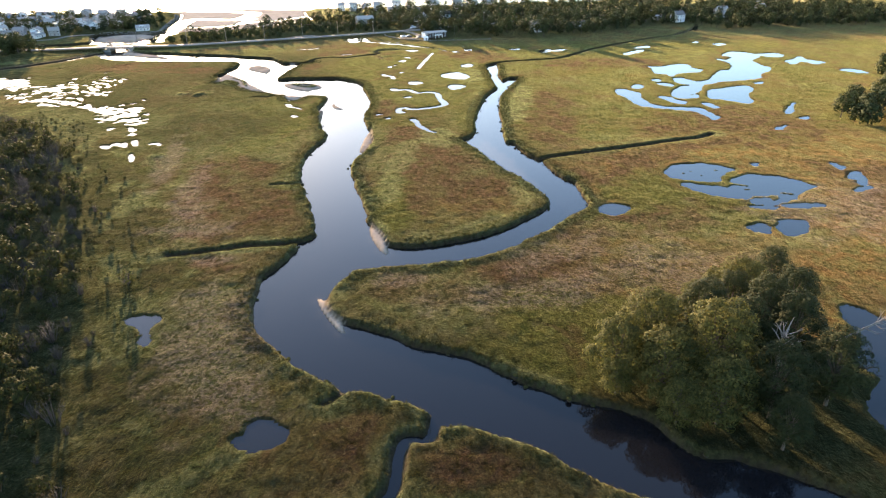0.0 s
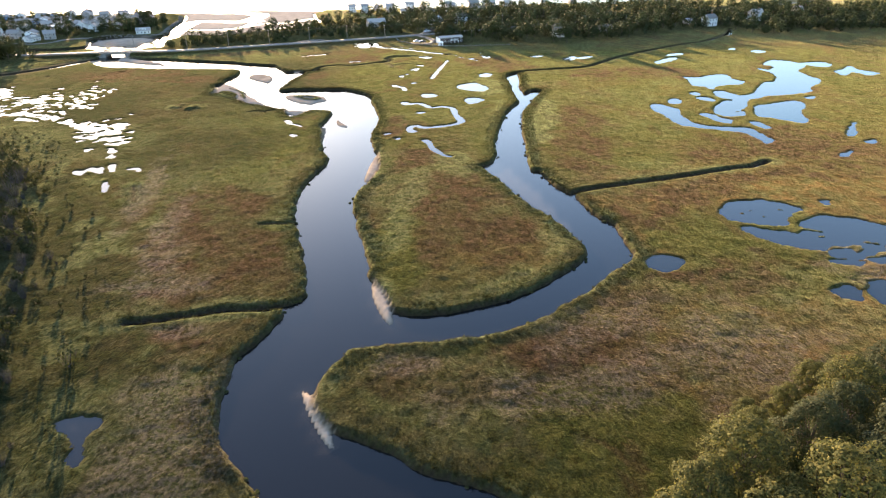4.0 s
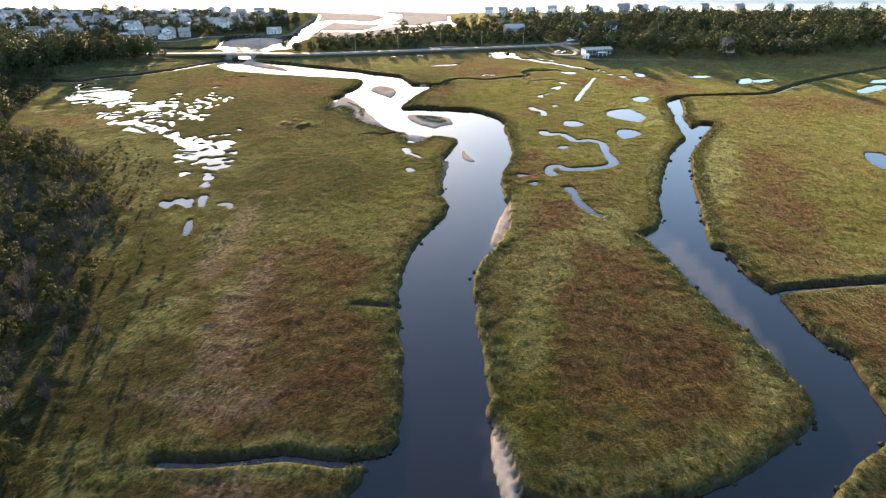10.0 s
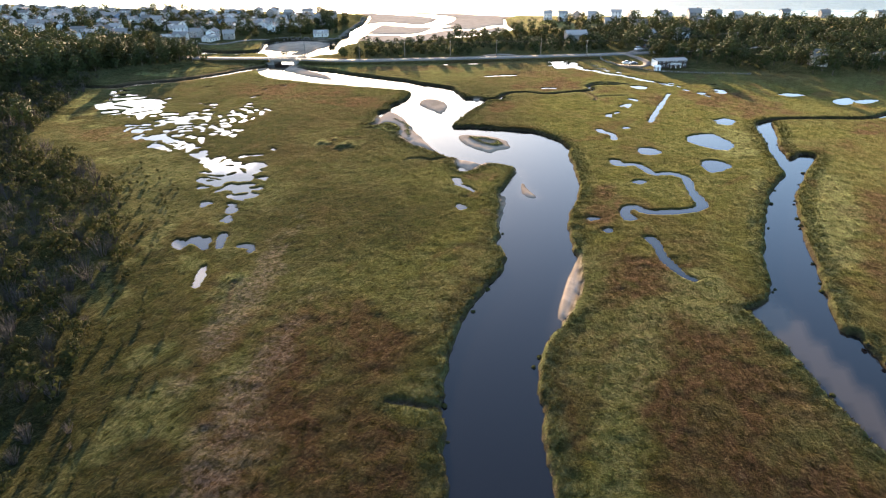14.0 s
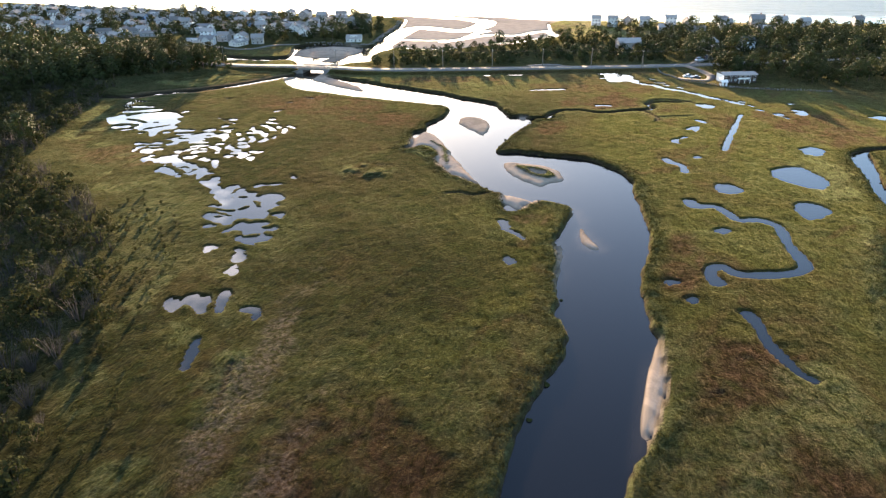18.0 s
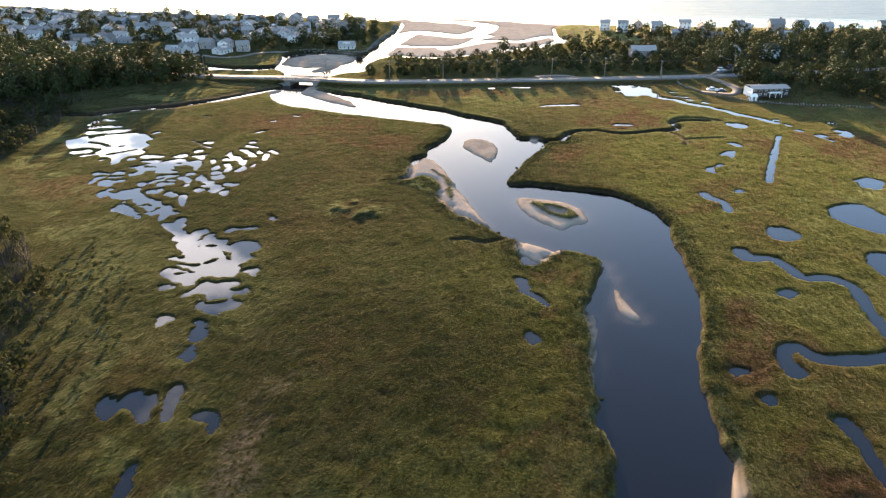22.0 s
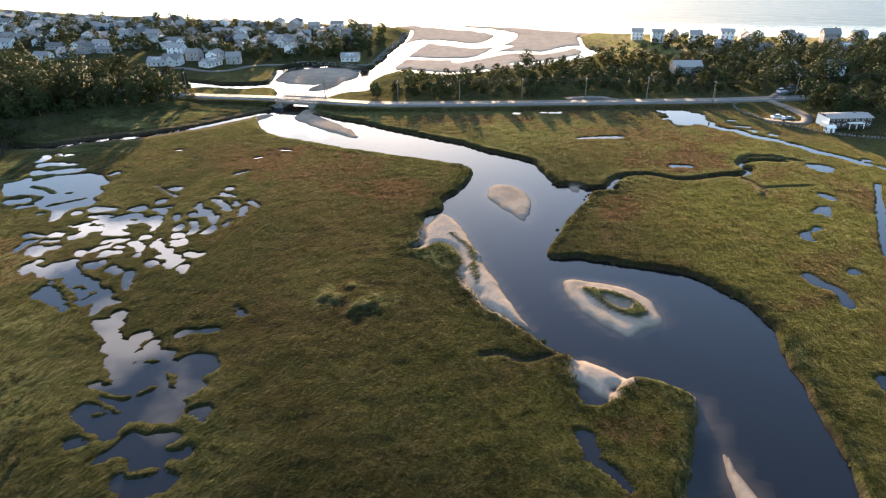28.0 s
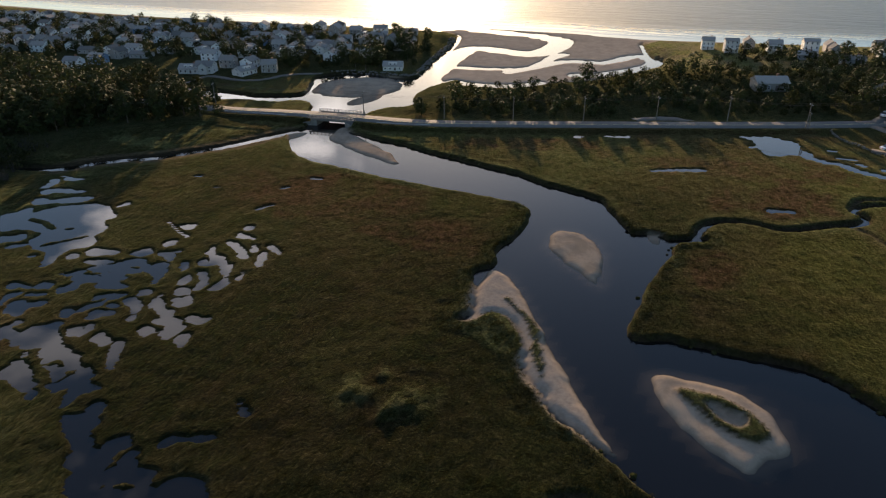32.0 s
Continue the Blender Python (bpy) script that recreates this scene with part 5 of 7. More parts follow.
def ground_z(x, y):
    j, i = zones(np.array([x]), np.array([y]))
    return float(ZZ[j[0], i[0]])


def quads(nx, ny):
    k = np.arange(nx * ny).reshape(ny, nx)
    return np.stack([k[:-1, :-1], k[:-1, 1:], k[1:, 1:], k[1:, :-1]], -1).reshape(-1, 4)


def mesh_of(name, verts, faces, material, soft=False):
    """A mesh from arrays; all faces have as many corners."""
    me = bpy.data.meshes.new(name)
    faces = np.asarray(faces)
    n, c = faces.shape
    me.vertices.add(len(verts))
    me.vertices.foreach_set("co", np.asarray(verts, np.float32).ravel())
    me.loops.add(n * c)
    me.loops.foreach_set("vertex_index", faces.astype(np.int32).ravel())
    me.polygons.add(n)
    me.polygons.foreach_set("loop_start", np.arange(0, n * c, c, dtype=np.int32))
    me.update(calc_edges=True)
    if soft:
        me.polygons.foreach_set("use_smooth", np.ones(n, bool))
    me.materials.append(material)
    return me


def colour_layer(me, name, a, b, c):
    layer = me.attributes.new(name, "FLOAT_COLOR", "POINT")
    layer.data.foreach_set("color", np.stack([a.ravel(), b.ravel(), c.ravel(), np.ones(a.size)], -1).astype(np.float32).ravel())


me = mesh_of("ground", np.stack([XX.ravel(), YY.ravel(), ZZ.ravel()], -1), quads(len(GX), len(GY)), M_GROUND, True)
colour_layer(me, "zone_a", rim, brown, sand)
colour_layer(me, "zone_b", mud, upland_and_tree_shade, pale)
colour_layer(me, "zone_c", dry_grass, deep_grass_and_shade, lush_grass)
tagged(new("ground", me), "salt marsh of olive and rust-brown grass cut by tidal creeks", "ground", kind="structure")

# ---- water: the tidal river, its mouth and the sea are one level sheet ----
wx, wy = GX[::3], GY[::3]
WX, WY = np.meshgrid(wx, wy)
me = mesh_of("water", np.stack([WX.ravel(), WY.ravel(), np.full(WX.size, WATER_Z)], -1), quads(len(wx), len(wy)), M_WATER, True)
layer = me.attributes.new("shallow", "FLOAT", "POINT")
FLAT_BED = [(-178, 366, 12, 14, 0)]
WET_FLAT = [(6.4, 200.6), (9.7, 207.8), (11.9, 205.8), (14.9, 198.7), (17.8, 189.9), (20.8, 179.9), (22.7, 170.5), (24.3, 162.5), (25.2, 156.1), (24.7, 152.0), (24.2, 154.8), (22.3, 160.3), (19.8, 167.8), (16.6, 175.7), (12.9, 185.0), (9.2, 193.0)]
bed = np.zeros(WX.shape)
for cx, cy, rx, ry, turn, crown in BARS:
    bed = np.maximum(bed, 0.22 * smooth(ellipse_field(cx, cy, rx * 1.12, ry * 1.12, turn)[::3, ::3] + 0.12 * fbm(WX, WY, 6, 3, 78), -0.55, 0.05) * smooth(-crown, -0.2, 0.4))
bed = np.maximum(bed, 0.5 * smooth(-shoal[::3, ::3], -1.8, 0.0))
for cx, cy, rx, ry, turn in FLAT_BED:
    bed = np.maximum(bed, 0.55 * smooth(ellipse_field(cx, cy, rx, ry, turn)[::3, ::3] + 0.2 * fbm(WX, WY, 9, 3, 77), 0, 0.5))
bed = np.maximum(bed, 0.6 * smooth(-signed(spline(WET_FLAT, True), 6.0)[::3, ::3] + 0.25 * fbm(WX, WY, 5, 3, 77), -0.3, 0.9))
layer.data.foreach_set("value", bed.astype(np.float32).ravel())
layer = me.attributes.new("open", "FLOAT", "POINT")
layer.data.foreach_set("value", smooth(np.where(sea_side, -coast, 0), 6, 60)[::3, ::3].astype(np.float32).ravel())
tagged(new("water", me), "calm dark tidal river widening to a bright sea", "water", kind="structure")


# still water a hand below the grass, one sheet for each pool
POOL_LABELS = ["still marsh pool ringed by grass and reflecting the sky"] * len(POOLS) + ["narrow winding strip of still marsh water"] * len(STREAMS)
near_pool = np.minimum(np.minimum(pool[:-1, :-1], pool[1:, :-1]), np.minimum(pool[:-1, 1:], pool[1:, 1:])) < 0.5
for k, label in enumerate(POOL_LABELS):
    jj, ii = np.nonzero(near_pool & (owner[:-1, :-1] == k))
    if len(jj) < 3:
        continue
    knots = (jj * len(GX) + ii)[:, None] + np.array([0, 1, len(GX) + 1, len(GX)])
    used, index = np.unique(knots, return_inverse=True)
    sheet = np.stack([GX[used % len(GX)], GY[used // len(GX)], np.full(len(used), POOL_Z - 0.02)], -1)
    tagged(new("pool", mesh_of("pool", sheet, index.reshape(-1, 4), M_POOL, True)), label, "pool", "marsh pools", "structure")


# ---- helpers for things ----
def part(name, data, material, parent, label=""):
    """Links a bmesh or a mesh as one mesh object under a thing or a part."""
    if isinstance(data, bmesh.types.BMesh):
        made = bpy.data.meshes.new(name)
        data.to_mesh(made)
        data.free()
        data = made
    if material is not None and not data.materials:
        data.materials.append(material)
    ob = new(name, data)
    ob.parent = parent
    return tagged(ob, label)


def tube(points, radii, sides=6):
    """Vertices and faces of a tapered tube along the points."""
    verts, faces = [], []
    for i, (p, r) in enumerate(zip(points, radii)):
        q = np.array(points[min(i + 1, len(points) - 1)]) - np.array(points[max(i - 1, 0)])
        q = q / max(np.linalg.norm(q), 1e-6)
        u = np.cross(q, (0.3, 0.9, 0.1))
        u /= np.linalg.norm(u)
        v = np.cross(q, u)
        for k in range(sides):
            a = 2 * math.pi * k / sides
            verts.append(np.array(p) + r * (math.cos(a) * u + math.sin(a) * v))
    for i in range(len(points) - 1):
        for k in range(sides):
            b = i * sides
            faces.append((b + k, b + (k + 1) % sides, b + sides + (k + 1) % sides, b + sides + k))
    return verts, faces


def tubes(name, list_of, material, sides=6):
    verts, faces = [], []
    for points, radii in list_of:
        v, f = tube(points, radii, sides)
        faces += [tuple(i + len(verts) for i in q) for q in f]
        verts += v
    return mesh_of(name, np.array(verts), np.array(faces), material, True)


def leaf_cards(rng, centres, normals, size):
    """One small folded quad for each leaf spray."""
    n = len(centres)
    up = rng.normal(size=(n, 3))
    u = np.cross(normals, up)
    u /= np.maximum(np.linalg.norm(u, axis=1), 1e-6)[:, None]
    v = np.cross(normals, u)
    s = size * rng.uniform(0.6, 1.3, (n, 1))
    w = s * rng.uniform(0.45, 0.8, (n, 1))
    verts = np.stack([centres - u * s, centres - v * w, centres + u * s, centres + v * w], 1)
    verts[:, 2] += normals * s * 0.25
    return verts.reshape(-1, 3), np.arange(4 * n).reshape(n, 4)


def crown_points(rng, height, low, radius, clumps, leaves, lean=0.0, lump=(0.30, 0.48), shell=0.55):
    """Places and outward directions of leaf sprays in clumps about a crown."""
    centres, sizes = [], []
    for k in range(clumps):
        a, t = k * 2.399 + rng.uniform(-0.4, 0.4), (k + 0.5) / clumps
        z = low + (height - low) * (0.12 + 0.80 * t)
        reach = radius * math.sin(math.pi * (0.16 + 0.74 * t)) * rng.uniform(0.45, 0.85)
        centres.append((reach * math.cos(a) + lean * t, reach * math.sin(a), z))
        sizes.append(radius * rng.uniform(*lump))
    pick = rng.integers(0, clumps, leaves)
    d = rng.normal(size=(leaves, 3))
    d /= np.linalg.norm(d, axis=1)[:, None]
    d[:, 2] = np.where(d[:, 2] < -0.5, -d[:, 2], d[:, 2])
    r = np.array(sizes)[pick][:, None] * rng.uniform(shell, 1.08, (leaves, 1)) * np.array([1, 1, 0.8])
    spots = np.array(centres)[pick] + d * r
    swell = spots - np.array([lean * 0.5, 0, low + 0.35 * (height - low)])
    soft = unit(d + 0.9 * unit(swell) + 0.3 * rng.normal(size=(leaves, 3)))
    return spots, soft + 0.28 * rng.normal(size=(leaves, 3)), centres, soft


def unit(v):
    return v / np.maximum(np.linalg.norm(v, axis=1), 1e-6)[:, None]


NORMALS = {}


def foliage_mesh(name, verts, faces, material, normals):
    """Leaf sprays whose shading follows the round of their clump."""
    data = mesh_of(name, verts, faces, material, True)
    normals = np.repeat(normals, 4, axis=0).astype(np.float32)
    data.normals_split_custom_set_from_vertices(normals.tolist())
    NORMALS[data.name] = normals
    return data


M_BARK = plain("bark", (0.085, 0.065, 0.05), 0.95, 0.4, 6.0, 0.03)
M_DEADWOOD = plain("bleached_wood", (0.22, 0.19, 0.165), 0.9, 0.35, 5.0)
M_LEAF = leaf_material("oak_leaf", (0.022, 0.034, 0.012), (0.034, 0.043, 0.014), (0.044, 0.052, 0.016), 0.2)
M_LEAF_NEAR = leaf_material("willow_leaf", (0.040, 0.048, 0.014), (0.052, 0.058, 0.016), (0.185, 0.160, 0.046), 0.45)
M_LEAF_DARK = leaf_material("alder_leaf", (0.018, 0.026, 0.010), (0.026, 0.034, 0.012), (0.048, 0.052, 0.018), 0.3)
M_NEEDLE = leaf_material("cedar_needle", (0.024, 0.038, 0.018), (0.036, 0.048, 0.020), (0.05, 0.06, 0.024), 0.12)
M_SHRUB = leaf_material("bayberry_leaf", (0.024, 0.029, 0.011), (0.034, 0.037, 0.014), (0.046, 0.048, 0.017), 0.35, 0.02)
M_TWIG = plain("grey_twig", (0.050, 0.043, 0.039), 0.95, 0.3, 4.0)


def tree(seed, height, radius, clumps, leaves, leaf, foliage, label, low=0.25, lump=(0.30, 0.48), shell=0.55):
    """A tree: tapered trunk with limbs to each clump, and a crown of many leaf sprays."""
    rng = np.random.default_rng(seed)
    thing = tagged(new("tree"), label, "tree")
    pts, nrm, centres, soft = crown_points(rng, height, height * low, radius, clumps, leaves, rng.uniform(-0.6, 0.6), lump, shell)
    bend = rng.uniform(-0.4, 0.4, 2)
    stem = [(bend[0] * t * t, bend[1] * t * t, height * 0.82 * t - 0.4) for t in (0, 0.15, 0.4, 0.7, 1.0)]
    girth = 0.018 * height
    limbs = [(stem, [girth * g for g in (1.5, 1.05, 0.8, 0.5, 0.15)])]
    for c in centres[::2]:
        z0 = height * low * 0.8 + 0.45 * (c[2] - height * low * 0.8)
        limbs.append(([(bend[0] * 0.3, bend[1] * 0.3, z0), (c[0] * 0.5, c[1] * 0.5, z0 + 0.5 * (c[2] - z0)), c], [girth * 0.45, girth * 0.3, girth * 0.08]))
    part("trunk", tubes("trunk", limbs, M_BARK), None, thing)
    v, f = leaf_cards(rng, pts, unit(nrm), leaf)
    part("crown", foliage_mesh("crown", v, f, foliage, soft), None, thing)
    return thing


def cedar(seed, height, radius, leaves, leaf, label):
    rng = np.random.default_rng(seed)
    thing = tagged(new("tree"), label, "tree")
    t = rng.uniform(0, 1, leaves) ** 0.8
    a = rng.uniform(0, 2 * math.pi, leaves)
    r = radius * (1 - t) ** 0.75 * (0.65 + 0.35 * np.sin(a * 3 + t * 21)) * rng.uniform(0.6, 1.1, leaves) + 0.1
    pts = np.stack([r * np.cos(a), r * np.sin(a), height * (0.12 + 0.88 * t)], -1)
    nrm = unit(np.stack([np.cos(a), np.sin(a), 0.4 + 0 * a], -1) + 0.5 * rng.normal(size=(leaves, 3)))
    part("trunk", tubes("trunk", [([(0, 0, -0.4), (0.1, 0, height * 0.5), (0, 0.1, height * 0.95)], [0.22, 0.13, 0.03])], M_BARK), None, thing)
    v, f = leaf_cards(rng, pts, nrm, leaf)
    part("crown", foliage_mesh("crown", v, f, M_NEEDLE, nrm), None, thing)
    return thing


def shrub(seed, height, radius, leaves, leaf, label, bare=False, many=34):
    """A low bush of many stems, leafy or bare."""
    rng = np.random.default_rng(seed)
    thing = tagged(new("shrub"), label, "shrub")
    stems = []
    for k in range(many if bare else 7):
        a, r = rng.uniform(0, 2 * math.pi), radius * math.sqrt(rng.uniform(0.02, 1))
        top = np.array([r * math.cos(a), r * math.sin(a), height * rng.uniform(0.6, 1.05) * (1 - 0.35 * (r / radius) ** 2)])
        mid = top * (0.55, 0.55, 0.5) + rng.uniform(-0.12, 0.12, 3)
        stems.append(([(0.3 * top[0], 0.3 * top[1], -0.2), mid, top], [0.045, 0.03, 0.010]))
        if bare:
            for j in range(3 if many > 30 else 1):
                b = mid + (top - mid) * rng.uniform(0.1, 0.8)
                stems.append(([b, b + rng.uniform(-0.55, 0.55, 3) + (0, 0, 0.45)], [0.018, 0.006]))
    part("stem", tubes("stem", stems, M_TWIG if bare else M_BARK, 3), None, thing)
    if leaves:
        pts, nrm, _, soft = crown_points(rng, height, height * 0.05, radius, 9, leaves)
        v, f = leaf_cards(rng, pts, unit(nrm), leaf)
        part("foliage", foliage_mesh("foliage", v, f, M_SHRUB, soft), None, thing)
    return thing


def remove_pattern(ob):
    for o in (*ob.children_recursive, ob):
        bpy.data.objects.remove(o)


def inside(poly, x, y):
    hit, n = False, len(poly)
    for i in range(n):
        (ax, ay), (bx, by) = poly[i], poly[i - 1]
        if (ay > y) != (by > y) and x < ax + (y - ay) / (by - ay) * (bx - ax):
            hit = not hit
    return hit


def scatter(poly, gap, seed, keep=None):
    """Places in a closed outline, at least gap apart."""
    rng = np.random.default_rng(seed)
    p = np.array(poly)
    lo, hi = p.min(0), p.max(0)
    cells, out = {}, []
    for _ in range(int(6 * (hi[0] - lo[0]) * (hi[1] - lo[1]) / gap ** 2)):
        x, y = rng.uniform(lo, hi)
        if not inside(poly, x, y) or (keep and not keep(x, y)):
            continue
        i, j = int(x // gap), int(y // gap)
        if any((x - a) ** 2 + (y - b) ** 2 < gap * gap for u in (-1, 0, 1) for v in (-1, 0, 1) for a, b in cells.get((i + u, j + v), ())):
            continue
        cells.setdefault((i, j), []).append((x, y))
        out.append((float(x), float(y)))
    return out


def joined(name, patterns, places, label, category):
    """Many far plants as one object of stuff: the patterns' meshes set down at the places (x, y, z, size, turn, pattern)."""
    verts, faces, mats, turned, total = [], [], [], [], 0
    slots = []
    arrays = []
    for p in patterns:
        here = []
        for o in p.children:
            n = len(o.data.vertices)
            co = np.empty(n * 3, np.float32)
            o.data.vertices.foreach_get("co", co)
            fi = np.empty(len(o.data.loops), np.int32)
            o.data.loops.foreach_get("vertex_index", fi)
            if o.data.materials[0] not in slots:
                slots.append(o.data.materials[0])
            here.append((co.reshape(-1, 3), fi.reshape(-1, 4), slots.index(o.data.materials[0]), NORMALS.get(o.data.name, np.zeros((n, 3), np.float32))))
        arrays.append(here)
    for x, y, z, size, turn, k in places:
        c, s = math.cos(turn), math.sin(turn)
        for co, fi, m, nv in arrays[k]:
            q = co * size
            turned.append(np.stack([c * nv[:, 0] - s * nv[:, 1], s * nv[:, 0] + c * nv[:, 1], nv[:, 2]], -1))
            verts.append(np.stack([x + c * q[:, 0] - s * q[:, 1], y + s * q[:, 0] + c * q[:, 1], z + q[:, 2]], -1))
            faces.append(fi + total)
            mats.append(np.full(len(fi), m, np.int32))
            total += len(co)
    data = mesh_of(name, np.concatenate(verts), np.concatenate(faces), slots[0], True)
    for extra in slots[1:]:
        data.materials.append(extra)
    data.polygons.foreach_set("material_index", np.concatenate(mats))
    data.normals_split_custom_set_from_vertices(np.concatenate(turned).tolist())
    return tagged(new(name, data), label, category, kind="stuff")


# ---- trees by the near creek ----
big = [tree(11, 13.5, 6.2, 64, 13500, 0.16, M_LEAF_NEAR, "broad grey-green tree with rounded crown on the creek bank", 0.03, (0.17, 0.30), 0.8),
       tree(12, 11.0, 5.2, 54, 11000, 0.16, M_LEAF_NEAR, "bushy grey-green tree hanging over the creek bank", 0.0, (0.18, 0.32), 0.8),
       tree(13, 16.0, 5.6, 60, 12500, 0.16, M_LEAF_DARK, "tall dark green tree in the creekside clump", 0.08, (0.17, 0.30), 0.8)]
NEAR_TREES = [(25.5, 77.5, 1, 0.95, 10), (31, 81.5, 0, 0.95, 80), (30.5, 73, 1, 1.05, 200), (38, 75, 0, 1.1, 140), (40, 85, 2, 0.8, 30), (51, 79, 2, 0.85, 250), (36.5, 67.5, 1, 1.0, 300), (44, 68.5, 2, 0.8, 20),
              (46, 89, 2, 0.74, 120), (53, 71, 2, 0.8, 190), (24.5, 74.0, 1, 0.55, 60), (50, 95, 0, 0.82, 75), (36, 90, 1, 0.65, 110), (57, 99, 2, 0.68, 330), (31, 67.5, 1, 0.7, 160), (43, 62.5, 2, 0.55, 40),
              (43, 96, 1, 0.55, 15), (55, 88, 2, 0.8, 95), (61, 95, 2, 0.55, 220), (49, 84, 2, 0.85, 310), (44, 79, 2, 0.8, 170), (37.5, 95.5, 1, 0.38, 270), (49, 102, 1, 0.5, 200)]
for x, y, k, size, turn in NEAR_TREES:
    tagged(copy_thing(big[k], pose(x, y, ground_z(x, y), rz=turn) @ Matrix.Scale(size, 4)), group="trees by the creek")
snag_limbs = [([(0, 0, -0.4), (0.3, 0.2, 4), (0.1, 0.5, 8.5), (0.9, 0.4, 12.2)], [0.30, 0.24, 0.16, 0.04])]
rng = np.random.default_rng(5)
for k in range(16):
    a, z = k * 2.4, rng.uniform(5.5, 11)
    tip = np.array([math.cos(a) * rng.uniform(1.2, 2.8), math.sin(a) * rng.uniform(1.2, 2.8), z + rng.uniform(0.3, 1.6)])
    snag_limbs.append(([(0.2, 0.4, z - 0.6), tip * (0.55, 0.55, 1) - (0, 0, 0.5), tip], [0.10, 0.06, 0.02]))
    snag_limbs.append(([tip * (0.55, 0.55, 1) - (0, 0, 0.5), tip * (0.7, 0.9, 1) + (0.3, -0.4, 0.5)], [0.05, 0.012]))
snag = tagged(new("dead_tree", tubes("dead_tree", snag_limbs, M_DEADWOOD)), "bleached leafless dead tree in the creekside clump", "dead tree")
snag.matrix_basis = pose(46.5, 73.8, ground_z(46.5, 73.8)) @ Matrix.Scale(1.02, 4)
snag2 = copy_thing(snag, pose(63.5, 86.5, ground_z(63.5, 86.5), 48, 0, 70) @ Matrix.Scale(0.8, 4))
tagged(snag2, "bleached leaning dead tree beside the creekside clump")
for ob in big:
    remove_pattern(ob)

# ---- woods ----
oaks = [tree(21, 10.5, 4.2, 17, 900, 0.42, M_LEAF, "leafy green oak at the edge of the woods", 0.12), tree(22, 12.5, 4.6, 19, 1000, 0.43, M_LEAF, "tall rounded oak at the edge of the woods", 0.15),
        tree(23, 8.5, 4.0, 15, 800, 0.40, M_LEAF, "low spreading leafy tree at the edge of the woods", 0.06), tree(24, 11.0, 3.4, 15, 800, 0.42, M_SHRUB, "yellowing leafy tree at the edge of the woods", 0.12),
        cedar(25, 9.5, 2.5, 700, 0.42, "dark conical cedar at the edge of the woods")]
bushy = [tree(26, 5.0, 3.2, 15, 620, 0.34, M_LEAF, "low rounded green bush-like tree", 0.0), tree(27, 4.2, 2.8, 13, 520, 0.32, M_SHRUB, "low yellow-green bush-like tree", 0.0), tree(28, 6.2, 3.0, 15, 620, 0.36, M_LEAF, "rounded small green tree", 0.02)]
far_oaks = [tree(41, 10.5, 4.4, 15, 300, 0.60, M_LEAF, "oak", 0.1), tree(42, 12.5, 4.8, 16, 330, 0.60, M_LEAF, "oak", 0.1), tree(43, 8.5, 4.4, 13, 280, 0.58, M_SHRUB, "oak", 0.05)]
far_bush = [tree(44, 5.0, 3.4, 12, 220, 0.50, M_LEAF, "bush", 0.0), tree(45, 4.2, 3.0, 11, 200, 0.48, M_SHRUB, "bush", 0.0)]
road_far = lambda x, y: min(np.hypot(road_line[:, 0] - x, road_line[:, 1] - y))


def dry(x, y, road=7.0):
    j, i = zones(np.array([x]), np.array([y]))
    return bank[j[0], i[0]] > 3.5 and ZZ[j[0], i[0]] > 0.12 and road_far(x, y) > road and coast[j[0], i[0]] > 42


HOUSE_LOT = (-8.5, 417.5)
clear = lambda x, y: dry(x, y, 5.5) and not (-34 < x < 8 and y < 423) and not (-25 < x < -13 and y < 459)
WOOD_WEST = [(-218, 379), (-228, 365), (-243, 352), (-256, 338), (-270, 318), (-300, 300), (-360, 300), (-420, 330), (-440, 385), (-340, 392), (-300, 396), (-262, 393), (-236, 388)]
WOOD_EAST = [(-166, 402), (-158, 399), (-136, 410), (-96, 425), (-60, 440), (-25, 452), (-16, 440), (-10, 424), (2, 424), (6, 425), (24, 419), (60, 411), (104, 432), (148, 462), (172, 474), (186, 438), (240, 452), (330, 462), (330, 560), (240, 560), (180, 585), (110, 570), (60, 545),
             (22, 538), (-25, 525), (-60, 510), (-85, 500), (-105, 482), (-128, 458), (-150, 440)]
PITCH = random.Random(4)


def plant(places, patterns, weights, group, sizes=(0.8, 1.15)):
    for x, y in places:
        k = PITCH.choices(range(len(patterns)), weights)[0]
        tagged(copy_thing(patterns[k], pose(x, y, ground_z(x, y), rz=PITCH.uniform(0, 360)) @ Matrix.Scale(PITCH.uniform(*sizes), 4)), group=group)


def fill(name, places, patterns, weights, label, category, sizes=(0.8, 1.15)):
    rows = [(x, y, ground_z(x, y), PITCH.uniform(*sizes), PITCH.uniform(0, 6.28), PITCH.choices(range(len(patterns)), weights)[0]) for x, y in places]
    joined(name, patterns, rows, label, category)


west = scatter(WOOD_WEST, 6.2, 1, clear)
front = [p for p in west if p[0] > -262 - 0.2 * (p[1] - 330)]
plant(front[:60], oaks, (4, 5, 2, 1, 1), "trees of the western wood")
fill("woodland", front[60:] + [p for p in west if p not in front], far_oaks, (4, 5, 1), "dense dark green woodland beyond the marsh", "woodland")
under = scatter(WOOD_WEST, 5.0, 8, lambda x, y: clear(x, y) and x > -300)
fill("woodland", under, far_bush, (5, 1), "dark undergrowth of the western wood", "woodland", (0.6, 1.1))
east = scatter(WOOD_EAST, 4.6, 2, clear)
edge_row = np.interp([p[0] for p in east], [-160, -60, -25, -10, 6, 60, 104, 148, 330], [403, 437, 450, 426, 424, 411, 433, 463, 480])
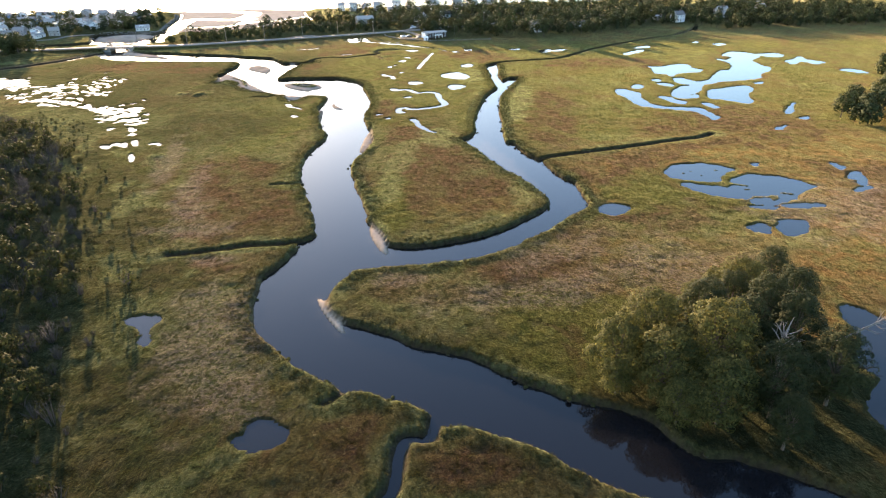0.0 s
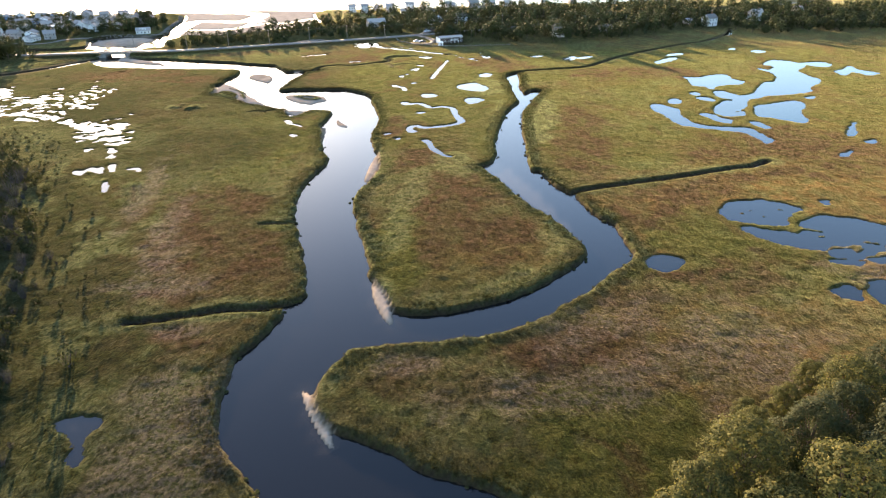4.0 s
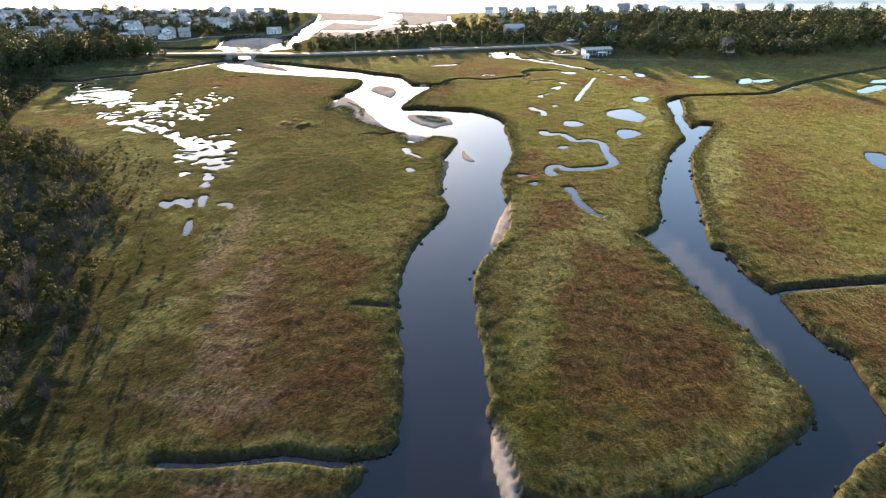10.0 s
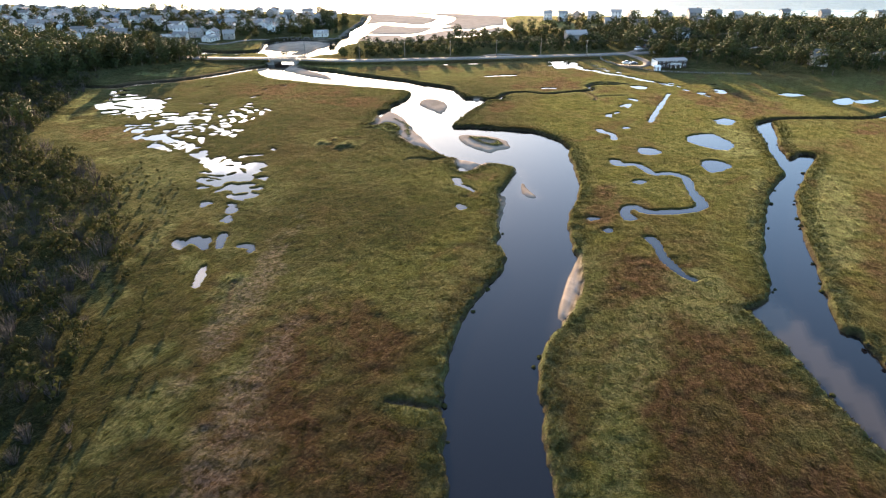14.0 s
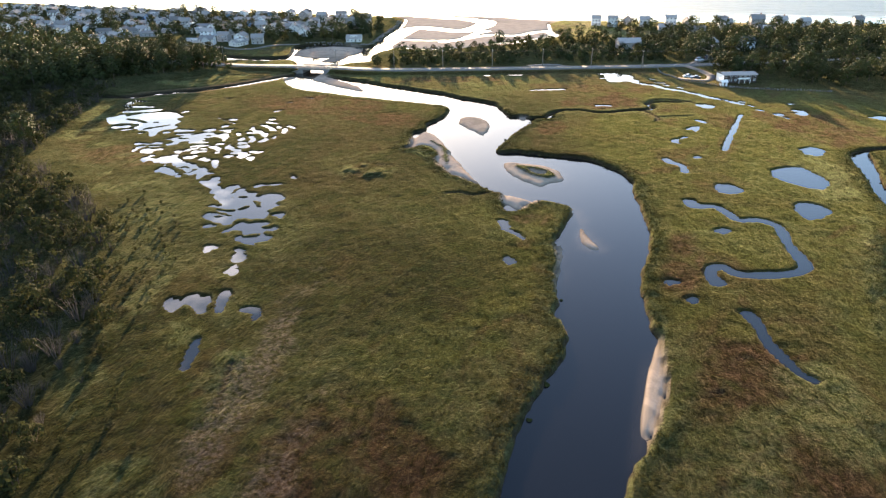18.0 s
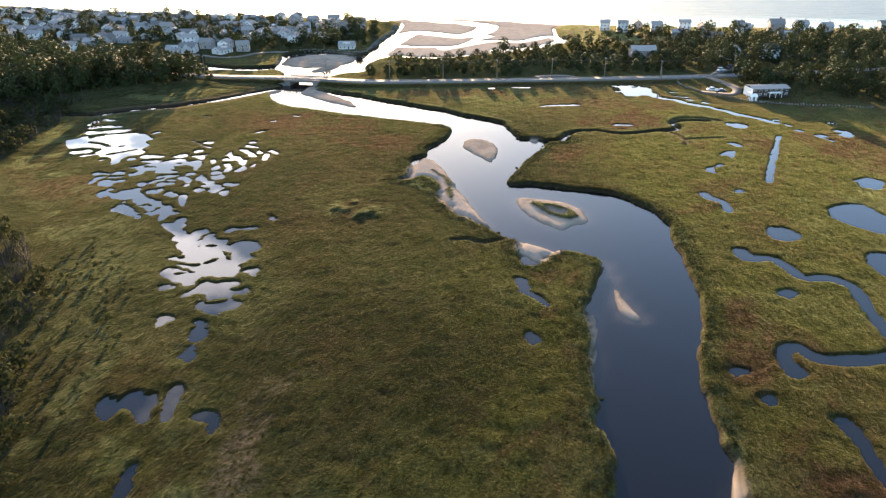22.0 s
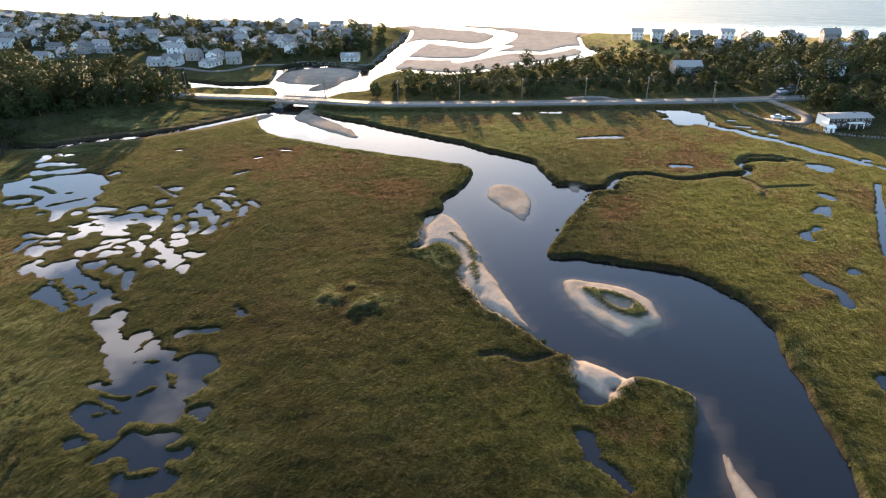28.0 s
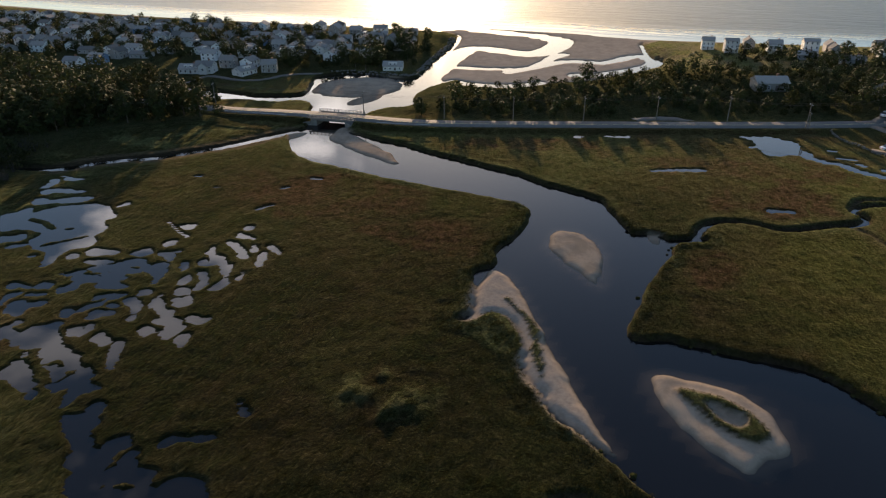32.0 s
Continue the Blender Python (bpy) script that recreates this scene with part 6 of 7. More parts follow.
scrub = [p for p in east if p[0] < -25 and not (-100 < p[0] < -76 and p[1] < 434)]
tall_side = [p for k, p in enumerate(east) if p[0] >= -25 and k % 5]
rank = dict(zip(east, edge_row))
row = [p for p in scrub if p[1] < rank[p] + 9][:75]
plant(row, bushy, (4, 3, 3), "bushes along the road", (0.5, 0.9))
row_set = set(row)
fill("woodland", [p for p in scrub if p not in row_set], far_bush + far_oaks, (5, 3, 1, 0, 1), "low green thicket behind the road", "woodland", (0.42, 0.8))
row = [p for p in tall_side if p[1] < rank[p] + 12][:70]
plant(row, oaks + bushy, (4, 3, 2, 2, 1, 2, 1, 2), "trees of the eastern wood", (0.6, 0.95))
row_set = set(row)
fill("woodland", [p for p in tall_side if p not in row_set], far_oaks + far_bush, (4, 2, 2, 2, 1), "dense green woodland behind the marsh", "woodland", (0.55, 0.85))
LONE = [(139, 222, 0.9), (143, 213, 1.0), (148, 224, 0.95), (151, 236, 0.9), (156, 216, 1.0), (160, 232, 1.1), (150, 206, 0.9), (168, 246, 1.0), (172, 226, 1.0), (182, 262, 1.1), (162, 203, 1.0), (196, 290, 1.1), (184, 240, 1.0), (178, 212, 1.0), (145, 219, 0.9), (153, 228, 0.9), (147, 230, 0.9), (155, 210, 0.9), (164, 220, 1.0), (141, 217, 0.7), (166, 238, 1.0), (174, 254, 1.0)]
for i, (x, y, size) in enumerate(LONE):
    tagged(copy_thing((oaks[0], bushy[0], oaks[2], bushy[2])[i % 4], pose(x, y, ground_z(x, y), rz=47 * i) @ Matrix.Scale(size * (0.95 if i % 2 == 0 else 1.4), 4)), "leafy green tree in a clump on the marsh edge", group="trees on the marsh edge")

# ---- thicket along the western edge of the marsh ----
bushes = [shrub(31, 3.2, 1.7, 420, 0.22, "leafy green-yellow shrub at the marsh edge"), shrub(32, 2.4, 1.9, 420, 0.20, "low leafy shrub with yellow-green tips"), shrub(33, 3.8, 1.6, 0, 0.2, "bare grey leafless shrub at the marsh edge", True),
          shrub(34, 3.0, 1.5, 90, 0.18, "thin half-bare grey shrub at the marsh edge", True)]
bushes_far = [shrub(35, 3.0, 1.8, 300, 0.23, "shrub"), shrub(36, 2.3, 2.0, 300, 0.22, "shrub"), shrub(37, 3.6, 1.7, 0, 0.2, "shrub", True, 20), shrub(38, 2.9, 1.6, 60, 0.26, "shrub", True, 14)]
THICKET = [(-35, 40), (-40, 63), (-43, 80), (-51, 97), (-69, 128), (-96, 172), (-145, 224), (-198, 245), (-216, 275), (-230, 303), (-246, 330), (-282, 310), (-275, 262), (-225, 215), (-160, 165), (-125, 115), (-98, 80), (-80, 36)]
ragged = lambda x, y: west_edge[zones(np.array([x]), np.array([y]))][0] + 7 * float(fbm(np.array([x]), np.array([y]), 9.0, 3, 91)[0]) > -1.5
spots = scatter(THICKET, 3.1, 3, lambda x, y: ragged(x, y) and ZZ[zones(np.array([x]), np.array([y]))][0] > 0.0 and pool[zones(np.array([x]), np.array([y]))][0] > 1.0)
close = [p for p in spots if p[0] > -115 and p[1] > 60 and p[1] - 60 < (-40 - p[0]) * 2.2][:210]
taken = set(close)
depth_in = lambda p: float(west_edge[zones(np.array([p[0]]), np.array([p[1]]))][0])
for step_in, (lo, hi) in ((-99, (0.3, 0.6)), (2, (0.5, 0.95)), (6, (0.7, 1.35))):
    top_in = {-99: 2, 2: 6, 6: 999}[step_in]
    plant([p for p in close if step_in <= depth_in(p) < top_in], bushes, (3, 4, 4, 5), "shrubs of the marsh edge", (lo, hi))
rest = [p for p in spots if p not in taken]
fill("thicket", rest, bushes_far, (4, 4, 4, 5), "dense grey-green thicket at the marsh edge", "thicket", (0.8, 1.6))
beach_scrub = scatter([(-78, 530), (-60, 546), (-40, 548), (-15, 556), (10, 562), (40, 572), (90, 592), (90, 570), (40, 545), (0, 532), (-40, 520)], 5.5, 9, lambda x, y: dry(x, y) and (int(x * 7) + int(y * 3)) % 3)
fill("woodland", beach_scrub[:110], far_bush + far_oaks, (4, 3, 1, 0, 1), "low green bushes round the beach houses", "woodland", (0.5, 0.95))
tall = scatter([(-205, 255), (-225, 285), (-246, 322), (-300, 300), (-330, 240), (-250, 200), (-190, 190)], 7.5, 6)
plant(tall[:24], oaks, (3, 2, 4, 3, 1), "trees behind the thicket", (0.5, 0.85))
fringe = scatter([(-44, 50), (-46, 70), (-50, 95), (-60, 120), (-82, 165), (-118, 205), (-140, 226), (-160, 224), (-112, 172), (-86, 128), (-68, 97), (-59, 80), (-56, 63), (-50, 40)], 3.6, 7,
                 lambda x, y: pool[zones(np.array([x]), np.array([y]))][0] > 0.8)
plant(fringe[:120], bushes[:2], (2, 5), "low shrubs in the marsh grass", (0.12, 0.34))

herb_bed = scatter([(-150, 238), (-132, 232), (-118, 214), (-108, 192), (-114, 186), (-128, 204), (-146, 222)], 3.2, 17, lambda x, y: pool[zones(np.array([x]), np.array([y]))][0] > 1.5)
plant(herb_bed[:60], bushes[:2], (2, 5), "low shrubs in the marsh grass", (0.15, 0.36))

# ---- grass ----
def tufts(name, n, seed, box, accept, height, label):
    """Tufts of salt grass: a few bent blades each, in the ground's own colours."""
    rng = np.random.default_rng(seed)
    x, y = rng.uniform(box[0], box[1], n), rng.uniform(box[2], box[3], n)
    j, i = zones(x, y)
    ok = accept(j, i, rng.uniform(0, 1, n), x, y)
    x, y, j, i = x[ok], y[ok], j[ok], i[ok]
    n = len(x)
    z = ZZ[j, i]
    h = height[0] + (height[1] - height[0]) * rng.uniform(0, 1, n) ** 1.5
    h = h * (0.75 + 0.4 * rim[j, i])
    blades = 3
    verts, ids = [], []
    for b in range(blades):
        a = rng.uniform(0, 2 * math.pi, n)
        w = 0.025 + h * rng.uniform(0.06, 0.14, n)
        out = h * rng.uniform(0.1, 0.6, n)
        bx, by = x + rng.uniform(-0.22, 0.22, n), y + rng.uniform(-0.22, 0.22, n)
        ca, sa_ = np.cos(a), np.sin(a)
        verts.append(np.stack([np.stack([bx - w * sa_, by + w * ca, z - 0.08], -1), np.stack([bx + w * sa_, by - w * ca, z - 0.08], -1), np.stack([bx + out * ca, by + out * sa_, z + h], -1)], 1))
        ids.append((j, i))
    v = np.stack(verts, 1).reshape(-1, 3)
    data = mesh_of(name, v, np.arange(len(v)).reshape(-1, 3), M_GRASS)
    rep = lambda field: np.repeat(field[j, i], 3 * blades)
    colour_layer(data, "zone_a", rep(rim), rep(brown), rep(sand) * 0)
    colour_layer(data, "zone_b", rep(mud) * 0, rep(upland_and_tree_shade), rep(pale))
    colour_layer(data, "zone_c", rep(dry_grass), rep(deep_grass_and_shade), rep(lush_grass))
    return tagged(new(name, data), label, "grass", kind="stuff")


clear_of_bars = (ellipse_field(-19.0, 99.0, 3.6, 8, 28) < 0) & (ellipse_field(-13.0, 129.0, 3.6, 9, 18) < 0) & (ellipse_field(-22.5, 205, 3.6, 15, -4) < 0)
open_marsh = (pool > 0.25) & (bank > 0.5) & (ditch > 0.35) & (sand < 0.35) & (upland_and_tree_shade < 0.8) & (to_road > 5.5)
tufts("grass", 460000, 1, (-150, 110, 48, 330), lambda j, i, r, x, y: open_marsh[j, i] & (r < np.clip(1.15 - (y - 48) / 300.0, 0, 1) * np.clip(1.3 - np.abs(x + 20) / 120.0, 0, 1)), (0.06, 0.15), "short salt-meadow grass in tufts")
tufts("bank_grass", 900000, 2, (-110, 60, 48, 345), lambda j, i, r, x, y: (((bank > 0.55) & (bank < 4.2)) | ((ditch > 0.2) & (ditch < 2.2) & (bank > 0.3)))[j, i] & (sand < 0.5)[j, i] & (pool > 0.2)[j, i] & clear_of_bars[j, i] & (r < 1.05 - np.clip(bank[j, i], 0, 4) / 5), (0.12, 0.28), "bright cordgrass along the creek banks")
tufts("bank_grass", 60000, 4, (-105, -45, 270, 310), lambda j, i, r, x, y: (green_islet > 0.5)[j, i] & (r < 0.9), (0.06, 0.14), "short green grass on the sand bar")


# ---- peat blocks that have slumped from the banks ----
M_PEAT = plain("wet_peat", (0.024, 0.018, 0.012), 0.85, 0.4, 2.5, 0.03)
M_TURF = plain("turf", (0.034, 0.035, 0.013), 0.95, 0.45, 3.0, 0.05, spec=0.0)
blocks = []
for s in range(4):
    rng = np.random.default_rng(50 + s)
    thing = tagged(new("peat_block"), "slumped dark peat block with grassy top beside the water", "peat block", "slumped peat blocks")
    bm = bmesh.new()
    bmesh.ops.create_icosphere(bm, subdivisions=2, radius=0.6)
    for v in bm.verts:
        v.co *= rng.uniform(0.8, 1.15)
        v.co.x *= 1.3
        v.co.z *= 0.75
    part("clod", bm, M_PEAT, thing)
    bm = bmesh.new()
    bmesh.ops.create_icosphere(bm, subdivisions=2, radius=0.62)
    for v in bm.verts:
        v.co *= rng.uniform(0.75, 1.25)
        v.co.x *= 1.25
        v.co.z = 0.22 + 0.45 * v.co.z if v.co.z > -0.1 else 0.15
    part("turf", bm, M_TURF, thing)
    blocks.append(thing)
rng = np.random.default_rng(77)
ring = RIVER[(RIVER[:, 1] > 60) & (RIVER[:, 1] < 345) & (np.abs(RIVER[:, 0] + 25) < 85)]
for k in range(190):
    x, y = ring[rng.integers(0, len(ring))] + rng.uniform(-0.9, 0.9, 2)
    j, i = zones(np.array([x]), np.array([y]))
    if -1.1 < bank[j[0], i[0]] < 0.1 and sand[j[0], i[0]] < 0.3:
        copy_thing(blocks[k % 4], pose(x, y, max(ZZ[j[0], i[0]], -1.0) + 0.25, rng.uniform(-15, 15), rng.uniform(-15, 15), rng.uniform(0, 360)) @ Matrix.Scale(rng.uniform(0.35, 0.75), 4))
for ob in blocks:
    remove_pattern(ob)


# ---- road, bridge and what stands along them ----
M_ASPHALT = plain("asphalt", (0.16, 0.152, 0.145), 0.95, 0.25, 0.8, 0.01, spec=0.1)
M_LINE = plain("road_paint", (0.62, 0.52, 0.22), 0.8, 0.3, 4.0)
M_CONCRETE = plain("concrete", (0.20, 0.185, 0.17), 0.9, 0.35, 1.5, 0.02)
M_STEEL = plain("galvanised_steel", (0.42, 0.42, 0.42), 0.45, 0.25, 6.0, 0.0, 0.6)
M_TIMBER = plain("grey_timber", (0.17, 0.145, 0.12), 0.9, 0.35, 5.0)
M_GRAVEL = plain("gravel", (0.15, 0.132, 0.115), 0.95, 0.3, 5.0, 0.03)
M_STONE = per_object("field_stone", (0.10, 0.09, 0.08), (0.22, 0.20, 0.18), 0.95)
M_SIDING = per_object("painted_siding", (0.80, 0.76, 0.70), (0.55, 0.51, 0.46), 0.8)
M_SHINGLE = per_object("weathered_shingle", (0.46, 0.42, 0.38), (0.28, 0.25, 0.22), 0.9)
M_WHITE = plain("white_paint", (0.80, 0.785, 0.75), 0.6, 0.12, 2.0)
M_BLUE = plain("blue_paint", (0.14, 0.24, 0.36), 0.6, 0.2, 2.0)
M_DARK = plain("dark_brown_siding", (0.055, 0.04, 0.034), 0.8, 0.3, 3.0)
M_ROOF = per_object("asphalt_roof", (0.15, 0.14, 0.13), (0.38, 0.35, 0.32), 0.95, 0.1)
M_BRICK = plain("chimney_brick", (0.22, 0.11, 0.08), 0.9, 0.3, 5.0)
M_DOOR = plain("door_paint", (0.12, 0.09, 0.08), 0.6, 0.2, 3.0)


def glass_material():
    k = Nodes("window_glass")
    return k.done((0.03, 0.035, 0.04), 0.06, spec=0.6)


M_GLASS = glass_material()


def box(bm, x0, x1, y0, y1, z0, z1):
    v = [bm.verts.new(c) for c in ((x0, y0, z0), (x1, y0, z0), (x1, y1, z0), (x0, y1, z0), (x0, y0, z1), (x1, y0, z1), (x1, y1, z1), (x0, y1, z1))]
    for f in ((3, 2, 1, 0), (4, 5, 6, 7), (0, 1, 5, 4), (1, 2, 6, 5), (2, 3, 7, 6), (3, 0, 4, 7)):
        bm.faces.new([v[i] for i in f])


def box_part(name, size, material, parent, label="", bevel=0.0):
    bm = bmesh.new()
    box(bm, *size)
    if bevel:
        bmesh.ops.bevel(bm, geom=bm.edges[:], offset=bevel, segments=1, affect="EDGES")
    return part(name, bm, material, parent, label)


def strip(line, half, z_of, name, material, label, category, lift=0.0, thick=0.25):
    """A paved strip with thickness along a line."""
    t = np.gradient(line, axis=0)
    t /= np.hypot(*t.T)[:, None]
    nrm = np.stack([-t[:, 1], t[:, 0]], -1) * half
    left, right = line + nrm, line - nrm
    n = len(line)
    zl, zr = (np.array([z_of(x, y) for x, y in side]) + lift for side in (left, right))
    verts = np.concatenate([np.c_[left, zl], np.c_[right, zr], np.c_[left, zl - thick], np.c_[right, zr - thick]])
    faces = []
    for i in range(n - 1):
        faces += [(i, n + i, n + i + 1, i + 1), (i, i + 1, 2 * n + i + 1, 2 * n + i), (n + i + 1, n + i, 3 * n + i, 3 * n + i + 1)]
    return tagged(new(name, mesh_of(name, verts, np.array(faces)[:, ::-1], material)), label, category, kind="structure")


strip(road_line, 3.5, lambda x, y: float(ROAD_RISE(x)), "road", M_ASPHALT, "two-lane grey asphalt coastal road on a low bank", "road", thick=0.4)
for side in (-0.12, 0.12):
    t = np.gradient(road_line, axis=0)
    t /= np.hypot(*t.T)[:, None]
    strip(road_line + np.stack([-t[:, 1], t[:, 0]], -1) * side, 0.05, lambda x, y: float(ROAD_RISE(x)), "road_line", M_LINE, "faded yellow centre line on the road", "road line", 0.008, 0.006)
strip(spline([(-24, 441), (-19.2, 434.3), (-15.7, 428.1), (-13.6, 421.9), (-15.5, 416), (-21, 415.6), (-27, 416.5)], step=1.5), 1.7, ground_z, "driveway", M_GRAVEL, "pale gravel drive from the road to the house", "driveway", 0.1, 0.3)
strip(spline([(-23, 444.5), (-20.5, 451), (-16, 457), (-10, 461)], step=2), 1.4, ground_z, "driveway", M_GRAVEL, "grey lane leading into the woods", "driveway", 0.12, 0.5)
strip(spline([(-300, 404), (-272, 409), (-270, 421), (-256, 421), (-246, 425), (-240, 436), (-228, 446)], step=2), 1.1, ground_z, "path", M_GRAVEL, "pale footpath along the estuary bank", "path", 0.15, 0.6)
strip(spline([(-93, 421), (-87, 425), (-81, 427), (-76, 426)], step=2), 2.4, ground_z, "layby", M_GRAVEL, "pale gravel lay-by beside the road", "lay-by", 0.1, 0.3)

# bridge over the creek
bridge = tagged(new("bridge"), "low concrete road bridge with post-and-rail parapets over the creek", "bridge")
bridge.matrix_basis = pose(-183.6, 386.1, 0, rz=7)
box_part("deck", (-7.6, 7.6, -4.4, 4.4, 1.1, 1.50), M_CONCRETE, bridge, bevel=0.04)
for s in (-1, 1):
    box_part("kerb", (-8.5, 8.5, s * 4.15 - 0.22, s * 4.15 + 0.22, 1.51, 1.74), M_CONCRETE, bridge)
    box_part("beam", (-7.4, 7.4, s * 3.8 - 0.25, s * 3.8 + 0.25, 0.7, 1.09), M_CONCRETE, bridge)
    for k in range(13):
        x = -8.2 + k * 1.366
        box_part("post", (x - 0.11, x + 0.11, s * 4.15 - 0.11, s * 4.15 + 0.11, 1.75, 2.55), M_TIMBER, bridge)
    for z in (2.12, 2.48):
        box_part("rail", (-8.5, 8.5, s * 4.0 - 0.04, s * 4.0 + 0.04, z, z + 0.14), M_STEEL, bridge)
for s in (-1, 1):
    box_part("abutment", (s * 6.3 - 1.2, s * 6.3 + 1.2, -4.3, 4.3, -1.8, 1.09), M_CONCRETE, bridge, bevel=0.05)
    bm = bmesh.new()
    box(bm, s * 7.6 - 2.6, s * 7.6 + 2.6, -4.95, -4.42, -1.8, 1.2)
    for v in bm.verts:
        if v.co.z > 1 and abs(v.co.x) > 8:
            v.co.z, v.co.y = 0.1, v.co.y - 1.5
    part("wing_wall", bm, M_CONCRETE, bridge)

# guard rails either side of the bridge
for x0, x1 in ((-168, -150), (-222, -199)):
    rail_thing = tagged(new("guard_rail"), "grey steel guard rail on posts beside the road", "guard rail", "guard rails")
    pts = [p for p in road_line if x0 < p[0] < x1]
    for p in pts:
        box_part("post", (p[0] - 0.08, p[0] + 0.08, p[1] - 4.3, p[1] - 4.14, 0.7, 1.95), M_TIMBER, rail_thing)
    part("rail", tubes("rail", [([(p[0], p[1] - 4.35, 1.8) for p in pts], [0.14] * len(pts))], M_STEEL, 4), None, rail_thing)


def utility_pole(lean=0.0):
    thing = tagged(new("utility_pole"), "grey wooden utility pole with a cross-arm beside the road", "utility pole", "utility poles")
    part("pole", tubes("pole", [([(0, 0, -0.6), (0, 0, 4), (0, 0, 8.2)], [0.17, 0.15, 0.11])], M_TIMBER, 8), None, thing)
    box_part("cross_arm", (-0.06, 0.06, -1.1, 1.1, 7.4, 7.55), M_TIMBER, thing)
    for y in (-0.95, -0.4, 0.4, 0.95):
        part("insulator", tubes("insulator", [([(0, y, 7.56), (0, y, 7.66), (0, y, 7.76)], [0.03, 0.06, 0.03])], M_WHITE, 6), None, thing)
    return thing


first = utility_pole()
POLES = [(-233, 384.5, 0), (-177, 392.3, 0), (-150, 397.5, 0), (-129, 405, 0), (-108, 413.4, 0), (-86.5, 422.3, 0), (-65.5, 430.4, 0), (-43, 430.6, 0), (-14, 453, 0), (30, 476, 0)]
for k, (x, y, lean) in enumerate(POLES):
    ob = first if k == 0 else copy_thing(first, pose(0, 0, 0))
    ob.matrix_basis = pose(x, y, 0.7, lean, 0, 22)
brace = copy_thing(first, pose(-42.2, 429.8, 0.4, 9, -10, 22) @ Matrix.Scale(0.8, 4))
tagged(brace, "leaning wooden brace pole beside a utility pole")
for dy in (-0.95, 0.95):
    line_thing = tagged(new("power_line"), "thin dark overhead cable strung between utility poles", "cable", "overhead cables")
    for (ax, ay, _), (bx, by, _) in zip(POLES[:-1], POLES[1:]):
        pts = [(ax + (bx - ax) * t + dy * -0.37, ay + (by - ay) * t + dy * 0.93, 8.45 - 0.9 * 4 * t * (1 - t)) for t in np.linspace(0, 1, 9)]
        part("cable", tubes("cable", [(pts, [0.022] * 9)], M_DOOR, 3), None, line_thing)

# dry stone wall at the edge of the lawn
wall = tagged(new("stone_wall"), "low dry wall of pale field stones along the lawn", "stone wall")
rock_meshes = []
for s in range(5):
    bm = bmesh.new()
    bmesh.ops.create_icosphere(bm, subdivisions=1, radius=0.5)
    rng = np.random.default_rng(s)
    for v in bm.verts:
        v.co *= rng.uniform(0.75, 1.1)
        v.co.z *= 0.7
    data = bpy.data.meshes.new("stone")
    bm.to_mesh(data)
    bm.free()
    data.materials.append(M_STONE)
    rock_meshes.append(data)
rng = np.random.default_rng(9)
for course in (0, 1):
    for x, y in spline([(-36, 430.7), (-33.7, 424), (-29.7, 419.6), (-25.2, 412.9), (-19.2, 410.3), (-13.4, 407.6), (-7.6, 405.4), (2, 404.9), (16, 407), (30, 409)], step=0.95):
        ob = new("stone", rock_meshes[rng.integers(0, 5)])
        ob.parent = wall
        ob.matrix_basis = pose(x + rng.uniform(-0.2, 0.2), y + rng.uniform(-0.25, 0.25), ground_z(x, y) + 0.12 + course * 0.34, 0, 0, rng.uniform(0, 360)) @ Matrix.Scale(rng.uniform(0.45, 0.95), 4)


# ---- houses ----
def window(parent, x, y, z, w, h, face, frame_material):
    """A framed window with its pane, set 4 cm proud of the wall that faces along face (0 south, 1 east, 2 north, 3 west)."""
    turn = pose(x, y, z, rz=90 * face)
    bm = bmesh.new()
    b = 0.09
    for x0, x1, z0, z1 in ((-w / 2 - b, w / 2 + b, h / 2, h / 2 + b), (-w / 2 - b, w / 2 + b, -h / 2 - b, -h / 2), (-w / 2 - b, -w / 2, -h / 2, h / 2), (w / 2, w / 2 + b, -h / 2, h / 2), (-w / 2, w / 2, -0.03, 0.03)):
        box(bm, x0, x1, -0.06, 0.02, z0, z1)
    bm.transform(turn)
    frame_ob = part("window", bm, frame_material, parent)
    bm = bmesh.new()
    box(bm, -w / 2, w / 2, -0.02, 0.015, -h / 2, h / 2)
    bm.transform(turn)
    part("pane", bm, M_GLASS, frame_ob)


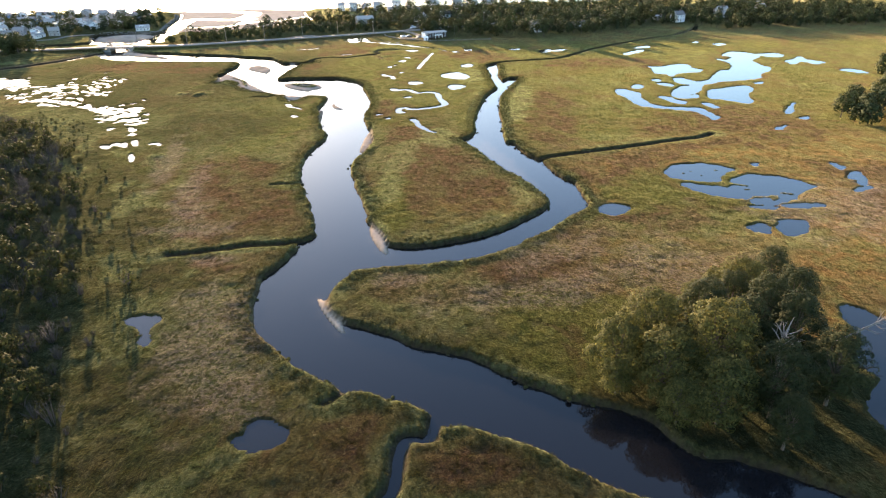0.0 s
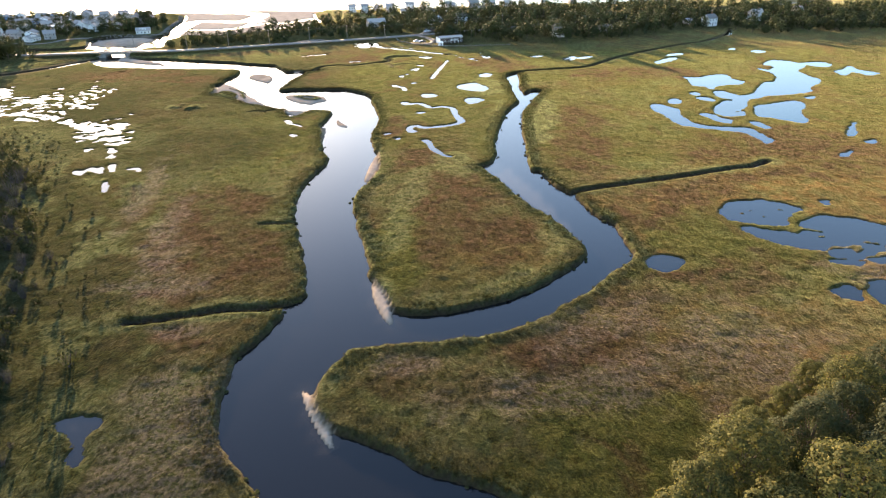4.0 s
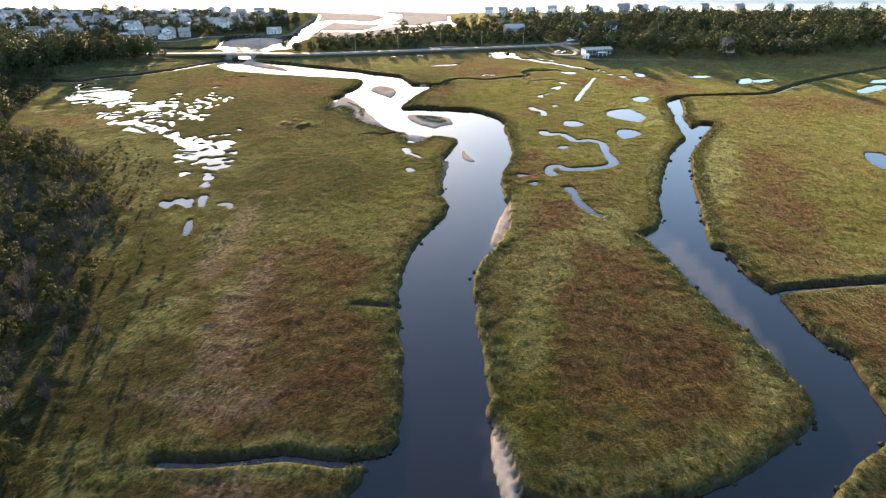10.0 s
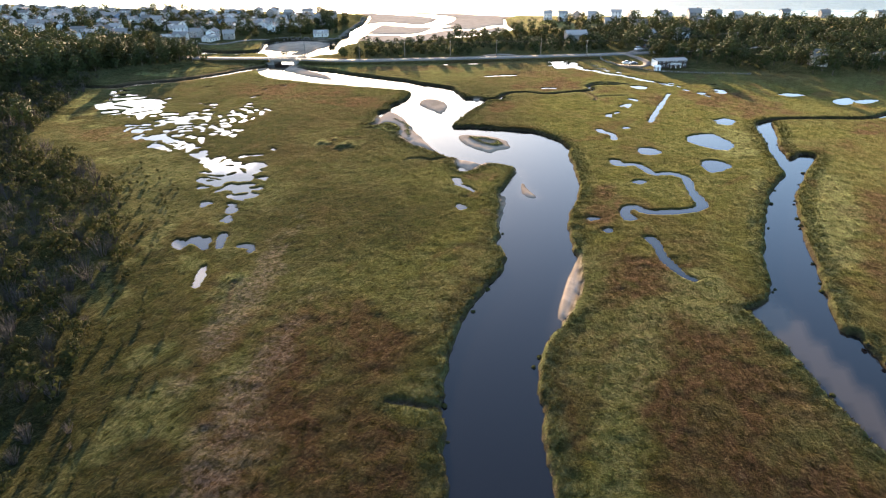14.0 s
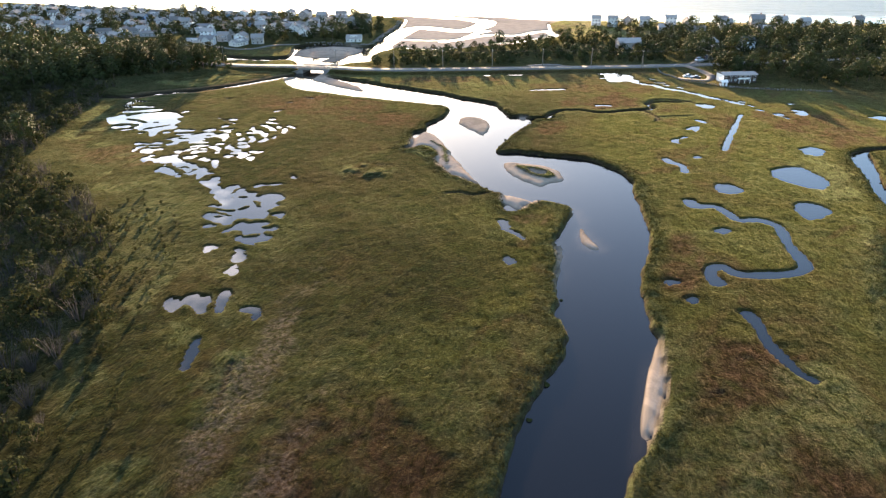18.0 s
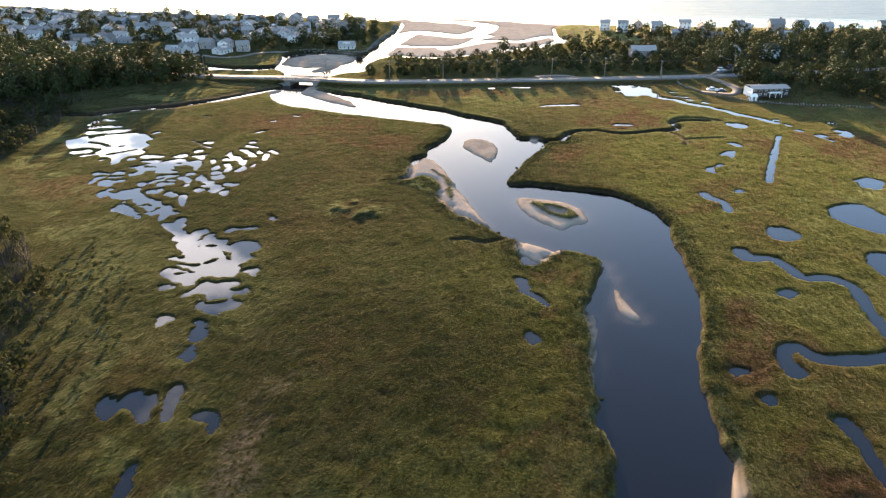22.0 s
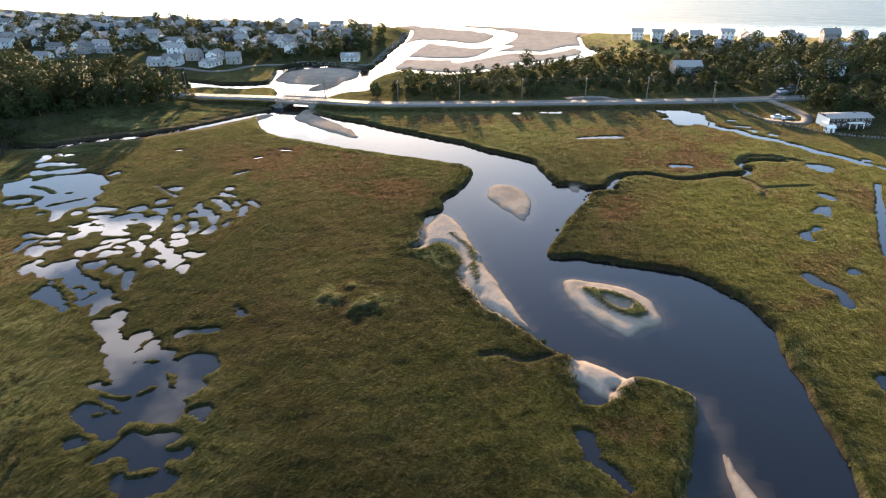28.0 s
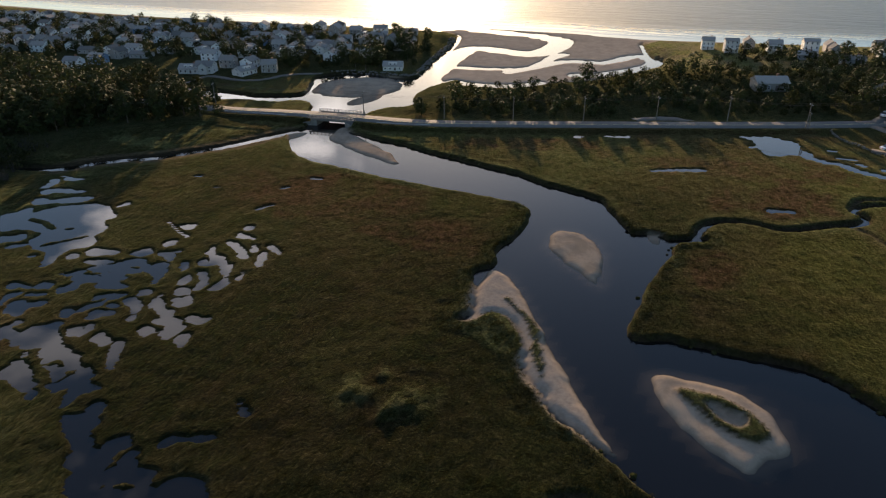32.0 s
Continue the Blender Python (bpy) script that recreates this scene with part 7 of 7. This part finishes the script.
def house(w, d, eave, rise, wall_m, label, rows=2, columns=3, deck=False, chimney=True, dormer=False, cross=False, trim=None, roof_m=None, stilts=0.0, ends=2):
    """A gabled house, ridge along x: walls with gables, thick roof slabs, windows, a door, a chimney."""
    trim = trim or M_WHITE
    thing = tagged(new("house"), label, "house")
    z0 = stilts
    bm = bmesh.new()
    xs, ys = w / 2, d / 2
    v = [bm.verts.new(c) for c in ((-xs, -ys, z0 - 0.5), (xs, -ys, z0 - 0.5), (xs, ys, z0 - 0.5), (-xs, ys, z0 - 0.5), (-xs, -ys, z0 + eave), (xs, -ys, z0 + eave), (xs, ys, z0 + eave), (-xs, ys, z0 + eave), (-xs, 0, z0 + eave + rise), (xs, 0, z0 + eave + rise))]
    for f in ((0, 1, 5, 4), (1, 2, 6, 9, 5), (2, 3, 7, 6), (3, 0, 4, 8, 7), (3, 2, 1, 0), (4, 5, 9, 8), (6, 7, 8, 9)):
        bm.faces.new([v[i] for i in f])
    part("wall", bm, wall_m, thing)
    o, th = 0.35, 0.16
    bm = bmesh.new()
    slope = rise / ys
    for s in (-1, 1):
        a, b = (s * (ys + o), z0 + eave - o * slope + 0.02), (0.0, z0 + eave + rise + 0.02)
        q = [bm.verts.new((x, y, z + dz)) for dz in (0, th) for x in (-xs - o, xs + o) for y, z in (a, b)]
        for f in ((0, 1, 3, 2), (4, 6, 7, 5), (0, 4, 5, 1), (2, 3, 7, 6), (0, 2, 6, 4), (1, 5, 7, 3)):
            bm.faces.new([q[i] for i in f])
    bmesh.ops.recalc_face_normals(bm, faces=bm.faces)
    part("roof", bm, roof_m or M_ROOF, thing)
    for r in range(rows):
        z = z0 + 1.45 + r * 2.65
        if z > z0 + eave - 0.5:
            break
        for c in range(columns):
            x = -xs + (c + 0.5) * w / columns
            if not (r == 0 and c == columns // 2):
                window(thing, x, -ys, z, 0.95, 1.25, 0, trim)
        for face, x in ((1, xs), (3, -xs)):
            for at in ((-0.2, 0.2) if ends == 2 else (-0.12,)):
                window(thing, x, d * at, z, 0.9, 1.25, face, trim)
    if rise > 1.8:
        for face, x in ((1, xs), (3, -xs)):
            window(thing, x, 0, z0 + eave + rise * 0.32, 0.8, 1.0, face, trim)
    x = -xs + (columns // 2 + 0.5) * w / columns
    box_part("door", (x - 0.5, x + 0.5, -ys - 0.05, -ys + 0.02, z0 + 0.05, z0 + 2.1), M_DOOR, thing)
    if chimney:
        box_part("chimney", (w * 0.18, w * 0.18 + 0.8, -0.1, 0.6, z0 + eave + rise * 0.6, z0 + eave + rise + 1.0), M_BRICK, thing)
    if deck:
        bm = bmesh.new()
        box(bm, -xs * 0.8, xs * 0.8, -ys - 2.2, -ys - 0.06, z0 + 2.45, z0 + 2.62)
        part("deck", bm, trim, thing)
        for x in np.linspace(-xs * 0.78, xs * 0.78, 6):
            box_part("post", (x - 0.07, x + 0.07, -ys - 2.15, -ys - 2.01, -0.3, z0 + 3.6), trim, thing)
        box_part("railing", (-xs * 0.8, xs * 0.8, -ys - 2.14, -ys - 2.04, z0 + 3.45, z0 + 3.58), trim, thing)
    if dormer:
        box_part("dormer", (-w * 0.22, w * 0.22, -ys * 0.72, 0, z0 + eave + 0.1, z0 + eave + rise * 0.82), wall_m, thing)
        for x in (-w * 0.12, w * 0.12):
            window(thing, x, -ys * 0.72, z0 + eave + rise * 0.5, 0.7, 0.8, 0, trim)
    if cross:
        bm = bmesh.new()
        cw, top = w * 0.24, z0 + eave + rise * 0.85
        v = [bm.verts.new(c) for c in ((-cw, -ys - 1.6, z0 - 0.5), (cw, -ys - 1.6, z0 - 0.5), (cw, -ys - 1.6, z0 + eave * 0.96), (0, -ys - 1.6, top), (-cw, -ys - 1.6, z0 + eave * 0.96),
                                       (-cw, -0.5, z0 - 0.5), (cw, -0.5, z0 - 0.5), (cw, -0.5, z0 + eave * 0.96), (0, -0.5, top), (-cw, -0.5, z0 + eave * 0.96))]
        for f in ((0, 1, 2, 3, 4), (1, 6, 7, 2), (5, 0, 4, 9)):
            bm.faces.new([v[i] for i in f])
        part("gable_wing", bm, wall_m, thing)
        bm = bmesh.new()
        for s in (-1, 1):
            q = [bm.verts.new(c) for c in ((s * (cw + 0.3), -ys - 1.9, z0 + eave * 0.96 - 0.2), (0, -ys - 1.9, top + 0.05), (0, -0.2, top + 0.05), (s * (cw + 0.3), -0.2, z0 + eave * 0.96 - 0.2))]
            top_face = bm.faces.new(q)
            bmesh.ops.solidify(bm, geom=[top_face], thickness=0.14)
        part("wing_roof", bm, roof_m or M_ROOF, thing)
        window(thing, 0, -ys - 1.6, z0 + eave * 0.55, 1.1, 1.3, 0, trim)
    if stilts:
        for x in np.linspace(-xs + 0.3, xs - 0.3, 4):
            for y in (-ys + 0.3, ys - 0.3):
                box_part("pile", (x - 0.15, x + 0.15, y - 0.15, y + 0.15, -0.8, z0 - 0.5), M_TIMBER, thing)
    return thing


def settle(ob, x, y, turn, size=1.0):
    ob.matrix_basis = pose(x, y, ground_z(x, y) + 0.15, rz=turn) @ Matrix.Scale(size, 4)
    return ob


# the long house by the marsh
long_house = house(17.0, 8.0, 4.8, 1.1, M_DARK, "long dark brown two-storey house with grey roof and white trim", 2, 7, chimney=True)
settle(long_house, -4.2, 415.6, 24, 0.82)
long_house.matrix_basis = long_house.matrix_basis @ Matrix.Diagonal((1, 1, 0.72, 1))
box_part("end_wall", (-8.58, -8.503, -3.9, 3.9, -0.4, 4.7), M_WHITE, long_house, "white-boarded gable end")
box_part("balcony", (-1.6, 4.2, -6.2, -4.06, 2.5, 2.66), M_WHITE, long_house)
box_part("balcony_rail", (-1.6, 4.2, -6.2, -6.1, 3.5, 3.62), M_WHITE, long_house)
for k in range(13):
    x = -1.55 + k * 0.475
    box_part("baluster", (x - 0.035, x + 0.035, -6.18, -6.12, 2.66, 3.5), M_WHITE, long_house)
for x in (-1.5, 1.3, 4.1):
    box_part("post", (x - 0.09, x + 0.09, -6.18, -6.0, -0.3, 2.5), M_WHITE, long_house)
box_part("porch_roof", (-10.1, -8.6, -4.4, -1.5, 2.4, 2.55), M_WHITE, long_house)
for y in (-4.3, -1.6):
    box_part("post", (-10.0, -9.86, y - 0.07, y + 0.07, -0.3, 2.4), M_WHITE, long_house)
shed = tagged(house(3.4, 2.8, 2.2, 0.9, M_WHITE, "small white garden shed with a pale roof", 1, 1, chimney=False, roof_m=M_WHITE), category="shed")
shed.name = "shed"
settle(shed, -9.2, 407.4, 24, 0.7)

PATTERNS = [house(9, 7.5, 5.2, 2.6, M_WHITE, "white two-storey gabled house with grey roof", 2, 3, ends=1), house(8, 7, 5.4, 3.0, M_SHINGLE, "grey shingled two-storey cottage with steep roof", 2, 3, ends=1),
            house(10.5, 8, 3.0, 2.9, M_SIDING, "pale one-and-a-half-storey cottage with a dormer", 1, 4, dormer=True, ends=1), house(9.5, 8, 5.2, 2.8, M_SIDING, "pale two-storey house with a cross gable", 2, 3, cross=True, ends=1),
            house(12, 8, 3.0, 2.0, M_SHINGLE, "long low grey shingled cottage", 1, 4, ends=1), house(8.5, 8, 5.4, 2.4, M_BLUE, "blue-painted two-storey house with grey roof", 2, 3, chimney=False, ends=1)]
BEACH = [house(8.5, 8.5, 6.0, 2.4, M_SIDING, "tall pale beach house with a deck towards the marsh", 2, 3, deck=True), house(9, 8, 7.6, 1.6, M_SIDING, "three-storey pale beach house with balconies", 3, 3, deck=True, chimney=False),
         house(10, 8, 5.4, 3.0, M_SHINGLE, "grey shingled beach house with steep roof", 2, 3)]
# beach row: x, y, turn, pattern, size
BEACH_ROW = [(-80, 554, 8, 0, 0.66), (-69.5, 548, 12, 1, 0.66), (-62, 563, 98, 2, 0.6), (-51, 554, 8, 0, 0.7), (-36, 558, 8, 1, 0.72), (-27, 566, 100, 2, 0.6), (-6.5, 570, 15, 0, 0.66), (13.3, 572, 12, 2, 0.78), (27, 577, 12, 0, 0.74), (41, 584, 20, 2, 0.62),
             (70, 588, 14, 0, 0.62), (96, 600, 16, 2, 0.6), (131, 608, 16, 0, 0.6)]
for x, y, turn, k, size in BEACH_ROW:
    tagged(settle(copy_thing(BEACH[k], pose(0, 0, 0)), x, y, turn, size), group="beach houses")
AMONG_TREES = [(-5, 556, 14, 0, 0.78), (-20.7, 538, 8, 4, 0.78), (16.2, 546, 12, 2, 0.86), (-53.4, 478, 20, 4, 0.94), (-14.5, 484, 60, 2, 0.86), (3, 490, 30, 0, 0.78), (-38, 545, 10, 4, 0.70), (-26, 556, 100, 1, 0.62), (60, 430, 10, 1, 0.82), (92, 452, 25, 4, 0.78),
               (166, 478, 30, 0, 0.86), (205, 500, 20, 3, 0.86), (240, 515, 15, 1, 0.78), (155, 484, 20, 4, 0.62)]
for x, y, turn, k, size in AMONG_TREES:
    tagged(settle(copy_thing(PATTERNS[k], pose(0, 0, 0)), x, y, turn, size), group="houses among the trees")
FRONT_ROW = [(-341, 415, 12, 0), (-336, 424, 10, 5), (-336, 436, 100, 1), (-327, 441, 15, 4), (-275, 427, 20, 3), (-281, 424, 20, 2), (-289, 446, 15, 0), (-297, 462, 100, 0), (-309, 470, 20, 4), (-272, 438, 10, 1), (-257, 430, 80, 2),
             (-262, 440, 100, 0), (-250, 438, 30, 1), (-204, 465, 20, 2), (-253, 486, 100, 0), (-264, 488, 10, 4), (-274, 478, 20, 1), (-262, 474, 15, 2), (-252, 503, 20, 3), (-241, 505, 110, 1)]
BACK_ROW = [(-292, 541, 100, 0), (-279, 540, 100, 3), (-260, 529, 10, 1), (-251, 540, 15, 0), (-234, 541, 20, 4), (-304, 525, 10, 3), (-289, 514, 10, 4), (-334, 526, 15, 2), (-327, 503, 15, 4), (-352, 512, 12, 3), (-354, 497, 10, 0),
            (-341, 481, 20, 1), (-351, 472, 100, 0), (-363, 474, 15, 4), (-386, 489, 100, 1), (-412, 503, 10, 3), (-395, 482, 20, 2), (-404, 461, 10, 4), (-442, 511, 12, 3), (-425, 486, 10, 1), (-446, 496, 100, 2), (-482, 497, 20, 3), (-508, 506, 10, 0), (-402, 447, 10, 1)]
placed = []
for x, y, turn, k in FRONT_ROW + BACK_ROW:
    placed.append((x, y))
    tagged(settle(copy_thing(PATTERNS[k], pose(0, 0, 0)), x, y, turn, 0.62), group="village houses").matrix_basis @= Matrix.Diagonal((1.3, 1.22, 0.95, 1))
VILLAGE = [(-520, 528), (-560, 470), (-470, 425), (-400, 425), (-345, 440), (-300, 450), (-262, 462), (-225, 470), (-218, 500), (-225, 535), (-300, 540), (-420, 528)]
spare = scatter(VILLAGE, 8.8, 12, lambda x, y: all((x - a) ** 2 + (y - b) ** 2 > 62 for a, b in placed) and dry(x, y, 4))
for x, y in spare[:125]:
    k = PITCH.choices(range(6), (4, 4, 4, 3, 4, 1))[0]
    placed.append((x, y))
    tagged(settle(copy_thing(PATTERNS[k], pose(0, 0, 0)), x, y, PITCH.choice((12, 102)) + PITCH.uniform(-8, 8), PITCH.uniform(0.52, 0.68)), group="village houses").matrix_basis @= Matrix.Diagonal((1.3, 1.22, 0.9, 1))
for ob in PATTERNS + BEACH:
    remove_pattern(ob)
yards = scatter(VILLAGE + [], 5.0, 15, lambda x, y: all((x - a) ** 2 + (y - b) ** 2 > 30 for a, b in placed) and dry(x, y, 4))
plant(yards[:36], bushy + oaks[:3], (3, 2, 4, 2, 1, 2), "village trees", (0.45, 0.9))
shore = scatter([(-268, 434), (-240, 446), (-226, 456), (-200, 459), (-196, 472), (-204, 500), (-212, 530), (-224, 520), (-222, 490), (-250, 462), (-280, 450)], 5.5, 16, lambda x, y: all((x - a) ** 2 + (y - b) ** 2 > 50 for a, b in placed) and dry(x, y, 4))
plant(shore[:34], bushy + oaks[:3], (3, 2, 4, 2, 1, 2), "trees on the estuary bank", (0.5, 1.0))
fill("woodland", shore[34:] + yards[36:300], far_bush + far_oaks, (3, 2, 1, 0, 1), "green trees between the village houses", "woodland", (0.5, 0.9))
by_front = scatter([(-350, 420), (-300, 432), (-262, 440), (-262, 452), (-320, 460), (-420, 440), (-420, 410), (-360, 404)], 7.0, 18, lambda x, y: all((x - a) ** 2 + (y - b) ** 2 > 45 for a, b in placed) and dry(x, y, 4))
plant(by_front[:22], oaks, (4, 4, 4, 2, 2), "village trees", (0.5, 0.8))
for ob in oaks + bushes + bushy + far_oaks + far_bush + bushes_far:
    remove_pattern(ob)

# boulders of the river-mouth bank
rng = np.random.default_rng(23)
rv, rf, count = [], [], 0
for x, y in np.vstack([spline([(-226, 452), (-209, 456.5), (-192, 456.5), (-192.5, 468), (-199, 498), (-205, 529), (-212, 552)], step=0.9)] * 2):
    data = rock_meshes[rng.integers(0, 5)]
    s = rng.uniform(0.7, 1.5)
    px, py = x + rng.uniform(-1.3, 1.3), y + rng.uniform(-1.3, 1.3)
    for v in data.vertices:
        rv.append((px + v.co.x * s, py + v.co.y * s, max(ground_z(px, py), -0.6) + v.co.z * s + 0.1))
    rf += [tuple(i + count for i in p.vertices) for p in data.polygons]
    count += len(data.vertices)
tagged(new("boulders", mesh_of("boulders", np.array(rv), np.array(rf), M_STONE)), "bank of dark weathered boulders along the river mouth", "boulders", kind="stuff")

# ---- cars ----
M_RUBBER = plain("tyre_rubber", (0.02, 0.02, 0.02), 0.9, 0.2, 6.0)
M_CHROME = plain("wheel_alloy", (0.5, 0.5, 0.5), 0.35, 0.1, 6.0, 0.0, 0.8)
M_LAMP = plain("lamp_lens", (0.6, 0.6, 0.58), 0.2, 0.1, 6.0)
M_TAIL = plain("tail_lens", (0.35, 0.02, 0.02), 0.3, 0.1, 6.0)


def car(paint, label, tall=0.0):
    thing = tagged(new("car"), label, "car", "parked cars")
    bm = bmesh.new()
    outline = [(-2.25, 0.35), (-2.3, 0.75), (-2.15, 0.98), (-1.35, 1.02 + tall), (1.0, 1.0 + tall * 0.5), (2.05, 0.85), (2.25, 0.6), (2.2, 0.35)]
    sides = [[bm.verts.new((x, s * 0.88, z)) for x, z in outline] for s in (-1, 1)]
    bm.faces.new(sides[0])
    bm.faces.new(sides[1][::-1])
    for i in range(len(outline)):
        j = (i + 1) % len(outline)
        bm.faces.new((sides[0][j], sides[0][i], sides[1][i], sides[1][j]))
    bmesh.ops.bevel(bm, geom=bm.edges[:], offset=0.07, segments=2, affect="EDGES")
    body = part("body", bm, paint, thing)
    bm = bmesh.new()
    low_z, top_z = 1.0 + tall * 0.5, 1.48 + tall
    ring = [[bm.verts.new((x, y, z)) for x, y in ((-a, -w), (b, -w), (b, w), (-a, w))] for a, b, w, z in ((1.9 if tall else 1.6, 0.95, 0.82, low_z - 0.03), (1.6 if tall else 0.95, 0.25, 0.66, top_z))]
    for i in range(4):
        bm.faces.new((ring[0][i], ring[0][(i + 1) % 4], ring[1][(i + 1) % 4], ring[1][i]))
    bm.faces.new(ring[1])
    part("cabin_glass", bm, M_GLASS, thing)
    box_part("roof_panel", (-1.58 if tall else -0.93, 0.24, -0.66, 0.66, top_z + 0.004, top_z + 0.05), paint, thing, bevel=0.02)
    for x in (-1.4, 1.4):
        for s in (-1, 1):
            wheel = part("wheel", tubes("tyre", [([(x, s * 0.72, 0.34), (x, s * 0.73, 0.34), (x, s * 0.90, 0.34), (x, s * 0.91, 0.34)], [0.2, 0.34, 0.34, 0.2])], M_RUBBER, 14), None, thing)
            part("rim", tubes("rim", [([(x, s * 0.88, 0.34), (x, s * 0.92, 0.34), (x, s * 0.925, 0.34)], [0.2, 0.2, 0.02])], M_CHROME, 10), None, wheel)
    for s in (-0.62, 0.62):
        box_part("headlight", (2.14, 2.25, s - 0.18, s + 0.18, 0.66, 0.80), M_LAMP, thing)
        box_part("tail_light", (-2.31, -2.2, s - 0.16, s + 0.16, 0.72, 0.90), M_TAIL, thing)
    return thing


def car_paint(name, colour):
    k = Nodes(name)
    m = k.done(colour, 0.3, spec=0.5)
    k.bsdf.inputs["Coat Weight"].default_value = 0.6
    return m


P_WHITE, P_DARK = car_paint("white_car_paint", (0.7, 0.7, 0.7)), car_paint("dark_car_paint", (0.03, 0.035, 0.045))
for paint, label, tall, x, y, z, turn in ((P_WHITE, "white saloon car parked on the gravel drive", 0.0, -22.8, 417.0, 0.5, 20), (P_DARK, "dark car parked on the gravel drive", 0.0, -20.2, 415.2, 0.5, 200),
                                          (P_WHITE, "white sport utility car parked in the lane", 0.25, -18.6, 454.0, 0.5, 50), (P_DARK, "dark sport utility car parked in the lane", 0.25, -14.5, 458.6, 0.5, 40)):
    ob = car(paint, label, tall)
    ob.matrix_basis = pose(x, y, max(ground_z(x, y), z) + 0.12, rz=turn)
